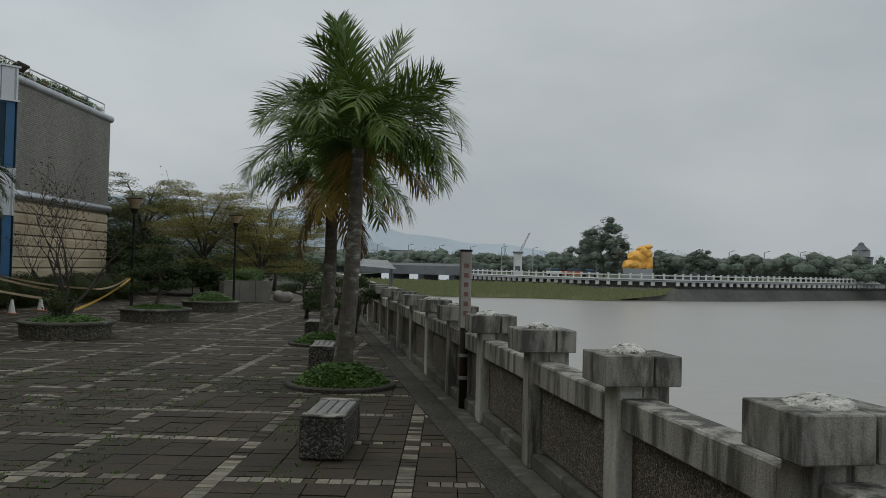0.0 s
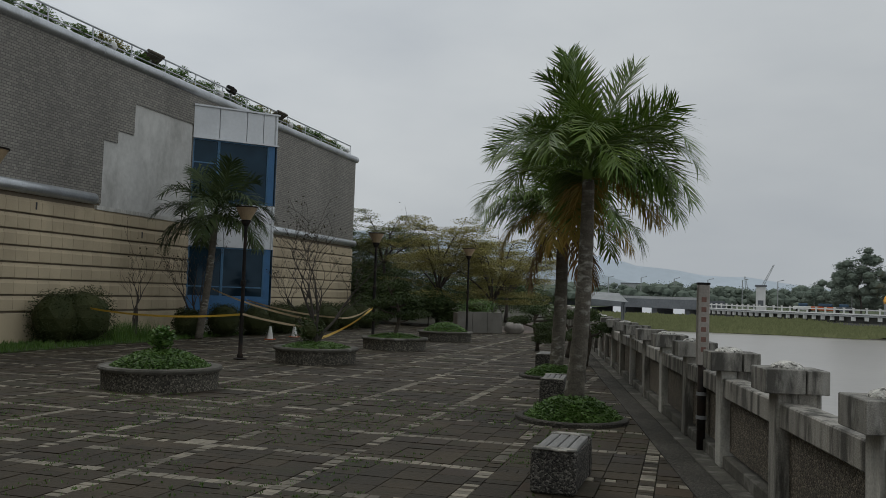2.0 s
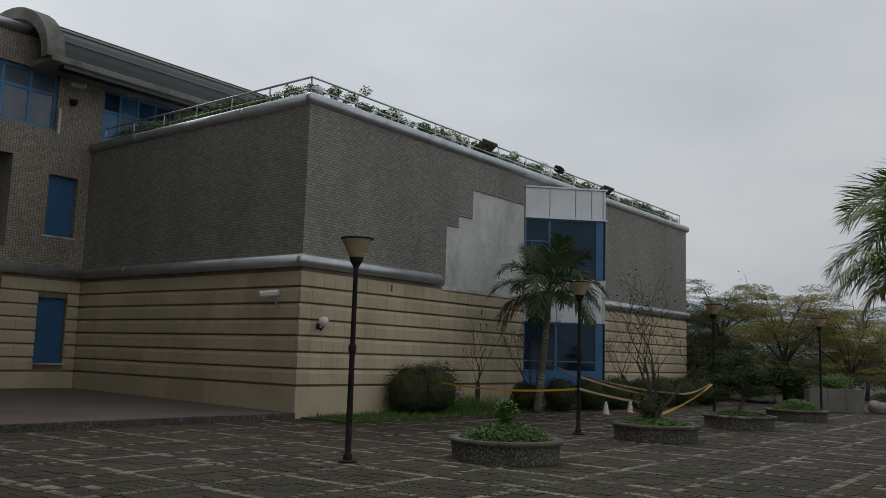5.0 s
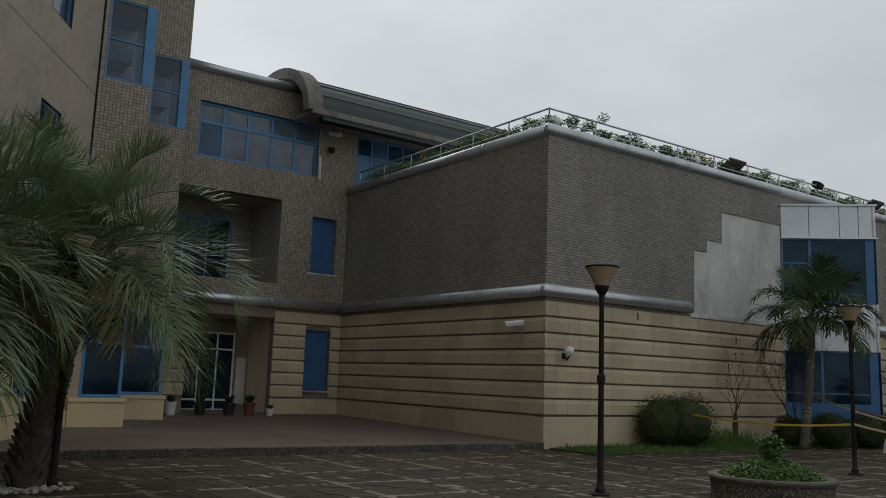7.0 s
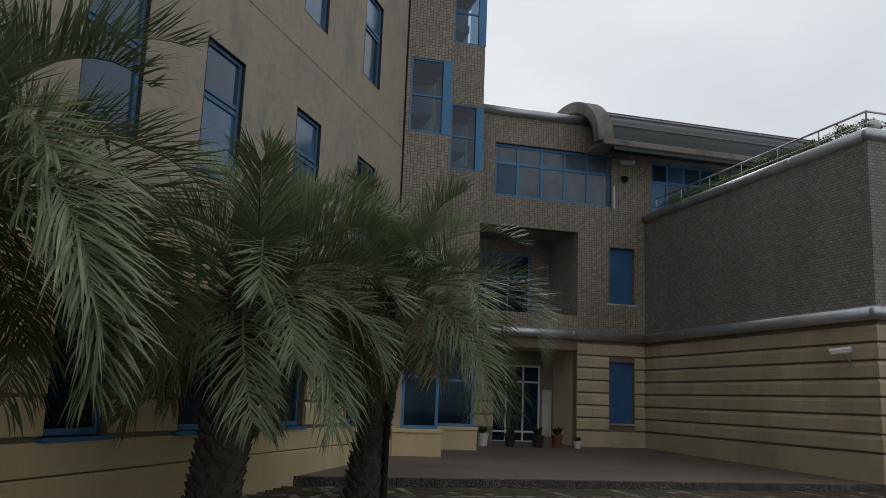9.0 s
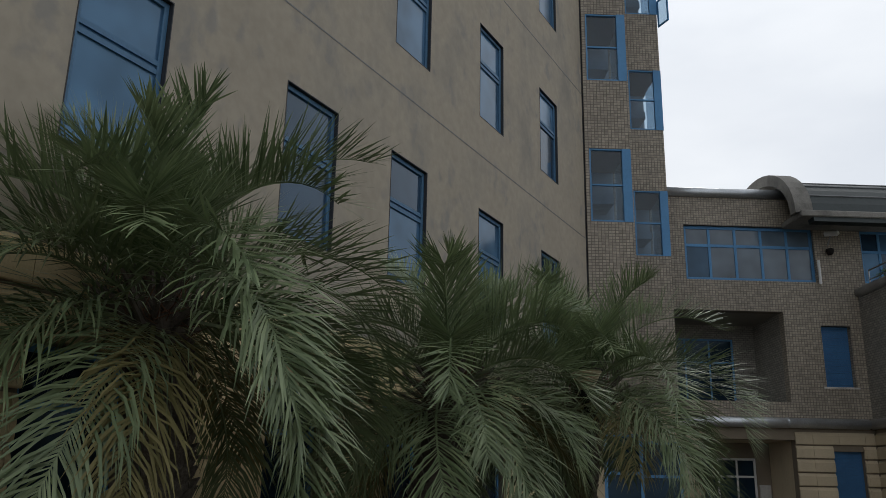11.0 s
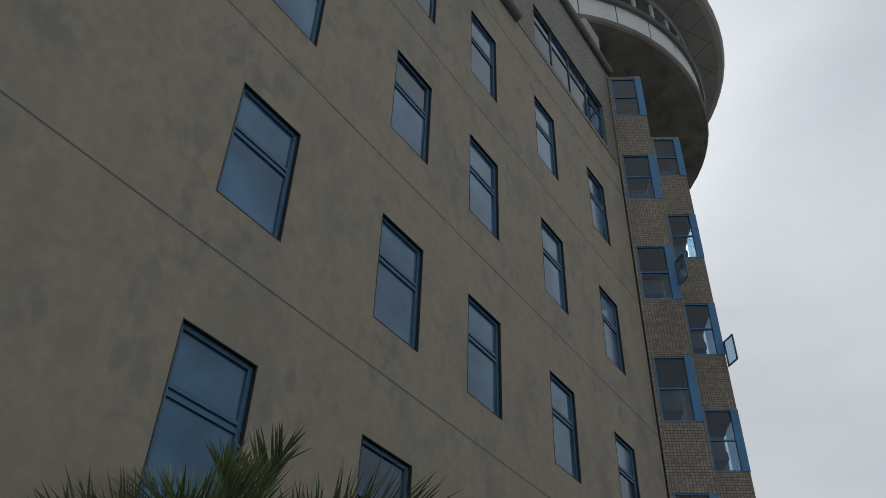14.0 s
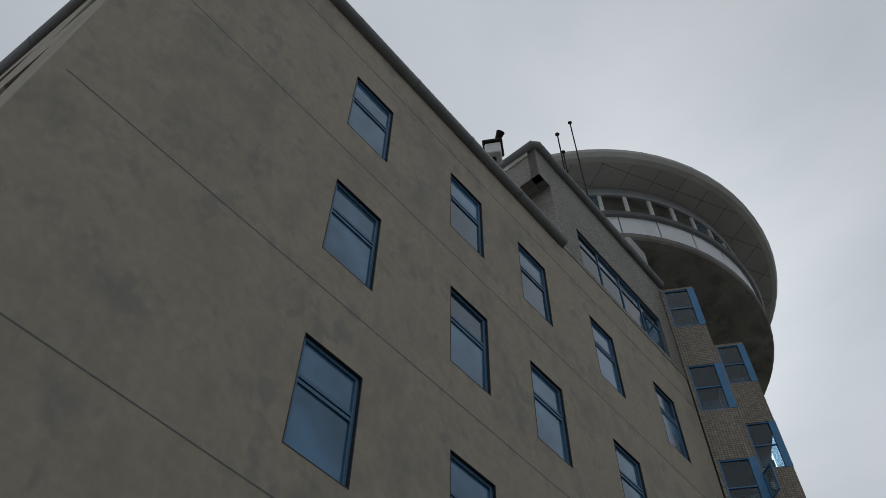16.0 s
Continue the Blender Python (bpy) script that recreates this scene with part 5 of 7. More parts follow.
def drum():
    """The round lookout on top of the tower, under a wide disc of a roof."""
    d = thing("lookout_drum", "round rooftop lookout with white panels and a wide disc roof", "lookout", at=Matrix.Translation((0, 0, -0.34)) @ Matrix.Scale(1.2, 4))
    c = Vector((-26.1, 1.85, 0.6))

    def ring(name, profile, material, label="", sides=72):
        part(name, lathe(profile, sides, centre=c), material, d, label, smooth=False)

    # the floor disc takes a darker concrete than the roof disc
    ring("floor_disc", [(0, 27.2), (7.1, 27.2), (7.36, 27.28), (7.42, 27.38), (7.42, 27.6), (0, 27.6)], M_EAVE, "darker mottled concrete floor disc")
    ring("sill_tube", [(7.3, 28.72), (7.5, 28.78), (7.57, 28.9), (7.5, 29.02), (7.3, 29.06)], M_PIPE_DARK)
    ring("roof_disc", [(0, 31.15), (8.45, 31.15), (8.66, 31.24), (8.78, 31.45), (8.76, 31.68), (8.6, 31.85), (7.8, 32.1), (0, 32.6)], M_DRUM, "pale grey disc roof with soffit panels")
    ring("head_band", [(7.05, 30.52), (7.28, 30.52), (7.34, 30.62), (7.3, 31.0), (7.16, 31.15), (7.0, 31.15)], M_HEAD, "grey curved band above the windows")
    ring("ceiling", [(0, 30.55), (7.0, 30.55), (7.0, 30.6), (0, 30.6)], M_DRUM)
    n = 30
    for k in range(n):
        a0, a1 = math.tau * k / n, math.tau * (k + 1) / n
        bm = bmesh.new()
        vs = []
        for rr, z in ((7.37, 27.61), (7.37, 28.74), (7.25, 28.74), (7.25, 27.61)):
            row = []
            for i in range(4):
                a = a0 + 0.0025 + (a1 - a0 - 0.005) * i / 3
                row.append(bm.verts.new(c + Vector((rr * math.cos(a), rr * math.sin(a), z))))
            vs.append(row)
        for r0, r1 in zip(vs, vs[1:] + vs[:1]):
            for i in range(3):
                bm.faces.new((r0[i], r0[i + 1], r1[i + 1], r1[i]))
        bmesh.ops.recalc_face_normals(bm, faces=bm.faces)
        part("panel", bm, M_PANEL, d)
    n = 44
    for k in range(n):
        a0, a1 = math.tau * k / n, math.tau * (k + 1) / n
        f = Face(c + Vector((7.16 * math.cos(a0), 7.16 * math.sin(a0), 0)), Vector((math.cos(a1) - math.cos(a0), math.sin(a1) - math.sin(a0), 0)))
        ln = 7.16 * 2 * math.sin((a1 - a0) / 2)
        boxpart("pane", f, (0.07, ln - 0.07, -0.02, 0.02, 29.62, 31.12), M_GLASS_WARM if k % 5 else M_GLASS_GREY, d)
        boxpart("mullion", f, (-0.075, 0.075, -0.09, 0.09, 29.58, 31.12), M_WHITE, d)
    # square soffit panels, laid askew to the tower
    bm = bmesh.new()
    for turn in (0.55, 0.55 + math.pi / 2):
        lf = Face(c, (math.cos(turn), math.sin(turn)))
        for i in range(-7, 8):
            o = i * 1.15 + 0.3
            if abs(o) > 8.3:
                continue
            s1 = math.sqrt(8.4 ** 2 - o * o)
            s0 = math.sqrt(7.32 ** 2 - o * o) if abs(o) < 7.32 else 0.0
            fbox(bm, lf, s0, s1, o - 0.014, o + 0.014, 31.742, 31.7485)
            fbox(bm, lf, -s1, -s0, o - 0.014, o + 0.014, 31.742, 31.7485)
    part("soffit_joints", bm, M_PIPE_DARK, d)["kind"] = "stuff"
    ring("core", [(4.6, 19.5), (4.6, 27.2), (0, 27.2)], M_DRUM, sides=40)


drum()


# ---- plants ----
def frond_mesh(rng, length, rise, droop, pairs, leaflet, vee=0.6, width=0.022, hang=0.25, sweep=0.55):
    """One feather leaf: an arching stalk with two rows of narrow leaflets. It grows from the origin along +x."""
    verts, faces = [], []
    stalk, dirs = [], []
    p, ang = Vector((0, 0, 0)), rise
    steps = 16
    for i in range(steps + 1):
        stalk.append(p.copy())
        dirs.append(Vector((math.cos(ang), 0, math.sin(ang))))
        p = p + dirs[-1] * length / steps
        ang -= droop / steps * (0.5 + 1.0 * i / steps)
    for i in range(steps):
        r0, r1 = 0.02 * (1 - i / steps) + 0.004, 0.02 * (1 - (i + 1) / steps) + 0.004
        k = len(verts)
        for q, r in ((stalk[i], r0), (stalk[i + 1], r1)):
            verts += [q + Vector((0, r, 0)), q + Vector((0, -r, 0)), q + Vector((0, 0, -r * 1.2))]
        for a in range(3):
            b = (a + 1) % 3
            faces.append((k + a, k + b, k + 3 + b, k + 3 + a))
    for n in range(pairs):
        t = 0.14 + 0.86 * (n + 0.5) / pairs
        x = t * steps
        i = min(int(x), steps - 1)
        base = stalk[i].lerp(stalk[i + 1], x - i)
        d = dirs[i]
        up = Vector((-d.z, 0, d.x))
        ln = leaflet * (0.35 + 1.25 * math.sin(math.pi * min(1.0, 0.12 + t * 0.82)) ** 0.8) * 0.72 * rng.uniform(0.78, 1.15)
        for sgn in (-1, 1):
            tilt = vee + rng.gauss(0, 0.22)
            out = (Vector((0, sgn, 0)) * math.cos(tilt) + up * math.sin(tilt))
            sw = sweep + 0.35 * t + rng.gauss(0, 0.15)
            a = (out * math.cos(sw) + d * math.sin(sw)).normalized()
            w = width * rng.uniform(0.8, 1.2)
            side = a.cross(up).normalized() * w
            b = (a + Vector((0, 0, -hang * rng.uniform(0.5, 1.4)))).normalized()
            c = (a + Vector((0, 0, -hang * 2.3 * rng.uniform(0.6, 1.4)))).normalized()
            q1, q2, q3 = base + a * ln * 0.4, base + a * ln * 0.4 + b * ln * 0.35, base + a * ln * 0.4 + b * ln * 0.35 + c * ln * 0.3
            k = len(verts)
            verts += [base + side * 0.5, base - side * 0.5, q1 + side, q1 - side, q2 + side * 0.75, q2 - side * 0.75, q3]
            faces += [(k, k + 1, k + 3, k + 2), (k + 2, k + 3, k + 5, k + 4), (k + 4, k + 5, k + 6)]
    return verts, faces


def palm_trunk(rng, base, top, r0, r1, rings, rough, parent, material, boots=0):
    pts, rr = [], []
    b, t = Vector(base), Vector(top)
    n = rings
    for i in range(n + 1):
        f = i / n
        p = b.lerp(t, f) + Vector((0.05 * math.sin(f * 3.0), 0.04 * math.sin(f * 2.2 + 1), 0))
        pts.append(p)
        rr.append((r0 + (r1 - r0) * f ** 0.7) * (1 + (rough if i % 2 else -rough) + rng.gauss(0, rough * 0.3)))
    part("trunk", tube(pts, rr, 14), material, parent, smooth=not boots)
    if boots:
        bm = bmesh.new()
        for k in range(boots):
            f = (k + rng.random()) / boots
            p = b.lerp(t, f)
            a = k * 2.39996 + rng.gauss(0, 0.08)
            r = (r0 + (r1 - r0) * f)
            out = Vector((math.cos(a), math.sin(a), 0))
            q = p + out * r * 0.85
            sd = Vector((-out.y, out.x, 0)) * r * 0.40
            v = [bm.verts.new(q - sd), bm.verts.new(q + sd), bm.verts.new(q + sd * 0.5 + out * r * 0.56 + Vector((0, 0, r * 0.95))), bm.verts.new(q - sd * 0.5 + out * r * 0.56 + Vector((0, 0, r * 0.95))), bm.verts.new(q + Vector((0, 0, r * 0.8))), bm.verts.new(q - Vector((0, 0, r * 0.1)) + out * r * 0.1)]
            bm.faces.new((v[0], v[5], v[3]))
            bm.faces.new((v[5], v[1], v[2]))
            bm.faces.new((v[5], v[2], v[3]))
            bm.faces.new((v[3], v[2], v[4]))
            bm.faces.new((v[0], v[3], v[4]))
            bm.faces.new((v[1], v[4], v[2]))
        part("bark_sheath", bm, material, parent, "stubby cut leaf bases up the trunk")
    return pts[-1]


def palm(name, label, seed, base, top, r0, r1, fronds, rough=0.03, bark=None, boots=0, crown_shaft=None, spare=0.0):
    """fronds: rows of (count, length, rise, droop, pairs, leaflet, vee, width, hang, material, height over the crown's foot)."""
    rng = random.Random(seed)
    ob = thing(name, label, "palm tree")
    tip = palm_trunk(rng, base, top, r0, r1, 26 if not boots else 14, rough, ob, bark or M_BARK, boots)
    if crown_shaft:
        part("crown_shaft", tube([tip - Vector((0, 0, 0.05)), tip + Vector((0, 0, crown_shaft * 0.5)), tip + Vector((0, 0, crown_shaft))], [r1 * 0.95, r1 * 1.05, r1 * 0.5], 10), M_LEAF_PALM, ob, smooth=True)
    turn = rng.random() * math.tau
    for count, length, rise, droop, pairs, leaflet, vee, width, hang, material, lift in fronds:
        for k in range(count):
            turn += 2.399963 + rng.gauss(0, 0.12)
            if spare and rise < 0.6 and math.cos(turn + 1.45) > math.cos(spare):
                turn += 1.5  # the walkway side is pruned
            v, f = frond_mesh(rng, length * rng.uniform(0.86, 1.1), rise + rng.gauss(0, 0.12), droop * rng.uniform(0.85, 1.15), pairs, leaflet, vee, width, hang)
            m = Matrix.Translation(tip + Vector((0, 0, lift + rng.uniform(-0.05, 0.05)))) @ Matrix.Rotation(turn, 4, "Z") @ Matrix.Rotation(rng.gauss(0, 0.25), 4, "X")
            o = mesh_part("frond", v, f, material, ob)
            o.matrix_basis = m
    return ob


palm("royal_palm", "slender ringed palm with a full green crown in a round bed", 17, (-1.45, 12.1, 0), (-1.30, 12.15, 3.38), 0.150, 0.085,
     [(4, 1.62, 1.53, 0.25, 66, 0.50, 0.4, 0.011, 0.05, M_LEAF_PALM, 0.15),
      (5, 1.55, 1.30, 1.3, 64, 0.52, 0.3, 0.011, 0.10, M_LEAF_PALM, 0.15),
      (8, 1.75, 1.00, 2.1, 64, 0.54, 0.3, 0.011, 0.15, M_LEAF_PALM, 0.12),
      (10, 1.75, 0.65, 1.9, 64, 0.54, 0.15, 0.011, 0.28, M_LEAF_PALM, 0.1),
      (9, 1.60, 0.25, 1.6, 60, 0.52, 0.05, 0.011, 0.5, M_LEAF_PALM, 0.08),
      (4, 1.50, 0.0, 1.4, 46, 0.46, 0.0, 0.011, 0.6, M_LEAF_YELLOW, 0.05)], 0.025, crown_shaft=0.3, spare=0.75)
palm("royal_palm", "slender grey-trunked palm with yellow and dead hanging leaves", 23, (-2.55, 18.1, 0), (-2.50, 18.15, 3.5), 0.16, 0.115,
     [(4, 1.8, 1.3, 0.8, 58, 0.65, 0.3, 0.017, 0.2, M_LEAF_PALM, 0.2),
      (8, 2.0, 0.7, 1.6, 58, 0.65, 0.1, 0.017, 0.4, M_LEAF_PALM, 0.15),
      (8, 2.0, 0.25, 1.6, 58, 0.62, 0.05, 0.017, 0.5, M_LEAF_PALM, 0.1),
      (4, 1.9, 0.0, 1.5, 54, 0.6, 0.0, 0.015, 0.6, M_LEAF_YELLOW, 0.05),
      (3, 1.7, -0.6, 1.0, 50, 0.5, 0.0, 0.015, 0.8, M_LEAF_DRY, -0.1)], 0.02, crown_shaft=0.3)


def jelly_crown(k, low=5, dry=1, more=0, wide=0.009):
    """A round head of stiff arching fronds, the older ones hanging."""
    return [(4 + more, 1.9 * k, 1.36, 1.1, 84, 0.52 * k, 0.85, wide, 0.02, M_LEAF_JELLY, 0.26),
            (7 + more, 2.2 * k, 1.00, 1.7, 88, 0.58 * k, 0.75, wide, 0.03, M_LEAF_JELLY, 0.18),
            (9 + 2 * more, 2.45 * k, 0.60, 2.0, 92, 0.62 * k, 0.6, wide, 0.07, M_LEAF_JELLY, 0.10),
            (low + 4 + 2 * more, 2.5 * k, 0.22, 2.0, 92, 0.68 * k, 0.35, wide, 0.25, M_LEAF_JELLY, 0.0),
            (low + 1, 2.3 * k, -0.15, 1.6, 86, 0.70 * k, 0.2, wide, 0.5, M_LEAF_JELLY, -0.05),
            (dry, 2.0 * k, -0.2, 1.5, 70, 0.62 * k, 0.1, wide, 0.6, M_LEAF_OLD, -0.08)]


def crown_heart(ob, seed, top, r):
    """The dark cluster of stalk bases in the middle of the head, with brown fibre between them."""
    rng = random.Random(seed)
    fibre = bmesh.new()
    c = Vector(top)
    for k in range(46):
        a, f = k * 2.39996, k / 46
        out = Vector((math.cos(a), math.sin(a), 0))
        p = c + out * r * (1 - 0.6 * f) + Vector((0, 0, -0.25 + 0.55 * f))
        d = (out * (1.15 - 0.8 * f) + Vector((0, 0, 0.5 + 0.9 * f))).normalized()
        part("stalk", tube([p, p + d * 0.22, p + d * 0.48 + out * 0.04], [0.045, 0.03, 0.018], 5), M_BARK_DARK, ob)
        for _ in range(5):
            q = p + Vector((rng.gauss(0, 0.06), rng.gauss(0, 0.06), rng.gauss(0, 0.08)))
            e = q + (d + Vector((rng.gauss(0, 0.7), rng.gauss(0, 0.7), rng.gauss(0, 0.6)))).normalized() * rng.uniform(0.12, 0.4)
            tube([q, q.lerp(e, 0.5), e], [0.006, 0.005, 0.003], 3, fibre, cap=False)
    part("fibre", fibre, M_FIBRE, ob, "rusty brown fibre between the stalks")["kind"] = "stuff"


jelly = palm("jelly_palm", "grey-green feather palm with a stout leaning trunk by the tower", 31, (-13.2, 2.35, 0), (-13.78, 2.9, 3.2), 0.22, 0.20, jelly_crown(1.15, 6, 1, 0), 0.05, M_BARK_DARK, 230)
crown_heart(jelly, 32, (-13.75, 2.9, 3.26), 0.24)
jelly = palm("jelly_palm", "grey-green feather palm with a thick scaly trunk by the tower", 37, (-11.05, 0.10, 0), (-11.18, 0.5, 2.92), 0.26, 0.24, jelly_crown(1.03, 3, 2, 0, 0.0105), 0.05, M_BARK_DARK, 230)
crown_heart(jelly, 38, (-11.15, 0.5, 2.98), 0.28)
jelly = palm("jelly_palm", "large arching grey-green feather palm beside the tower wall", 43, (-8.35, -2.15, 0), (-8.22, -2.5, 3.32), 0.27, 0.25, jelly_crown(1.14, 4, 2, 1, 0.012), 0.05, M_BARK_DARK, 230)
crown_heart(jelly, 44, (-8.19, -2.5, 3.38), 0.28)
palm("garden_palm", "small curved palm in front of the blue bay", 53, (-14.75, 23.9, 0), (-14.45, 24.1, 3.9), 0.13, 0.10,
     [(4, 1.8, 1.2, 0.9, 48, 0.7, 0.3, 0.02, 0.2, M_LEAF_DARK, 0.2), (8, 2.2, 0.7, 1.7, 48, 0.7, 0.2, 0.02, 0.35, M_LEAF_DARK, 0.1), (8, 2.1, 0.1, 1.5, 46, 0.65, 0.0, 0.02, 0.6, M_LEAF_DARK, 0.0)], 0.03)


def pebble_ring(x, y, r):
    """Loose pale pebbles round a palm's foot."""
    rng = random.Random(int(x * 100))
    bm = bmesh.new()
    for k in range(140):
        a, d = rng.random() * math.tau, r * rng.uniform(0.35, 1.0)
        s = rng.uniform(0.025, 0.055)
        m = Matrix.Translation((x + d * math.cos(a), y + d * math.sin(a), s * 0.4)) @ Matrix.Rotation(rng.random() * 6, 4, "Z") @ Matrix.Diagonal((s * 1.3, s, s * 0.7, 1))
        bmesh.ops.create_icosphere(bm, subdivisions=1, radius=1, matrix=m)
    tagged(part("pebbles", bm, M_POST_PALE), "ring of pale pebbles round a palm trunk", "pebbles", kind="stuff")


pebble_ring(-13.2, 2.35, 0.62)


def mound(name, label, seed, centre, radii, leaves, size, material, category, parent=None, twig=True):
    """A clipped or low plant: a dense body of many small leaves over dark stems."""
    rng = random.Random(seed)
    ob = thing(name, label, category) if parent is None else None
    c = Vector(centre)
    blobs = [(c + Vector((rng.uniform(-0.5, 0.5) * radii[0], rng.uniform(-0.5, 0.5) * radii[1], rng.uniform(-0.2, 0.2) * radii[2])), (radii[0] * rng.uniform(0.4, 0.7), radii[1] * rng.uniform(0.4, 0.7), radii[2] * rng.uniform(0.65, 0.9))) for _ in range(11)]
    if size < 0.07:
        blobs = [(c + Vector((math.cos(a) * radii[0] * 0.3, math.sin(a) * radii[1] * 0.3, rng.uniform(-0.05, 0.1) * radii[2])), (radii[0] * 0.62, radii[1] * 0.62, radii[2] * rng.uniform(0.78, 0.92))) for a in (0.3, 1.6, 2.9, 4.2, 5.4)]
    v, f = leaf_cloud(rng, blobs, leaves, size)
    v2 = [(p.x, p.y, max(p.z, 0.02 + rng.random() * 0.03)) for p in v]
    host = ob if ob is not None else parent
    mesh_part("foliage", v2, f, material, host)
    core = bmesh.new()
    bmesh.ops.create_icosphere(core, subdivisions=2, radius=1, matrix=Matrix.Translation(c) @ Matrix.Diagonal((radii[0] * 0.72, radii[1] * 0.72, radii[2] * 0.76, 1) if size < 0.07 else (radii[0] * 0.48, radii[1] * 0.48, radii[2] * 0.5, 1)))
    for w in core.verts:
        w.co.z = max(w.co.z, 0.0)
    part("inner_growth", core, M_LEAF_BUSH, host)
    return ob


for k, (x, y, rx, ry, rz) in enumerate(((-16.25, 19.35, 0.78, 0.82, 0.80), (-15.95, 20.0, 0.86, 0.90, 0.84), (-15.3, 24.2, 0.5, 0.6, 0.5), (-14.9, 25.7, 0.62, 0.65, 0.62), (-14.6, 27.4, 0.6, 0.65, 0.6), (-14.4, 28.9, 0.65, 0.75, 0.62), (-14.2, 30.6, 0.6, 0.7, 0.62), (-14.1, 32.3, 0.7, 0.8, 0.66), (-14.0, 34.2, 0.7, 0.85, 0.66), (-13.9, 36.4, 0.75, 0.9, 0.66))):
    mound("hedge_ball", "clipped dark green shrub on the lawn strip", 60 + k, (x, y, rz * 0.85), (rx * 1.15, ry * 1.15, rz * 1.1), 12000, 0.048, M_LEAF_BUSH, "shrub")
grass = thing("lawn_strip", "thin lawn strip along the foot of the gallery wing", "lawn", kind="structure")
boxpart("turf", WORLD, (-16.86, -15.0, 15.6, 41.5, -0.1, 0.015), M_GRASS, grass)
rng = random.Random(71)
gv, gf = [], []
for _ in range(9000):
    x, y = rng.uniform(-16.8, -14.9), rng.uniform(15.7, 34)
    tall = 0.55 if 20.8 < y < 23.2 and x < -15.4 else 0.14
    h = tall * rng.uniform(0.4, 1.2)
    a = rng.random() * math.tau
    w = 0.012
    i = len(gv)
    gv += [(x - w * math.cos(a), y - w * math.sin(a), 0.01), (x + w * math.cos(a), y + w * math.sin(a), 0.01), (x + rng.gauss(0, 0.25) * h, y + rng.gauss(0, 0.25) * h, h)]
    gf.append((i, i + 1, i + 2))
tagged(mesh_part("grass_blades", gv, gf, M_LEAF_COVER), "uncut grass along the gallery wall", "grass", kind="stuff")


def bare_tree(seed, base, height, r, leaves, label, count=3, levels=3, spread=0.75, stems=3):
    rng = random.Random(seed)
    t = thing("bare_tree", label, "tree")
    ends_all = []
    for s in range(stems):
        a = rng.random() * math.tau
        bm, ends = branches(rng, base, height * 0.45, spread, count, r, levels, 0.8, (0.3 * math.cos(a), 0.3 * math.sin(a)))
        part("trunk" if s == 0 else "stem", bm, M_TWIG, t)
        ends_all += ends
    if leaves:
        v, f = leaf_cloud(rng, [(e, (0.16, 0.16, 0.14)) for e in ends_all], leaves, 0.07)
        mesh_part("foliage", v, f, M_LEAF_DULL, t)
    return t


# ---- planters ----
def planter(x, y, r=0.95, h=0.36):
    p = thing("round_planter", "round washed-pebble planter with a smooth rim", "planter", "planters on the plaza")
    part("wall", lathe([(r - 0.10, -0.02), (r - 0.03, -0.02), (r - 0.01, h - 0.07), (r - 0.14, h - 0.07)], 48, centre=(x, y, 0)), M_PLANTER_WALL, p, smooth=False)
    part("rim", lathe([(r - 0.15, h - 0.068), (r + 0.03, h - 0.068), (r + 0.045, h - 0.03), (r + 0.03, h), (r - 0.13, h), (r - 0.15, h - 0.04)], 48, centre=(x, y, 0)), M_BASE, p)
    part("soil", lathe([(0, h - 0.06), (r - 0.14, h - 0.08)], 32, centre=(x, y, 0)), M_BARK_DARK, p)
    return p


PLANTERS = ((-8.28, 12.4), (-8.2, 18.4), (-8.2, 24.0), (-8.15, 29.4))
for x, y in PLANTERS:
    planter(x, y)


def cover(seed, x, y, z, r, h, leaves, label):
    """A low dome of ground-covering leaves."""
    rng = random.Random(seed)
    v, f = [], []
    for _ in range(leaves):
        a, d = rng.random() * math.tau, r * math.sqrt(rng.random())
        edge = 1 - (d / r) ** 2.2
        p = Vector((x + d * math.cos(a), y + d * math.sin(a), z + h * edge * rng.uniform(0.72, 1.1) + rng.uniform(-0.02, 0.03)))
        n = Vector((rng.gauss(0, 0.5), rng.gauss(0, 0.5), 1)).normalized()
        s = n.orthogonal().normalized()
        s.rotate(Matrix.Rotation(rng.random() * 6.28, 3, n))
        b = n.cross(s)
        ln = rng.uniform(0.025, 0.055)
        i = len(v)
        v += [p - s * ln * 0.6, p + b * ln * 0.42, p + s * ln * 0.6 + n * 0.01, p - b * ln * 0.42]
        f.append((i, i + 1, i + 2, i + 3))
    ob = thing("ground_cover", label, "ground cover")
    mesh_part("foliage", v, f, M_LEAF_COVER, ob)
    part("soil", lathe([(0, z + h * 0.75), (r * 0.5, z + h * 0.6), (r * 0.85, z + h * 0.18), (r * 0.97, z - 0.03)], 24, centre=(x, y, 0)), M_BARK_DARK, ob)


for k, ((x, y), h) in enumerate(zip(PLANTERS, (0.26, 0.12, 0.12, 0.30))):
    cover(80 + k, x, y, 0.33, 0.80, h, 9500 if k == 0 else 6500, "bright green ground cover in a round planter")
mound("shrub", "small leafy shrub in the middle of a planter", 90, (-8.3, 12.45, 0.78), (0.22, 0.22, 0.24), 700, 0.085, M_LEAF_COVER, "shrub")
bare_tree(91, (-8.2, 18.4, 0.36), 3.3, 0.045, 420, "thin nearly bare tree in a round planter", 3, 3, 0.7, 4)
mound("shrub", "dark shrub at the foot of a bare tree", 92, (-8.35, 18.35, 0.72), (0.36, 0.36, 0.42), 900, 0.07, M_LEAF_DARK, "shrub")
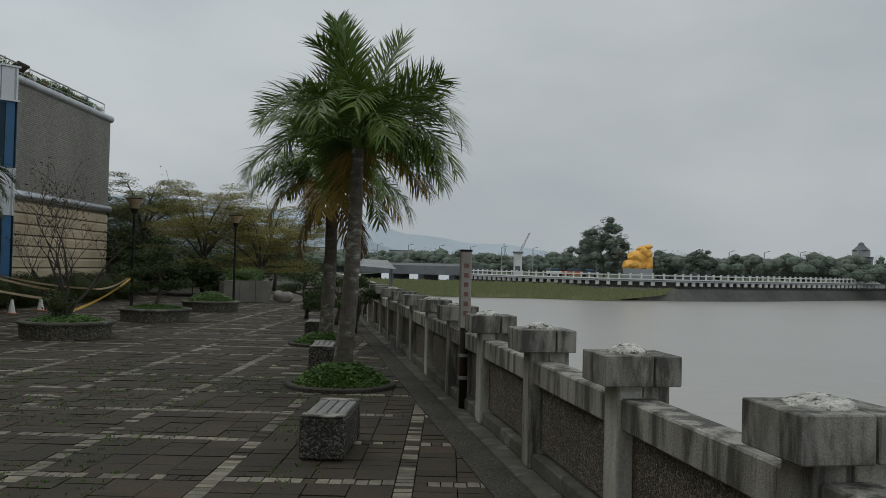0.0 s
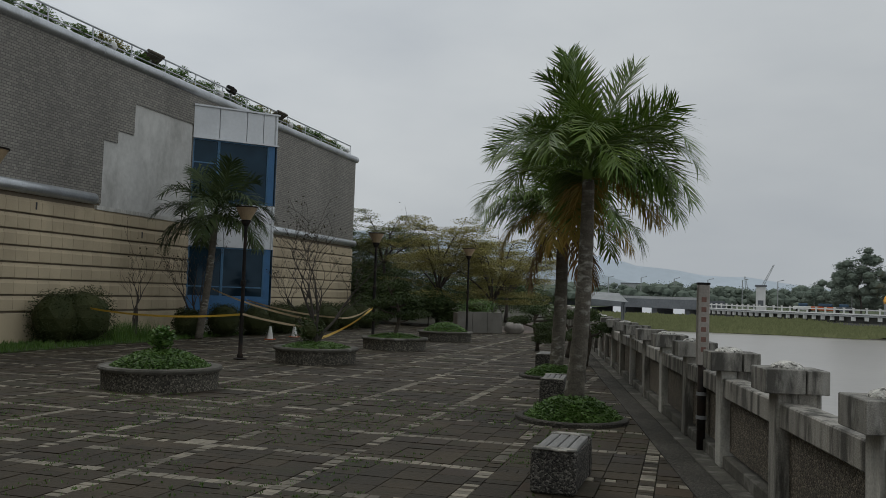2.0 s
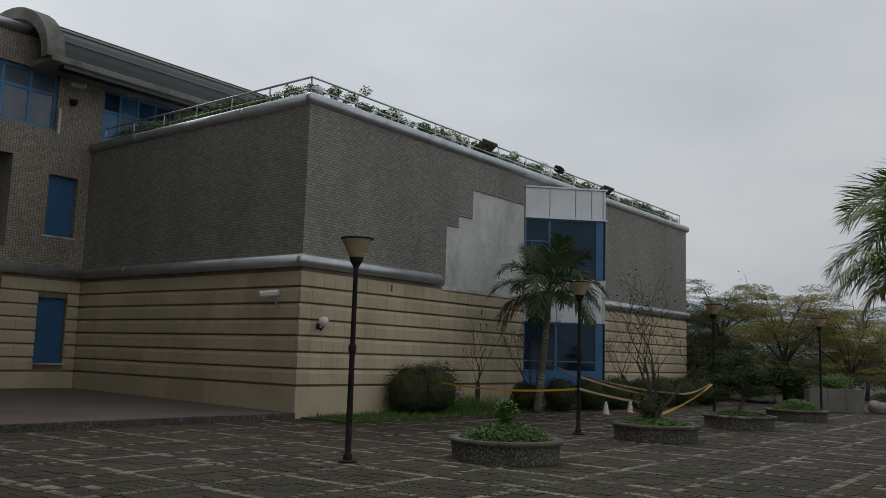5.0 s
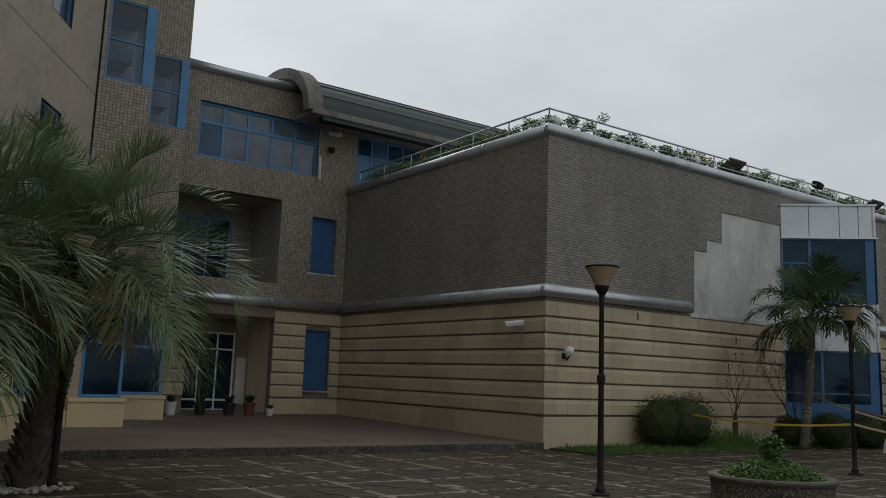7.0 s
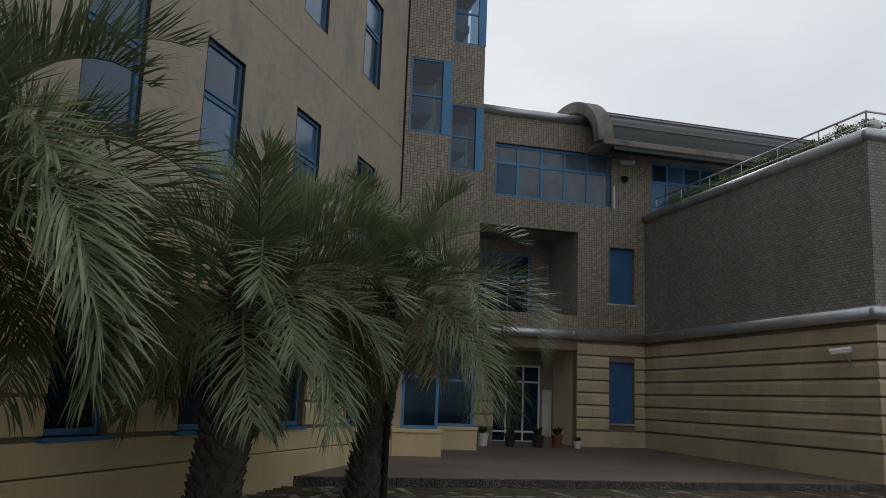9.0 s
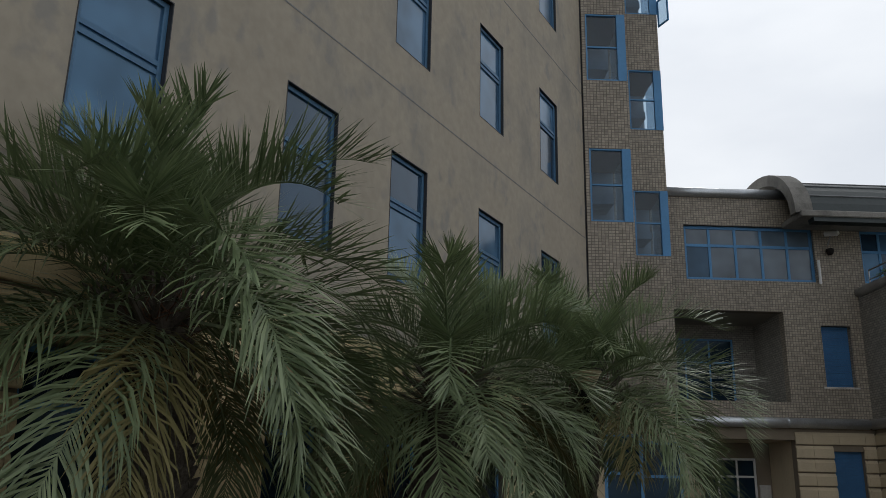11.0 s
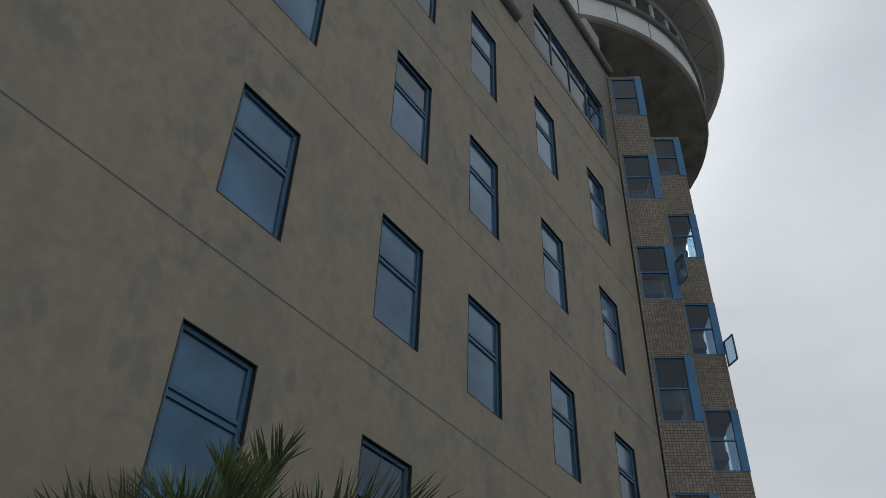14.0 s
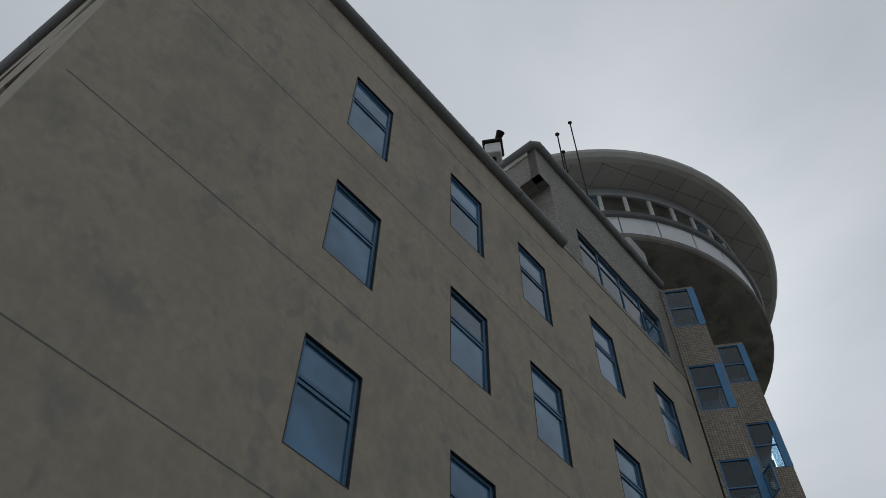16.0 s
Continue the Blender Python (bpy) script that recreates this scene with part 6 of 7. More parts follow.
bare_tree(93, (-15.9, 22.3, 0.0), 2.9, 0.04, 60, "small bare tree before the cream wall", 2, 3, 0.55, 3)
bare_tree(94, (-15.5, 25.0, 0.0), 3.2, 0.05, 260, "thin tree with a few brown leaves by the wall", 3, 3, 0.5, 3)
bare_tree(95, (-13.6, 29.6, 0.0), 3.4, 0.05, 300, "thin nearly bare tree beside the gallery", 3, 3, 0.6, 3)


def cloud_tree(seed, x, y, z0, height, pads, label, r=0.07, material=None):
    """A trained tree: a bent trunk that carries flat pads of foliage."""
    rng = random.Random(seed)
    t = thing("trained_tree", label, "tree")
    pts, rr = [], []
    for i in range(8):
        f = i / 7
        pts.append((x + 0.16 * height * math.sin(f * 4.2 + seed) * f, y + 0.10 * height * math.sin(f * 3.1) * f, z0 + height * 0.86 * f))
        rr.append(r * (1 - 0.65 * f))
    part("trunk", tube(pts, rr, 8), M_BARK_DARK, t, smooth=True)
    blobs = []
    for px, py, pz, pr in pads:
        c = Vector((x + px, y + py, z0 + pz))
        limb = bmesh.new()
        a = Vector(min(pts, key=lambda q: abs(q[2] - (c.z - 0.18))))
        tube([a, a.lerp(c, 0.55) + Vector((0, 0, -0.05)), c], [r * 0.5, r * 0.35, r * 0.15], 5, limb)
        part("limb", limb, M_BARK_DARK, t)
        for _ in range(4):
            blobs.append((c + Vector((rng.uniform(-0.5, 0.5) * pr, rng.uniform(-0.5, 0.5) * pr, rng.uniform(-0.04, 0.08))), (pr * 0.66, pr * 0.66, pr * 0.22)))
    v, f = leaf_cloud(rng, blobs, 1300 * len(pads), 0.06)
    mesh_part("foliage", v, f, material or M_LEAF_DARK, t)


cloud_tree(101, -8.2, 24.0, 0.3, 1.9, ((-0.55, 0, 0.6, 0.5), (0.6, 0.1, 0.75, 0.55), (-0.35, 0.1, 1.05, 0.5), (0.45, 0, 1.2, 0.5), (0.0, 0, 1.6, 0.5), (0.1, 0, 1.95, 0.3), (-0.75, 0.2, 0.95, 0.35)), "dark trained pine in a round planter")
cloud_tree(103, -4.35, 26.6, 0.0, 1.5, ((-0.7, 0, 0.95, 0.5), (0.5, 0, 0.55, 0.55), (-0.2, 0, 1.25, 0.5), (0.55, 0.1, 1.05, 0.5), (0.1, 0, 0.35, 0.6)), "trained garden tree with flat pads by the walkway")
cloud_tree(107, -3.1, 24.2, 0.0, 1.4, ((-0.6, 0, 0.8, 0.45), (0.5, 0, 0.7, 0.5), (0.0, 0, 1.2, 0.5), (0.7, 0.1, 1.1, 0.4)), "trained garden tree beside the river railing")
cloud_tree(109, -5.0, 30.5, 0.0, 1.5, ((-0.6, 0, 0.8, 0.45), (0.5, 0, 0.7, 0.5), (0.0, 0, 1.2, 0.5), (0.7, 0.1, 1.1, 0.4)), "trained garden tree by the walkway")
cloud_tree(113, -2.3, 21.6, 0.0, 1.5, ((-0.3, 0, 0.7, 0.4), (0.45, 0, 0.95, 0.45), (0.1, 0, 1.3, 0.45)), "trained garden tree beside the river railing")


def palm_bed(x, y, r, h, seed):
    b = thing("palm_bed", "round stone-edged bed at a palm's foot", "plant bed")
    part("edge", lathe([(r - 0.1, -0.02), (r + 0.0, -0.02), (r, 0.045), (r - 0.02, 0.06), (r - 0.1, 0.06), (r - 0.12, 0.0)], 40, centre=(x, y, 0)), M_GUTTER, b)
    cover(seed, x + 0.02, y + 0.05, 0.03, r * 0.86, h, 10500, "bright green ground cover round a palm trunk")


palm_bed(-1.43, 12.0, 0.78, 0.27, 120)
palm_bed(-2.6, 18.05, 0.70, 0.22, 121)


# ---- street furniture ----
def bench():
    b = thing("bench", "low bench with washed-pebble ends and grey timber slats", "bench", "benches along the quay")
    for y0, y1 in ((-0.5, -0.36), (0.36, 0.5)):
        part("end_block", box(-0.2, 0.2, y0, y1, 0, 0.37, 0.02), M_TERRAZZO, b)
    for k in range(4):
        part("slat", box(-0.175 + k * 0.092, -0.175 + k * 0.092 + 0.078, -0.36, 0.36, 0.345, 0.385, 0.006), M_SLAT, b)
    part("side_board", box(0.16, 0.195, -0.36, 0.36, 0.02, 0.34, 0.006), M_TERRAZZO, b)
    part("side_board", box(-0.195, -0.16, -0.36, 0.36, 0.02, 0.34, 0.006), M_TERRAZZO, b)
    part("top_edge", box(-0.19, 0.19, -0.505, -0.365, 0.37, 0.39, 0.008), M_POST, b)
    part("top_edge", box(-0.19, 0.19, 0.365, 0.505, 0.37, 0.39, 0.008), M_POST, b)
    return b


first = bench()
first.matrix_basis = pose(-1.0, 7.93, 0, 0, 0, -2.0)
for x, y in ((-2.0, 14.2), (-3.05, 20.0)):
    copy_thing(first, pose(x, y, 0, 0, 0, 4.0))


def lamp():
    l = thing("street_lamp", "black iron lamp post with a flared frosted shade", "street lamp", "lamps on the plaza")
    part("pole", tube([(0, 0, 0), (0, 0, 0.12), (0, 0, 0.13), (0, 0, 0.7), (0, 0, 0.72), (0, 0, 1.9), (0, 0, 3.0), (0, 0, 3.18)], [0.08, 0.075, 0.054, 0.047, 0.05, 0.042, 0.038, 0.052], 10), M_LAMP, l, smooth=True)
    part("collar", lathe([(0.05, 1.72), (0.065, 1.74), (0.065, 1.84), (0.05, 1.86)], 10), M_LAMP, l)
    part("base_plate", lathe([(0, 0), (0.15, 0), (0.15, 0.025), (0.06, 0.05)], 12), M_LAMP, l)
    part("neck", lathe([(0.05, 3.12), (0.10, 3.2), (0.12, 3.27), (0.05, 3.28)], 14), M_LAMP, l)
    part("shade", lathe([(0.10, 3.26), (0.17, 3.40), (0.255, 3.56), (0.24, 3.57), (0.0, 3.58)], 20), M_SHADE, l, "tan frosted flared shade")
    part("lid", lathe([(0.265, 3.56), (0.275, 3.585), (0.0, 3.62)], 20), M_LAMP, l)
    return l


l0 = lamp()
l0.matrix_basis = pose(-9.63, 9.92, 0)
for x, y in ((-9.91, 17.93), (-9.6, 25.9), (-8.5, 33.9)):
    copy_thing(l0, pose(x, y, 0, 0, 0, 40 * x))
tagged(copy_thing(l0, pose(-13.1, 2.69, 0)), "black iron lamp post beside a leaning palm")


def sign_post():
    s = thing("sign_post", "narrow stone sign with worn red writing on a dark post", "sign")
    m = pose(0.26, 10.38, 0, 0, 0, 9.7)
    s.matrix_basis = m
    part("post", tube([(0, 0, 0), (0, 0, 1.0)], 0.05, 10), M_LAMP, s, smooth=True)
    for z in (0.35, 0.62):
        part("clamp", lathe([(0.05, z), (0.062, z), (0.062, z + 0.04), (0.05, z + 0.04)], 10), M_GREY, s)
    part("board", box(-0.065, 0.065, -0.055, 0.055, 0.97, 1.90, 0.008), M_SIGN, s)
    part("board_top", box(-0.07, 0.07, -0.06, 0.06, 1.90, 1.925, 0.004), M_LAMP, s)
    for k in range(6):
        z = 1.72 - k * 0.115
        part("mark", box(-0.028, 0.028, -0.0575, -0.0555, z - 0.02, z + 0.035), M_SIGN_MARK, s)
        part("mark", box(0.0655, 0.0675, -0.028, 0.028, z - 0.02, z + 0.035), M_SIGN_MARK, s)


sign_post()


def barrier_tape(points, name="caution_tape", material=None, sag=0.12, width=0.05):
    verts, faces = [], []
    for a, b in zip(points, points[1:]):
        a, b = Vector(a), Vector(b)
        n = 14
        start = len(verts)
        for i in range(n + 1):
            f = i / n
            p = a.lerp(b, f) - Vector((0, 0, sag * 4 * f * (1 - f)))
            tw = 0.5 * math.sin(f * 7 + a.x)
            d = Vector((0.5 * tw, 0.3 * tw, 1)).normalized() * width / 2
            th = (b - a).cross(d).normalized() * 0.001
            verts += [p - d - th, p + d - th, p + d + th, p - d + th]
        for i in range(n):
            k = start + 4 * i
            for j in range(4):
                j2 = (j + 1) % 4
                faces.append((k + j, k + j2, k + 4 + j2, k + 4 + j))
    ob = mesh_part(name, verts, faces, material or M_TAPE)
    tagged(ob, "yellow caution tape strung between lamp post and shrubs", "tape")


barrier_tape([(-16.3, 19.9, 1.05), (-9.93, 17.88, 1.05)], sag=0.16)
barrier_tape([(-9.88, 17.9, 1.06), (-8.35, 18.5, 0.78)], material=M_TAPE_OLD, sag=0.03)
barrier_tape([(-8.15, 18.5, 0.55), (-9.62, 25.85, 1.15)], sag=0.10, width=0.06)
barrier_tape([(-14.4, 26.3, 1.25), (-9.9, 24.0, 0.85), (-9.64, 25.85, 1.2)], material=M_TAPE_OLD, sag=0.1)
barrier_tape([(-14.5, 24.2, 1.6), (-8.3, 18.6, 0.95)], material=M_TAPE_OLD, sag=0.1, width=0.05)


def cone(x, y):
    c = thing("traffic_cone", "small faded traffic cone on the paving", "traffic cone")
    part("base", box(x - 0.14, x + 0.14, y - 0.14, y + 0.14, 0, 0.03, 0.01), M_ORANGE, c)
    part("cone", lathe([(0.11, 0.03), (0.035, 0.42), (0.03, 0.43), (0, 0.43)], 14, centre=(x, y, 0)), M_WHITE, c)


cone(-13.0, 27.2)
cone(-12.95, 25.3)


def box_planter():
    p = thing("box_planter", "square grey stone planter with a clipped hedge", "planter")
    f = Face((-9.5, 36.2), (1.85, 0.75))
    if f.n.y < 0:
        f.flip()
    for k in range(3):
        boxpart("panel", f, (k * 0.665, k * 0.665 + 0.655, 0, 0.12, 0, 0.92), M_PLANTER_BOX, p, 0.01)
    boxpart("side", f, (1.88, 2.0, 0.12, 1.6, 0, 0.92), M_PLANTER_BOX, p)
    boxpart("soil", f, (0.0, 1.88, 0.12, 1.6, 0, 0.85), M_BARK_DARK, p)
    mound("hedge_ball", "clipped hedge in a square planter", 131, (-8.9, 37.3, 1.15), (0.95, 0.7, 0.42), 2200, 0.08, M_LEAF_COVER, "shrub")


box_planter()


def wall_fittings():
    def cctv(f, s, z, out):
        c = thing("security_camera", "white bullet security camera on a wall bracket", "camera")
        base, tip = f.at(s, 0.06, z - 0.35), f.at(s, 0.35, z - 0.06)
        part("bracket", tube([base, f.at(s, 0.2, z - 0.2), tip], 0.022, 8), M_GREY, c)
        d = (f.u.to_3d() * out + f.n.to_3d() * 0.6 - Vector((0, 0, 0.12))).normalized()
        part("housing", tube([tip - d * 0.2 + Vector((0, 0, 0.05)), tip + d * 0.25 + Vector((0, 0, 0.05))], 0.07, 10), M_WHITE, c)
        part("hood", tube([tip - d * 0.21 + Vector((0, 0, 0.085)), tip + d * 0.3 + Vector((0, 0, 0.085))], 0.075, 6), M_WHITE, c)

    cctv(INNER, 0.78, 3.25, 0.9)
    cctv(LINK, 14.5, 10.66, 0.4)
    dome = thing("dome_camera", "small black dome camera on the tiled wall", "camera")
    q = LINK.at(14.5, 0.2, 10.08)
    part("arm", tube([LINK.at(14.5, 0.06, 10.16), q + Vector((0, 0, 0.1))], 0.03, 8), M_GREY, dome)
    part("dome", lathe([(0, -0.14), (0.09, -0.11), (0.13, 0.0), (0.13, 0.08), (0.0, 0.12)], 16, centre=q), M_LAMP, dome, smooth=True)
    g = thing("wall_lamp", "white globe lamp on a black wall bracket", "wall lamp")
    p = EAST.at(0.62, 0.28, 2.55)
    part("bracket", tube([EAST.at(0.62, 0.06, 2.42), EAST.at(0.62, 0.2, 2.32), p - Vector((0, 0, 0.13))], 0.025, 8), M_LAMP, g)
    part("back_plate", box(p.x - 0.24, p.x - 0.2, p.y - 0.06, p.y + 0.06, 2.34, 2.5), M_LAMP, g)
    part("globe", lathe([(0, -0.14), (0.08, -0.12), (0.14, 0), (0.11, 0.1), (0, 0.145)], 16, centre=p), M_WHITE, g, smooth=True)


wall_fittings()


def pots():
    for x, y, r, h, m, kind, tall in ((-27.2, 8.95, 0.2, 0.42, M_WHITE, 0, 0.35), (-27.3, 9.95, 0.2, 0.42, M_POT_DARK, 0, 0.4), (-27.2, 10.9, 0.22, 0.4, M_POT_DARK, 1, 0.4), (-27.2, 11.6, 0.2, 0.42, M_POT_CLAY, 1, 0.4), (-27.1, 12.3, 0.14, 0.24, M_WHITE, 0, 0.25)):
        z = 0.255
        p = thing("potted_plant", "leafy plant in a pot on the terrace by the entrance", "potted plant", "pots by the entrance")
        part("pot", lathe([(0, 0), (r * 0.72, 0), (r * 0.95, h * 0.9), (r * 1.05, h * 0.9), (r * 1.05, h), (r * 0.9, h), (r * 0.85, h - 0.04), (0, h - 0.04)], 18, centre=(x, y, z)), m, p)
        rr = random.Random(int(y * 10))
        v, f = [], []
        for k in range(60):
            a, ln = rr.random() * math.tau, tall * rr.uniform(0.6, 1.2)
            d = Vector((math.cos(a) * 0.6, math.sin(a) * 0.6, rr.uniform(0.5, 1.4))).normalized()
            b = Vector((x, y, z + h - 0.05))
            sd = Vector((-d.y, d.x, 0)).normalized() * 0.035
            i = len(v)
            v += [b - sd * 0.3, b + sd * 0.3, b + d * ln * 0.6 + sd, b + d * ln * 0.6 - sd, b + d * ln + Vector((0, 0, -0.05))]
            f += [(i, i + 1, i + 2, i + 3), (i + 3, i + 2, i + 4)]
        mesh_part("leaves", v, f, M_LEAF_DARK, p)


pots()


# ---- the gallery roof: railing, plants, globes and floodlights ----
def roof_railing():
    r = thing("roof_railing", "slim grey steel railing along the gallery roof edge", "railing")
    z0 = ROOF_Z + 0.1
    runs = (((-27.6, 15.62), (-17.12, 15.62)), ((-17.12, 15.62), (-17.12, 41.6)))
    for (ax, ay), (bx, by) in runs:
        for h, rad in ((0.62, 0.03), (0.30, 0.02)):
            part("rail", tube([(ax, ay, z0 + h), (bx, by, z0 + h)], rad, 8), M_PIPE, r, smooth=True)
        ln = math.hypot(bx - ax, by - ay)
        n = round(ln / 1.9)
        for k in range(n + 1):
            x, y = ax + (bx - ax) * k / n, ay + (by - ay) * k / n
            part("post", tube([(x, y, z0 - 0.2), (x, y, z0 + 0.62)], 0.022, 6), M_PIPE, r)
    rr = random.Random(140)
    bed = thing("roof_bed", "raised planting bed along the gallery roof edge", "plant bed")
    boxpart("soil", WORLD, (-17.75, -17.1, 15.7, 41.4, ROOF_Z - 0.05, ROOF_Z + 0.24), M_BARK_DARK, bed)
    boxpart("soil", WORLD, (-27.9, -17.76, 15.7, 16.2, ROOF_Z - 0.05, ROOF_Z + 0.24), M_BARK_DARK, bed)
    k = 0
    spots = [(-17.25 - rr.random() * 0.3, 16.2 + 0.62 * i + rr.uniform(-0.2, 0.2), i) for i in range(40)] + [(-18.2 - 0.7 * i, 15.85 + rr.random() * 0.3, i) for i in range(13)]
    for x, y, i in spots:
        h = rr.choice((0.1, 0.12, 0.2, 0.3, 0.42)) if rr.random() < 0.93 else 0.65
        t = thing("roof_plant", "scrappy shrub in the roof garden behind the railing", "shrub", "roof garden plants")
        bm, ends = branches(rr, (x, y, ROOF_Z + 0.22), 0.12 + h * 0.5, 0.8, 3, 0.014, 1)
        part("stem", bm, M_TWIG, t)
        v, f = leaf_cloud(rr, [(e, (0.20, 0.20, 0.14)) for e in ends], 300, 0.075)
        mesh_part("foliage", v, f, rr.choice((M_LEAF_COVER, M_LEAF_COVER, M_LEAF_TREE)), t)
    v, f = leaf_cloud(rr, [((-17.4, 16.0 + 0.5 * i, ROOF_Z + 0.45), (0.22, 0.35, 0.20)) for i in range(51)] + [((-17.6 - 0.5 * i, 15.85, ROOF_Z + 0.45), (0.35, 0.2, 0.20)) for i in range(20)], 15000, 0.075)
    tagged(mesh_part("roof_greenery", v, f, M_LEAF_COVER), "low scrubby greenery along the gallery roof edge", "greenery", kind="stuff")
    for y in (15.95, 22.2, 28.6, 34.6, 41.3):
        g = thing("globe_lamp", "white globe lamp on the gallery roof edge", "globe lamp", "roof globes")
        part("stem", tube([(-17.2, y, ROOF_Z), (-17.2, y, ROOF_Z + 0.3)], 0.03, 6), M_GREY, g)
        part("globe", lathe([(0, 0.26), (0.1, 0.29), (0.16, 0.4), (0.12, 0.52), (0, 0.56)], 14, centre=(-17.2, y, ROOF_Z)), M_WHITE, g, smooth=True)
    for y in (24.3, 33.6):
        s = thing("floodlight", "flat tilted floodlight panel on the roof edge", "floodlight", "roof floodlights")
        bm = box(-0.3, 0.3, -0.45, 0.45, -0.05, 0.05, 0.02)
        o = part("panel", bm, M_BARK_DARK, s)
        o.matrix_basis = pose(-17.3, y, ROOF_Z + 0.62, 0, -35, 0)
        part("stand", tube([(-17.35, y, ROOF_Z), (-17.3, y, ROOF_Z + 0.58)], 0.035, 6), M_GREY, s)
    s = thing("floodlight", "dark spotlight on a stand at the roof edge", "floodlight")
    o = part("head", box(-0.16, 0.16, -0.28, 0.28, -0.12, 0.12, 0.05), M_LAMP, s)
    o.matrix_basis = pose(-17.2, 29.4, ROOF_Z + 0.78, 0, 20, 15)
    part("stand", tube([(-17.25, 29.4, ROOF_Z), (-17.2, 29.4, ROOF_Z + 0.7)], 0.04, 6), M_GREY, s)


roof_railing()


def tower_roof_things():
    p = TOWER.at(10.7, 0.0, 24.3)
    s = thing("roof_beacon", "small white roof beacon with dark fittings", "beacon")
    part("mast", tube([p - Vector((0, 0, 0.5)), p + Vector((0, 0, 0.5))], 0.08, 8), M_LAMP, s)
    part("lantern", box(p.x - 0.25, p.x + 0.25, p.y - 0.25, p.y + 0.25, p.z + 0.45, p.z + 1.05, 0.03), M_WHITE, s)
    part("hood", box(p.x - 0.32, p.x + 0.32, p.y - 0.32, p.y + 0.32, p.z + 1.05, p.z + 1.2, 0.03), M_LAMP, s)
    part("horn", tube([p + Vector((0.1, 0.1, 1.2)), p + Vector((0.35, 0.3, 1.5))], [0.06, 0.14], 8), M_LAMP, s)
    for sdist, d, h in ((15.9, -0.2, 5.1), (16.2, -0.25, 4.0), (17.5, -0.2, 8.6)):
        q = TOWER.at(sdist, d, 29.1)
        a = thing("antenna", "thin roof antenna with a round tip", "antenna", "roof antennas")
        part("rod", tube([q, q + Vector((0, 0, h))], 0.03, 6), M_LAMP, a)
        part("tip", lathe([(0, h - 0.12), (0.1, h), (0, h + 0.12)], 10, centre=q), M_LAMP, a)


tower_roof_things()


# ---- trees behind the plaza ----
def spreading_tree(seed, x, y, h, r, material, label, leaves=9000, size=0.13, tiers=True, z=0.0):
    rng = random.Random(seed)
    t = thing("tree", label, "tree")
    bm, ends = branches(rng, (x, y, z), h * 0.42, 0.9, 4, 0.10 * h / 6, 2, 0.7)
    part("trunk", bm, M_TWIG, t)
    blobs = []
    for k in range(110 if leaves > 5000 else 40):
        a, d = rng.random() * math.tau, r * math.sqrt(rng.random())
        top = 1 - 0.45 * (d / r) ** 2
        zz = z + h * (rng.uniform(0.36, 1.0) * top)
        w = rng.uniform(0.16, 0.34) * r
        blobs.append(((x + d * math.cos(a), y + d * math.sin(a), zz), (w, w, w * (0.36 if tiers else 0.7))))
    if h > 4 and y > 150:
        core = bmesh.new()
        for c, w in blobs[::2]:
            bmesh.ops.create_icosphere(core, subdivisions=1, radius=1, matrix=Matrix.Translation(c) @ Matrix.Diagonal((w[0] * 0.92, w[1] * 0.92, w[2] * 0.92, 1)))
        part("inner_growth", core, material, t)["kind"] = "stuff"
    v, f = leaf_cloud(rng, blobs, leaves, size, 0.3)
    mesh_part("crown", v, f, material, t)


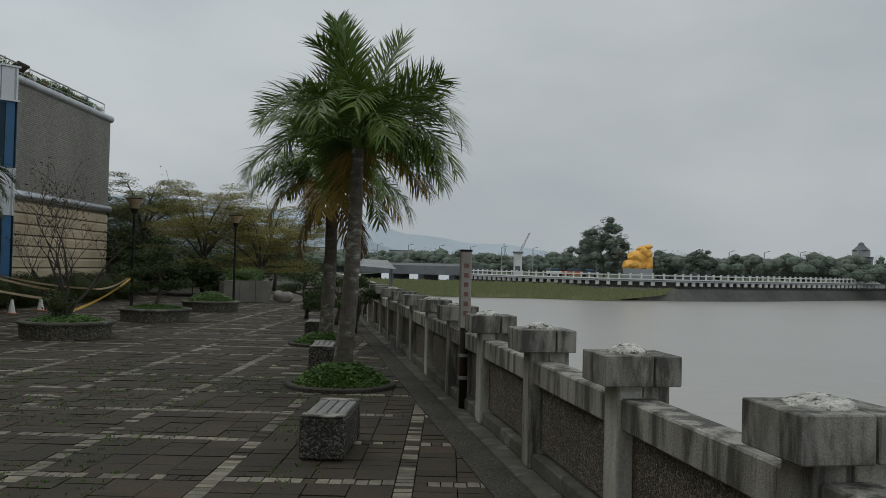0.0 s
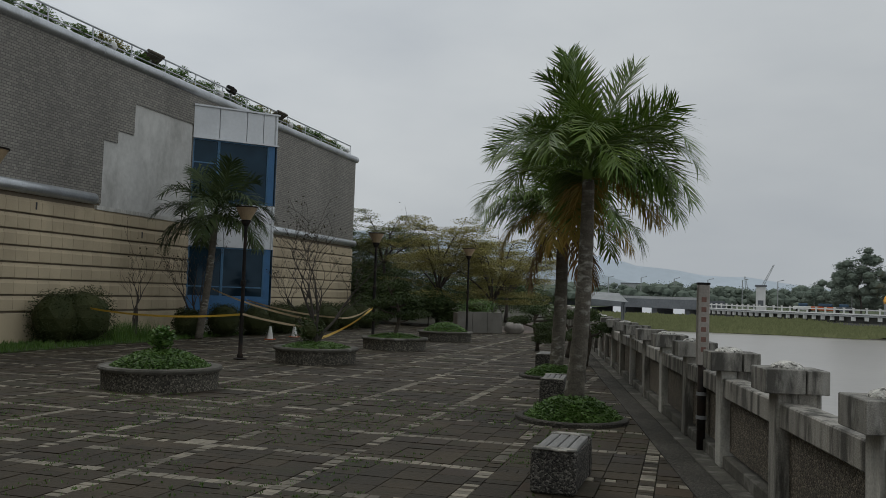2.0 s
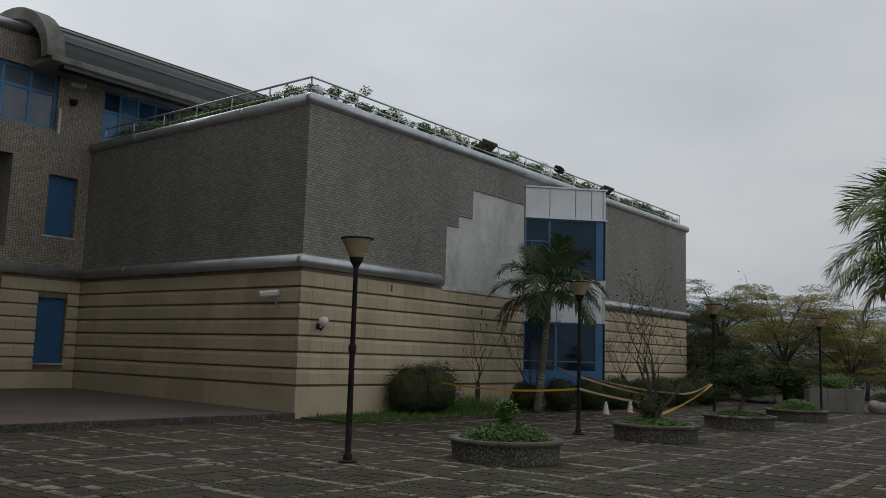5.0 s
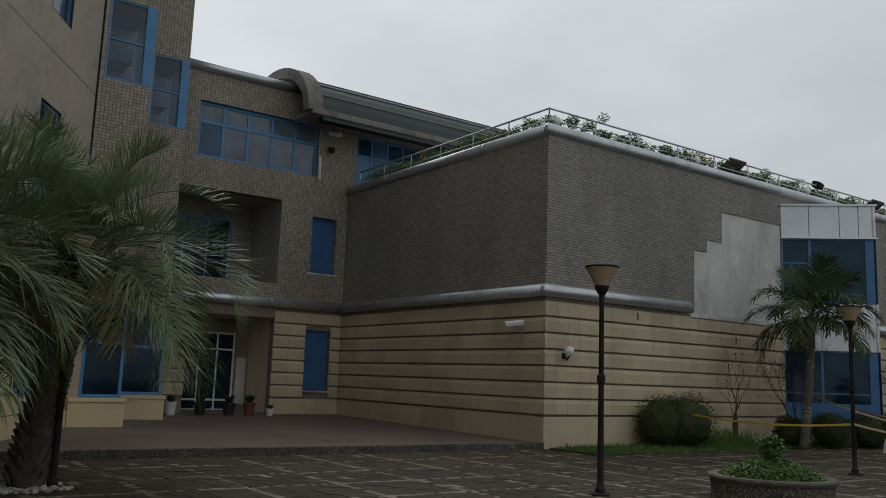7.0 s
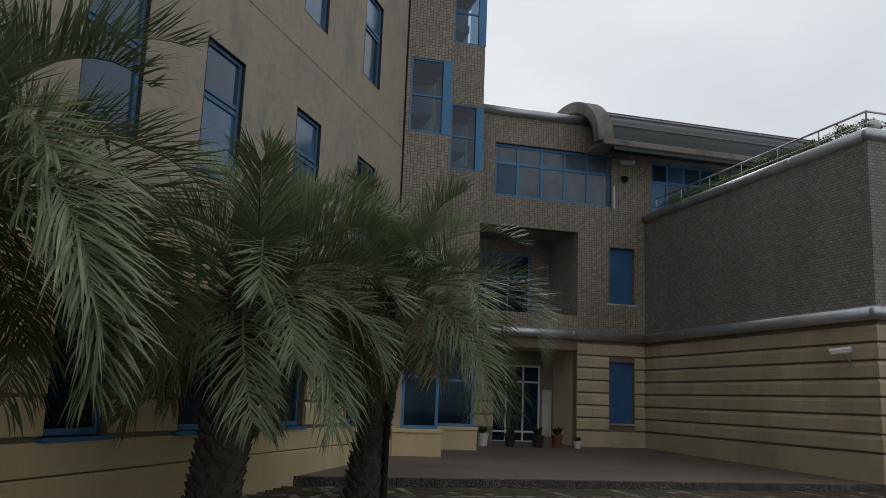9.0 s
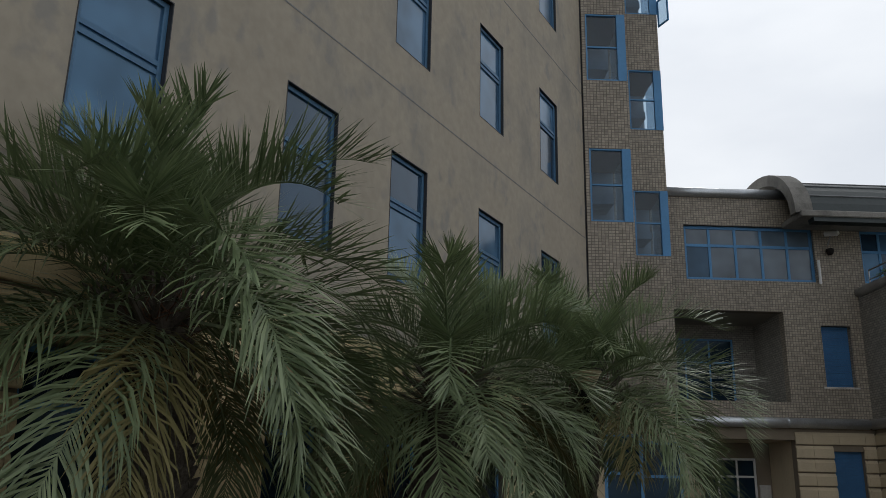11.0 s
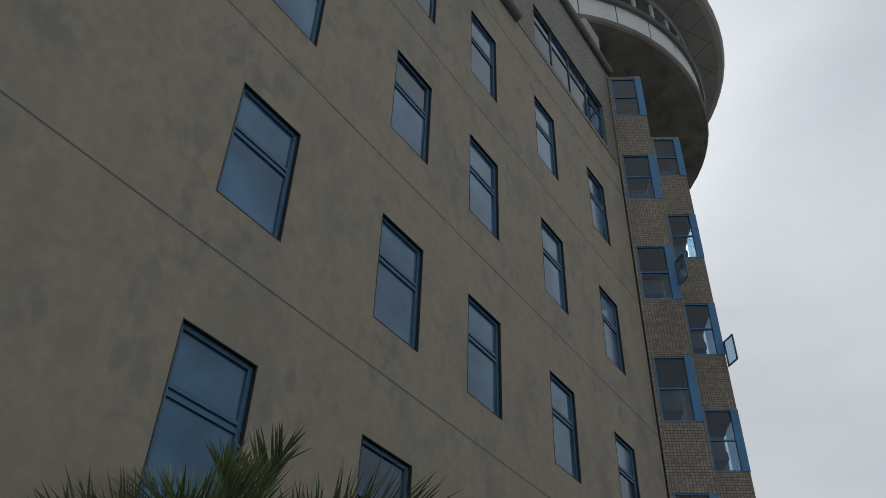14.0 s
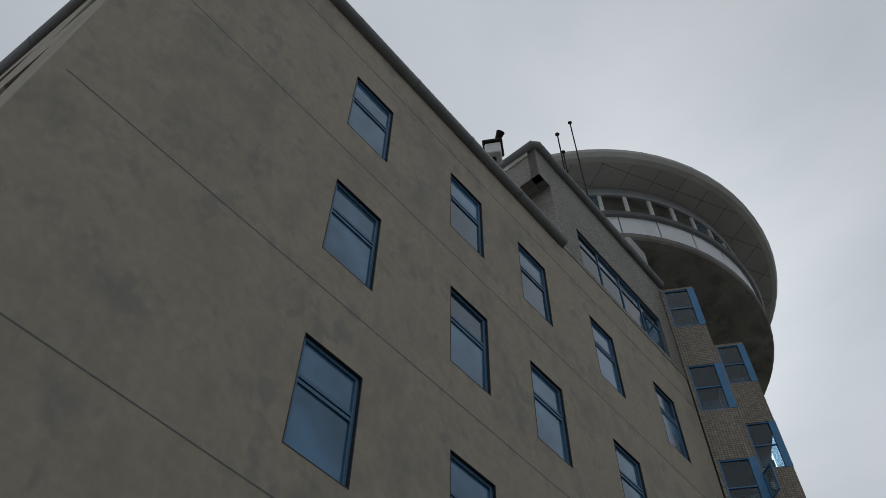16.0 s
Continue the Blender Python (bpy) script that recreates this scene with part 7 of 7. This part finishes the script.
def umbrella_tree(seed, x, y, h, r, leaves, label, material, fork=0.3, lean=0.0):
    """A forked tree whose long limbs carry thin level layers of fine foliage."""
    rng = random.Random(seed)
    t = thing("tree", label, "tree")
    base, blobs = Vector((x, y, 0)), []
    top = base + Vector((lean, 0.1, h * fork))
    part("trunk", tube([base, base.lerp(top, 0.5) + Vector((0.06, 0, 0)), top], [0.13, 0.105, 0.09], 9), M_TWIG, t, smooth=True)
    limbs = 9
    for k in range(limbs):
        a = k * 2.39996 + rng.gauss(0, 0.2)
        reach = r * rng.uniform(0.62, 1.0) * (1.0 if k < 6 else 0.5)
        rise = h * (rng.uniform(0.66, 0.86) if k < 6 else rng.uniform(0.86, 0.98))
        tip = Vector((x + lean + math.cos(a) * reach, y + math.sin(a) * reach, rise))
        mid = top.lerp(tip, 0.45) + Vector((rng.gauss(0, 0.12), rng.gauss(0, 0.12), 0.16 * h * rng.uniform(0.1, 0.6)))
        pts = [top, top.lerp(mid, 0.5) + Vector((0, 0, 0.08)), mid, mid.lerp(tip, 0.55) + Vector((0, 0, 0.1)), tip]
        bm = tube(pts, [0.06, 0.05, 0.038, 0.024, 0.01], 6, cap=False)
        for j in range(9):
            q = mid.lerp(tip, rng.uniform(-0.25, 1.0))
            b = a + rng.uniform(-1.5, 1.5)
            ln = r * rng.uniform(0.18, 0.42)
            e = q + Vector((math.cos(b) * ln, math.sin(b) * ln, rng.uniform(-0.05, 0.32) * ln))
            tube([q, q.lerp(e, 0.5) + Vector((0, 0, 0.05)), e], [0.02, 0.012, 0.005], 4, bm, cap=False)
            for f in (0.55, 1.0):
                w = r * rng.uniform(0.14, 0.28)
                blobs.append((q.lerp(e, f) + Vector((0, 0, 0.06)), (w, w, w * 0.20)))
        # hanging lower sprays
        for j in range(7):
            q = top.lerp(tip, rng.uniform(0.45, 1.0))
            w = r * rng.uniform(0.15, 0.28)
            blobs.append((Vector((q.x + rng.gauss(0, 0.3), q.y + rng.gauss(0, 0.3), max(1.3, q.z - h * rng.uniform(0.03, 0.42)))), (w, w, w * 0.2)))
        part("limb", bm, M_TWIG, t)
    v, f = leaf_cloud(rng, blobs, leaves, 0.075, 0.25)
    mesh_part("crown", v, f, material, t)


for k, (x, y, h, r, m) in enumerate(((-19.5, 47, 5.8, 3.2, M_LEAF_DARK), (-18.6, 55, 6.4, 3.4, M_LEAF_DARK), (-21.5, 52, 6.2, 3.5, M_LEAF_DARK))):
    spreading_tree(150 + k, x, y, h, r, m, "dense dark green tree behind the plaza", 30000, 0.10)
umbrella_tree(181, -12.7, 44.0, 6.0, 3.3, 62000, "wide feathery tree with thin yellow-green layers behind the plaza", M_LEAF_TREE, 0.30)
umbrella_tree(182, -16.6, 47.0, 6.4, 2.7, 34000, "forked umbrella-shaped tree with green layers behind the plaza", M_LEAF_UMBRELLA, 0.52, -0.4)
umbrella_tree(183, -9.6, 43.6, 4.7, 2.5, 36000, "low spreading yellow-green tree behind the square planter", M_LEAF_TREE, 0.28)
umbrella_tree(184, -10.6, 52.0, 5.6, 3.2, 36000, "layered yellow-green tree further along the river", M_LEAF_TREE, 0.3)
for k, (x, y, h, r) in enumerate(((-21, 60, 3.2, 4), (-16, 62, 3.4, 4), (-12.5, 60, 3.0, 3.4), (-15.2, 43.2, 2.4, 1.8), (-12.6, 42.0, 1.9, 1.4), (-17.2, 45.5, 3.0, 2.0))):
    spreading_tree(170 + k, x, y, h, r, M_LEAF_DARK, "dense dark shrubbery behind the plaza", 14000, 0.15, False)


# ---- across the river ----
def far_trees():
    rng = random.Random(190)
    k = 0
    for az, dist, h, r in ((-10.4, 222, 15.5, 6.0), (-16.6, 240, 8.8, 4.0), (-13.9, 250, 7.5, 5.0)):
        p = polar(az, dist)
        spreading_tree(191 + k, p.x, p.y, h, r, M_HAZED_LEAF, "tall dark tree across the river", 8000, 0.55, False)
        k += 1
    for k in range(100):
        az = 13 - 44 * k / 99 + rng.uniform(-0.3, 0.3)
        if -12.2 < az < -10.8:
            continue
        dist = rng.uniform(250, 330)
        p = polar(az, dist)
        h = rng.uniform(5.0, 8.5) * (0.85 if az > 0 else 1.0)
        spreading_tree(200 + k, p.x, p.y, h, rng.uniform(6.0, 10.0), M_HAZED_LEAF, "distant green tree across the river", 3600, 0.34, False)


far_trees()


def gold_statue():
    """A large golden animal statue, as a plain rounded shape."""
    bm = bmesh.new()
    c = polar(-12.6, 216, 2.3)
    u = Vector((math.cos(radians(-12.6)), math.sin(radians(-12.6)), 0))
    for dx, dz, rx, rz in ((0, 1.3, 3.5, 1.5), (0.4, 3.0, 2.7, 1.9), (1.5, 4.6, 1.8, 1.4), (-1.3, 3.3, 1.3, 1.3), (-2.7, 1.1, 1.0, 1.3), (2.7, 1.6, 0.9, 2.3), (2.2, 5.7, 1.3, 0.55), (0.6, 5.2, 0.9, 0.7), (0.2, 0.9, 0.7, 1.9), (2.6, 3.9, 0.8, 0.8)):
        q = c + u * dx + Vector((0, 0, dz))
        bmesh.ops.create_icosphere(bm, subdivisions=3, radius=1, matrix=Matrix.Translation(q) @ Matrix.Diagonal((rx, 1.8, rz, 1)))
    for v in bm.verts:
        v.co += Vector((0.45, 0.3, 0.45)) * noise.noise(v.co * 0.9) + Vector((0.18, 0.1, 0.18)) * noise.noise(v.co * 2.4)
    ob = part("golden_statue", bm, M_GOLD, smooth=True)
    weld = ob.modifiers.new("weld", "REMESH")
    weld.mode, weld.voxel_size, weld.use_smooth_shade = "VOXEL", 0.16, True
    tagged(ob, "large golden statue on a low plinth across the river", "statue")
    p = thing("plinth", "low stone plinth under the golden statue", "plinth")
    boxpart("block", Face(c - u * 3.6, u), (0, 7.2, -2, 2, 0, 2.6), M_FAR_GREY, p)


gold_statue()


def far_buildings():
    rng = random.Random(260)
    rows = [(-4.7, 240, 2.4, 1.2, 6.2, M_FAR_WHITE), (-15.3, 262, 14, 8, 6.0, M_FAR_GREY), (-16.2, 250, 9, 6, 4.2, M_FAR_DARK), (-25.9, 400, 9, 9, 10.0, M_FAR_GREY)]
    for k in range(15):
        rows.append((rng.uniform(-5.5, 10), rng.uniform(520, 700), rng.uniform(9, 24), 10, rng.uniform(7, 15), rng.choice((M_FAR_WHITE, M_FAR_GREY, M_FAR_GREY))))
    for az, dist, w, d, h, m in rows:
        c = polar(az, dist)
        u = Vector((c.y, -c.x, 0)).normalized()
        f = Face(c - u * w / 2, u)
        b = thing("far_building", "distant plain building across the river", "building")
        boxpart("wall", f, (0, w, 0, d, -0.5, h), m, b)
        boxpart("roof", f, (-0.3, w + 0.3, -0.3, d + 0.3, h, h + 0.5), M_FAR_DARK, b)
        n = max(1, int(w // 3))
        for i in range(n):
            for j in range(max(1, int(h // 3.2))):
                s, z = w * (i + 0.5) / n, 1.2 + 3.1 * j
                if z + 1.5 < h:
                    boxpart("window", f, (s - 0.7, s + 0.7, -0.06, -0.01, z, z + 1.4), M_FAR_DARK, b)
    # a stepped tower with a pointed roof
    t = thing("far_tower", "distant pale tower with a dark pointed roof", "tower")
    p = polar(-25.9, 396)
    part("shaft", box(p.x - 2.6, p.x + 2.6, p.y - 2.6, p.y + 2.6, 10.4, 13.2), M_FAR_GREY, t)
    part("roof", lathe([(3.6, 13.2), (1.6, 15.0), (1.0, 16.2), (0, 16.6)], 8, centre=(p.x, p.y, 0)), M_FAR_DARK, t)
    # a lattice crane behind the far trees
    crane = thing("crane", "distant pale lattice crane behind the trees", "crane")
    for (a0, z0), (a1, z1) in (((-4.55, 5.0), (-5.45, 16.0)), ((-3.9, 5.0), (-3.75, 11.5))):
        p, q = polar(a0, 330, z0), polar(a1, 330, z1)
        side = Vector((0.45, 0, 0))
        boom = new("boom")
        boom.parent = crane
        for o in (-side, side):
            part("chord", tube([p + o, q + o * 0.4], 0.10, 5), M_FAR_GREY, boom)
        for i in range(9):
            u, v = p.lerp(q, i / 9), p.lerp(q, (i + 1) / 9)
            o = side if i % 2 else -side
            part("brace", tube([u + o * (1 - 0.06 * i), v - o * (1 - 0.06 * i)], 0.06, 4), M_FAR_GREY, boom)
        part("mast", tube([polar(a0, 330, -0.5), p], 0.4, 6), M_FAR_GREY, crane)
    # lamp masts along the far road
    for k in range(16):
        q = polar(9 - 2.1 * k, 256 + 2 * (k % 3))
        m = thing("far_street_lamp", "thin grey lamp mast on the far road", "street lamp", "far road lamps")
        part("mast", tube([q, q + Vector((0, 0, 8.2)), q + Vector((1.6, 0, 8.6))], 0.14, 5), M_FAR_GREY, m)
    # a shelter roof near the river
    s = thing("riverside_shelter", "open shelter with a grey hipped metal roof", "shelter")
    c = polar(4.9, 84)
    bm = bmesh.new()
    v = [bm.verts.new((c.x + x, c.y + y, z)) for x, y, z in ((-2.2, -1.6, 1.72), (2.0, -1.6, 1.45), (2.0, 1.8, 1.45), (-2.2, 1.8, 1.72), (-1.7, 0, 2.35), (1.2, 0, 2.28))]
    for q in ((0, 1, 5, 4), (1, 2, 5), (2, 3, 4, 5), (3, 0, 4), (0, 3, 2, 1)):
        bm.faces.new([v[i] for i in q])
    part("roof", bm, M_FAR_GREY, s)
    for x, y in ((-1.8, -1.2), (1.6, -1.2), (1.6, 1.4), (-1.8, 1.4)):
        part("post", tube([(c.x + x, c.y + y, -0.5), (c.x + x, c.y + y, 1.6)], 0.08, 6), M_FAR_DARK, s)
    # vehicles on the far road, too small to show more than body, cabin and wheels
    for az, col, ln in ((-7.6, M_ORANGE, 6.5), (-6.6, M_FAR_WHITE, 4.4), (-8.9, M_FAR_DARK, 4.4)):
        c = polar(az, 212)
        car = thing("far_vehicle", "distant vehicle parked on the far bank road", "vehicle", "far vehicles")
        f = Face(c, (math.cos(radians(az)), math.sin(radians(az))))
        boxpart("body", f, (0, ln, -0.9, 0.9, 0.6, 1.5), col, car, 0.12)
        boxpart("cabin", f, (ln * 0.25, ln * 0.7, -0.8, 0.8, 1.5, 2.2), M_GLASS, car, 0.12)
        for s0 in (ln * 0.2, ln * 0.8):
            q = f.at(s0, -0.9, 0.5)
            part("wheel", tube([q - f.n.to_3d() * 0.15, q + f.n.to_3d() * 0.15], 0.4, 10), M_LAMP, car)


far_buildings()


walk_pink = thing("garden_path", "pale pink paved path beyond the plaza planters", "path", kind="structure")
boxpart("slab", WORLD, (-9.5, -4.6, 38.5, 62, -0.1, 0.02), M_DECK, walk_pink)


def boulder(x, y, z, r, label):
    bm = bmesh.new()
    bmesh.ops.create_icosphere(bm, subdivisions=3, radius=r)
    for w in bm.verts:
        w.co = w.co * (1 + 0.2 * noise.noise(w.co * 2 / r + Vector((x, y, 0))))
        w.co = Vector((w.co.x * 1.2, w.co.y, w.co.z * 0.85)) + Vector((x, y, z + r * 0.7))
    tagged(part("boulder", bm, M_SIGN, smooth=True), label, "boulder")


boulder(-7.2, 37.4, 0.0, 0.36, "pale rounded boulder beside the square planter")

paving()
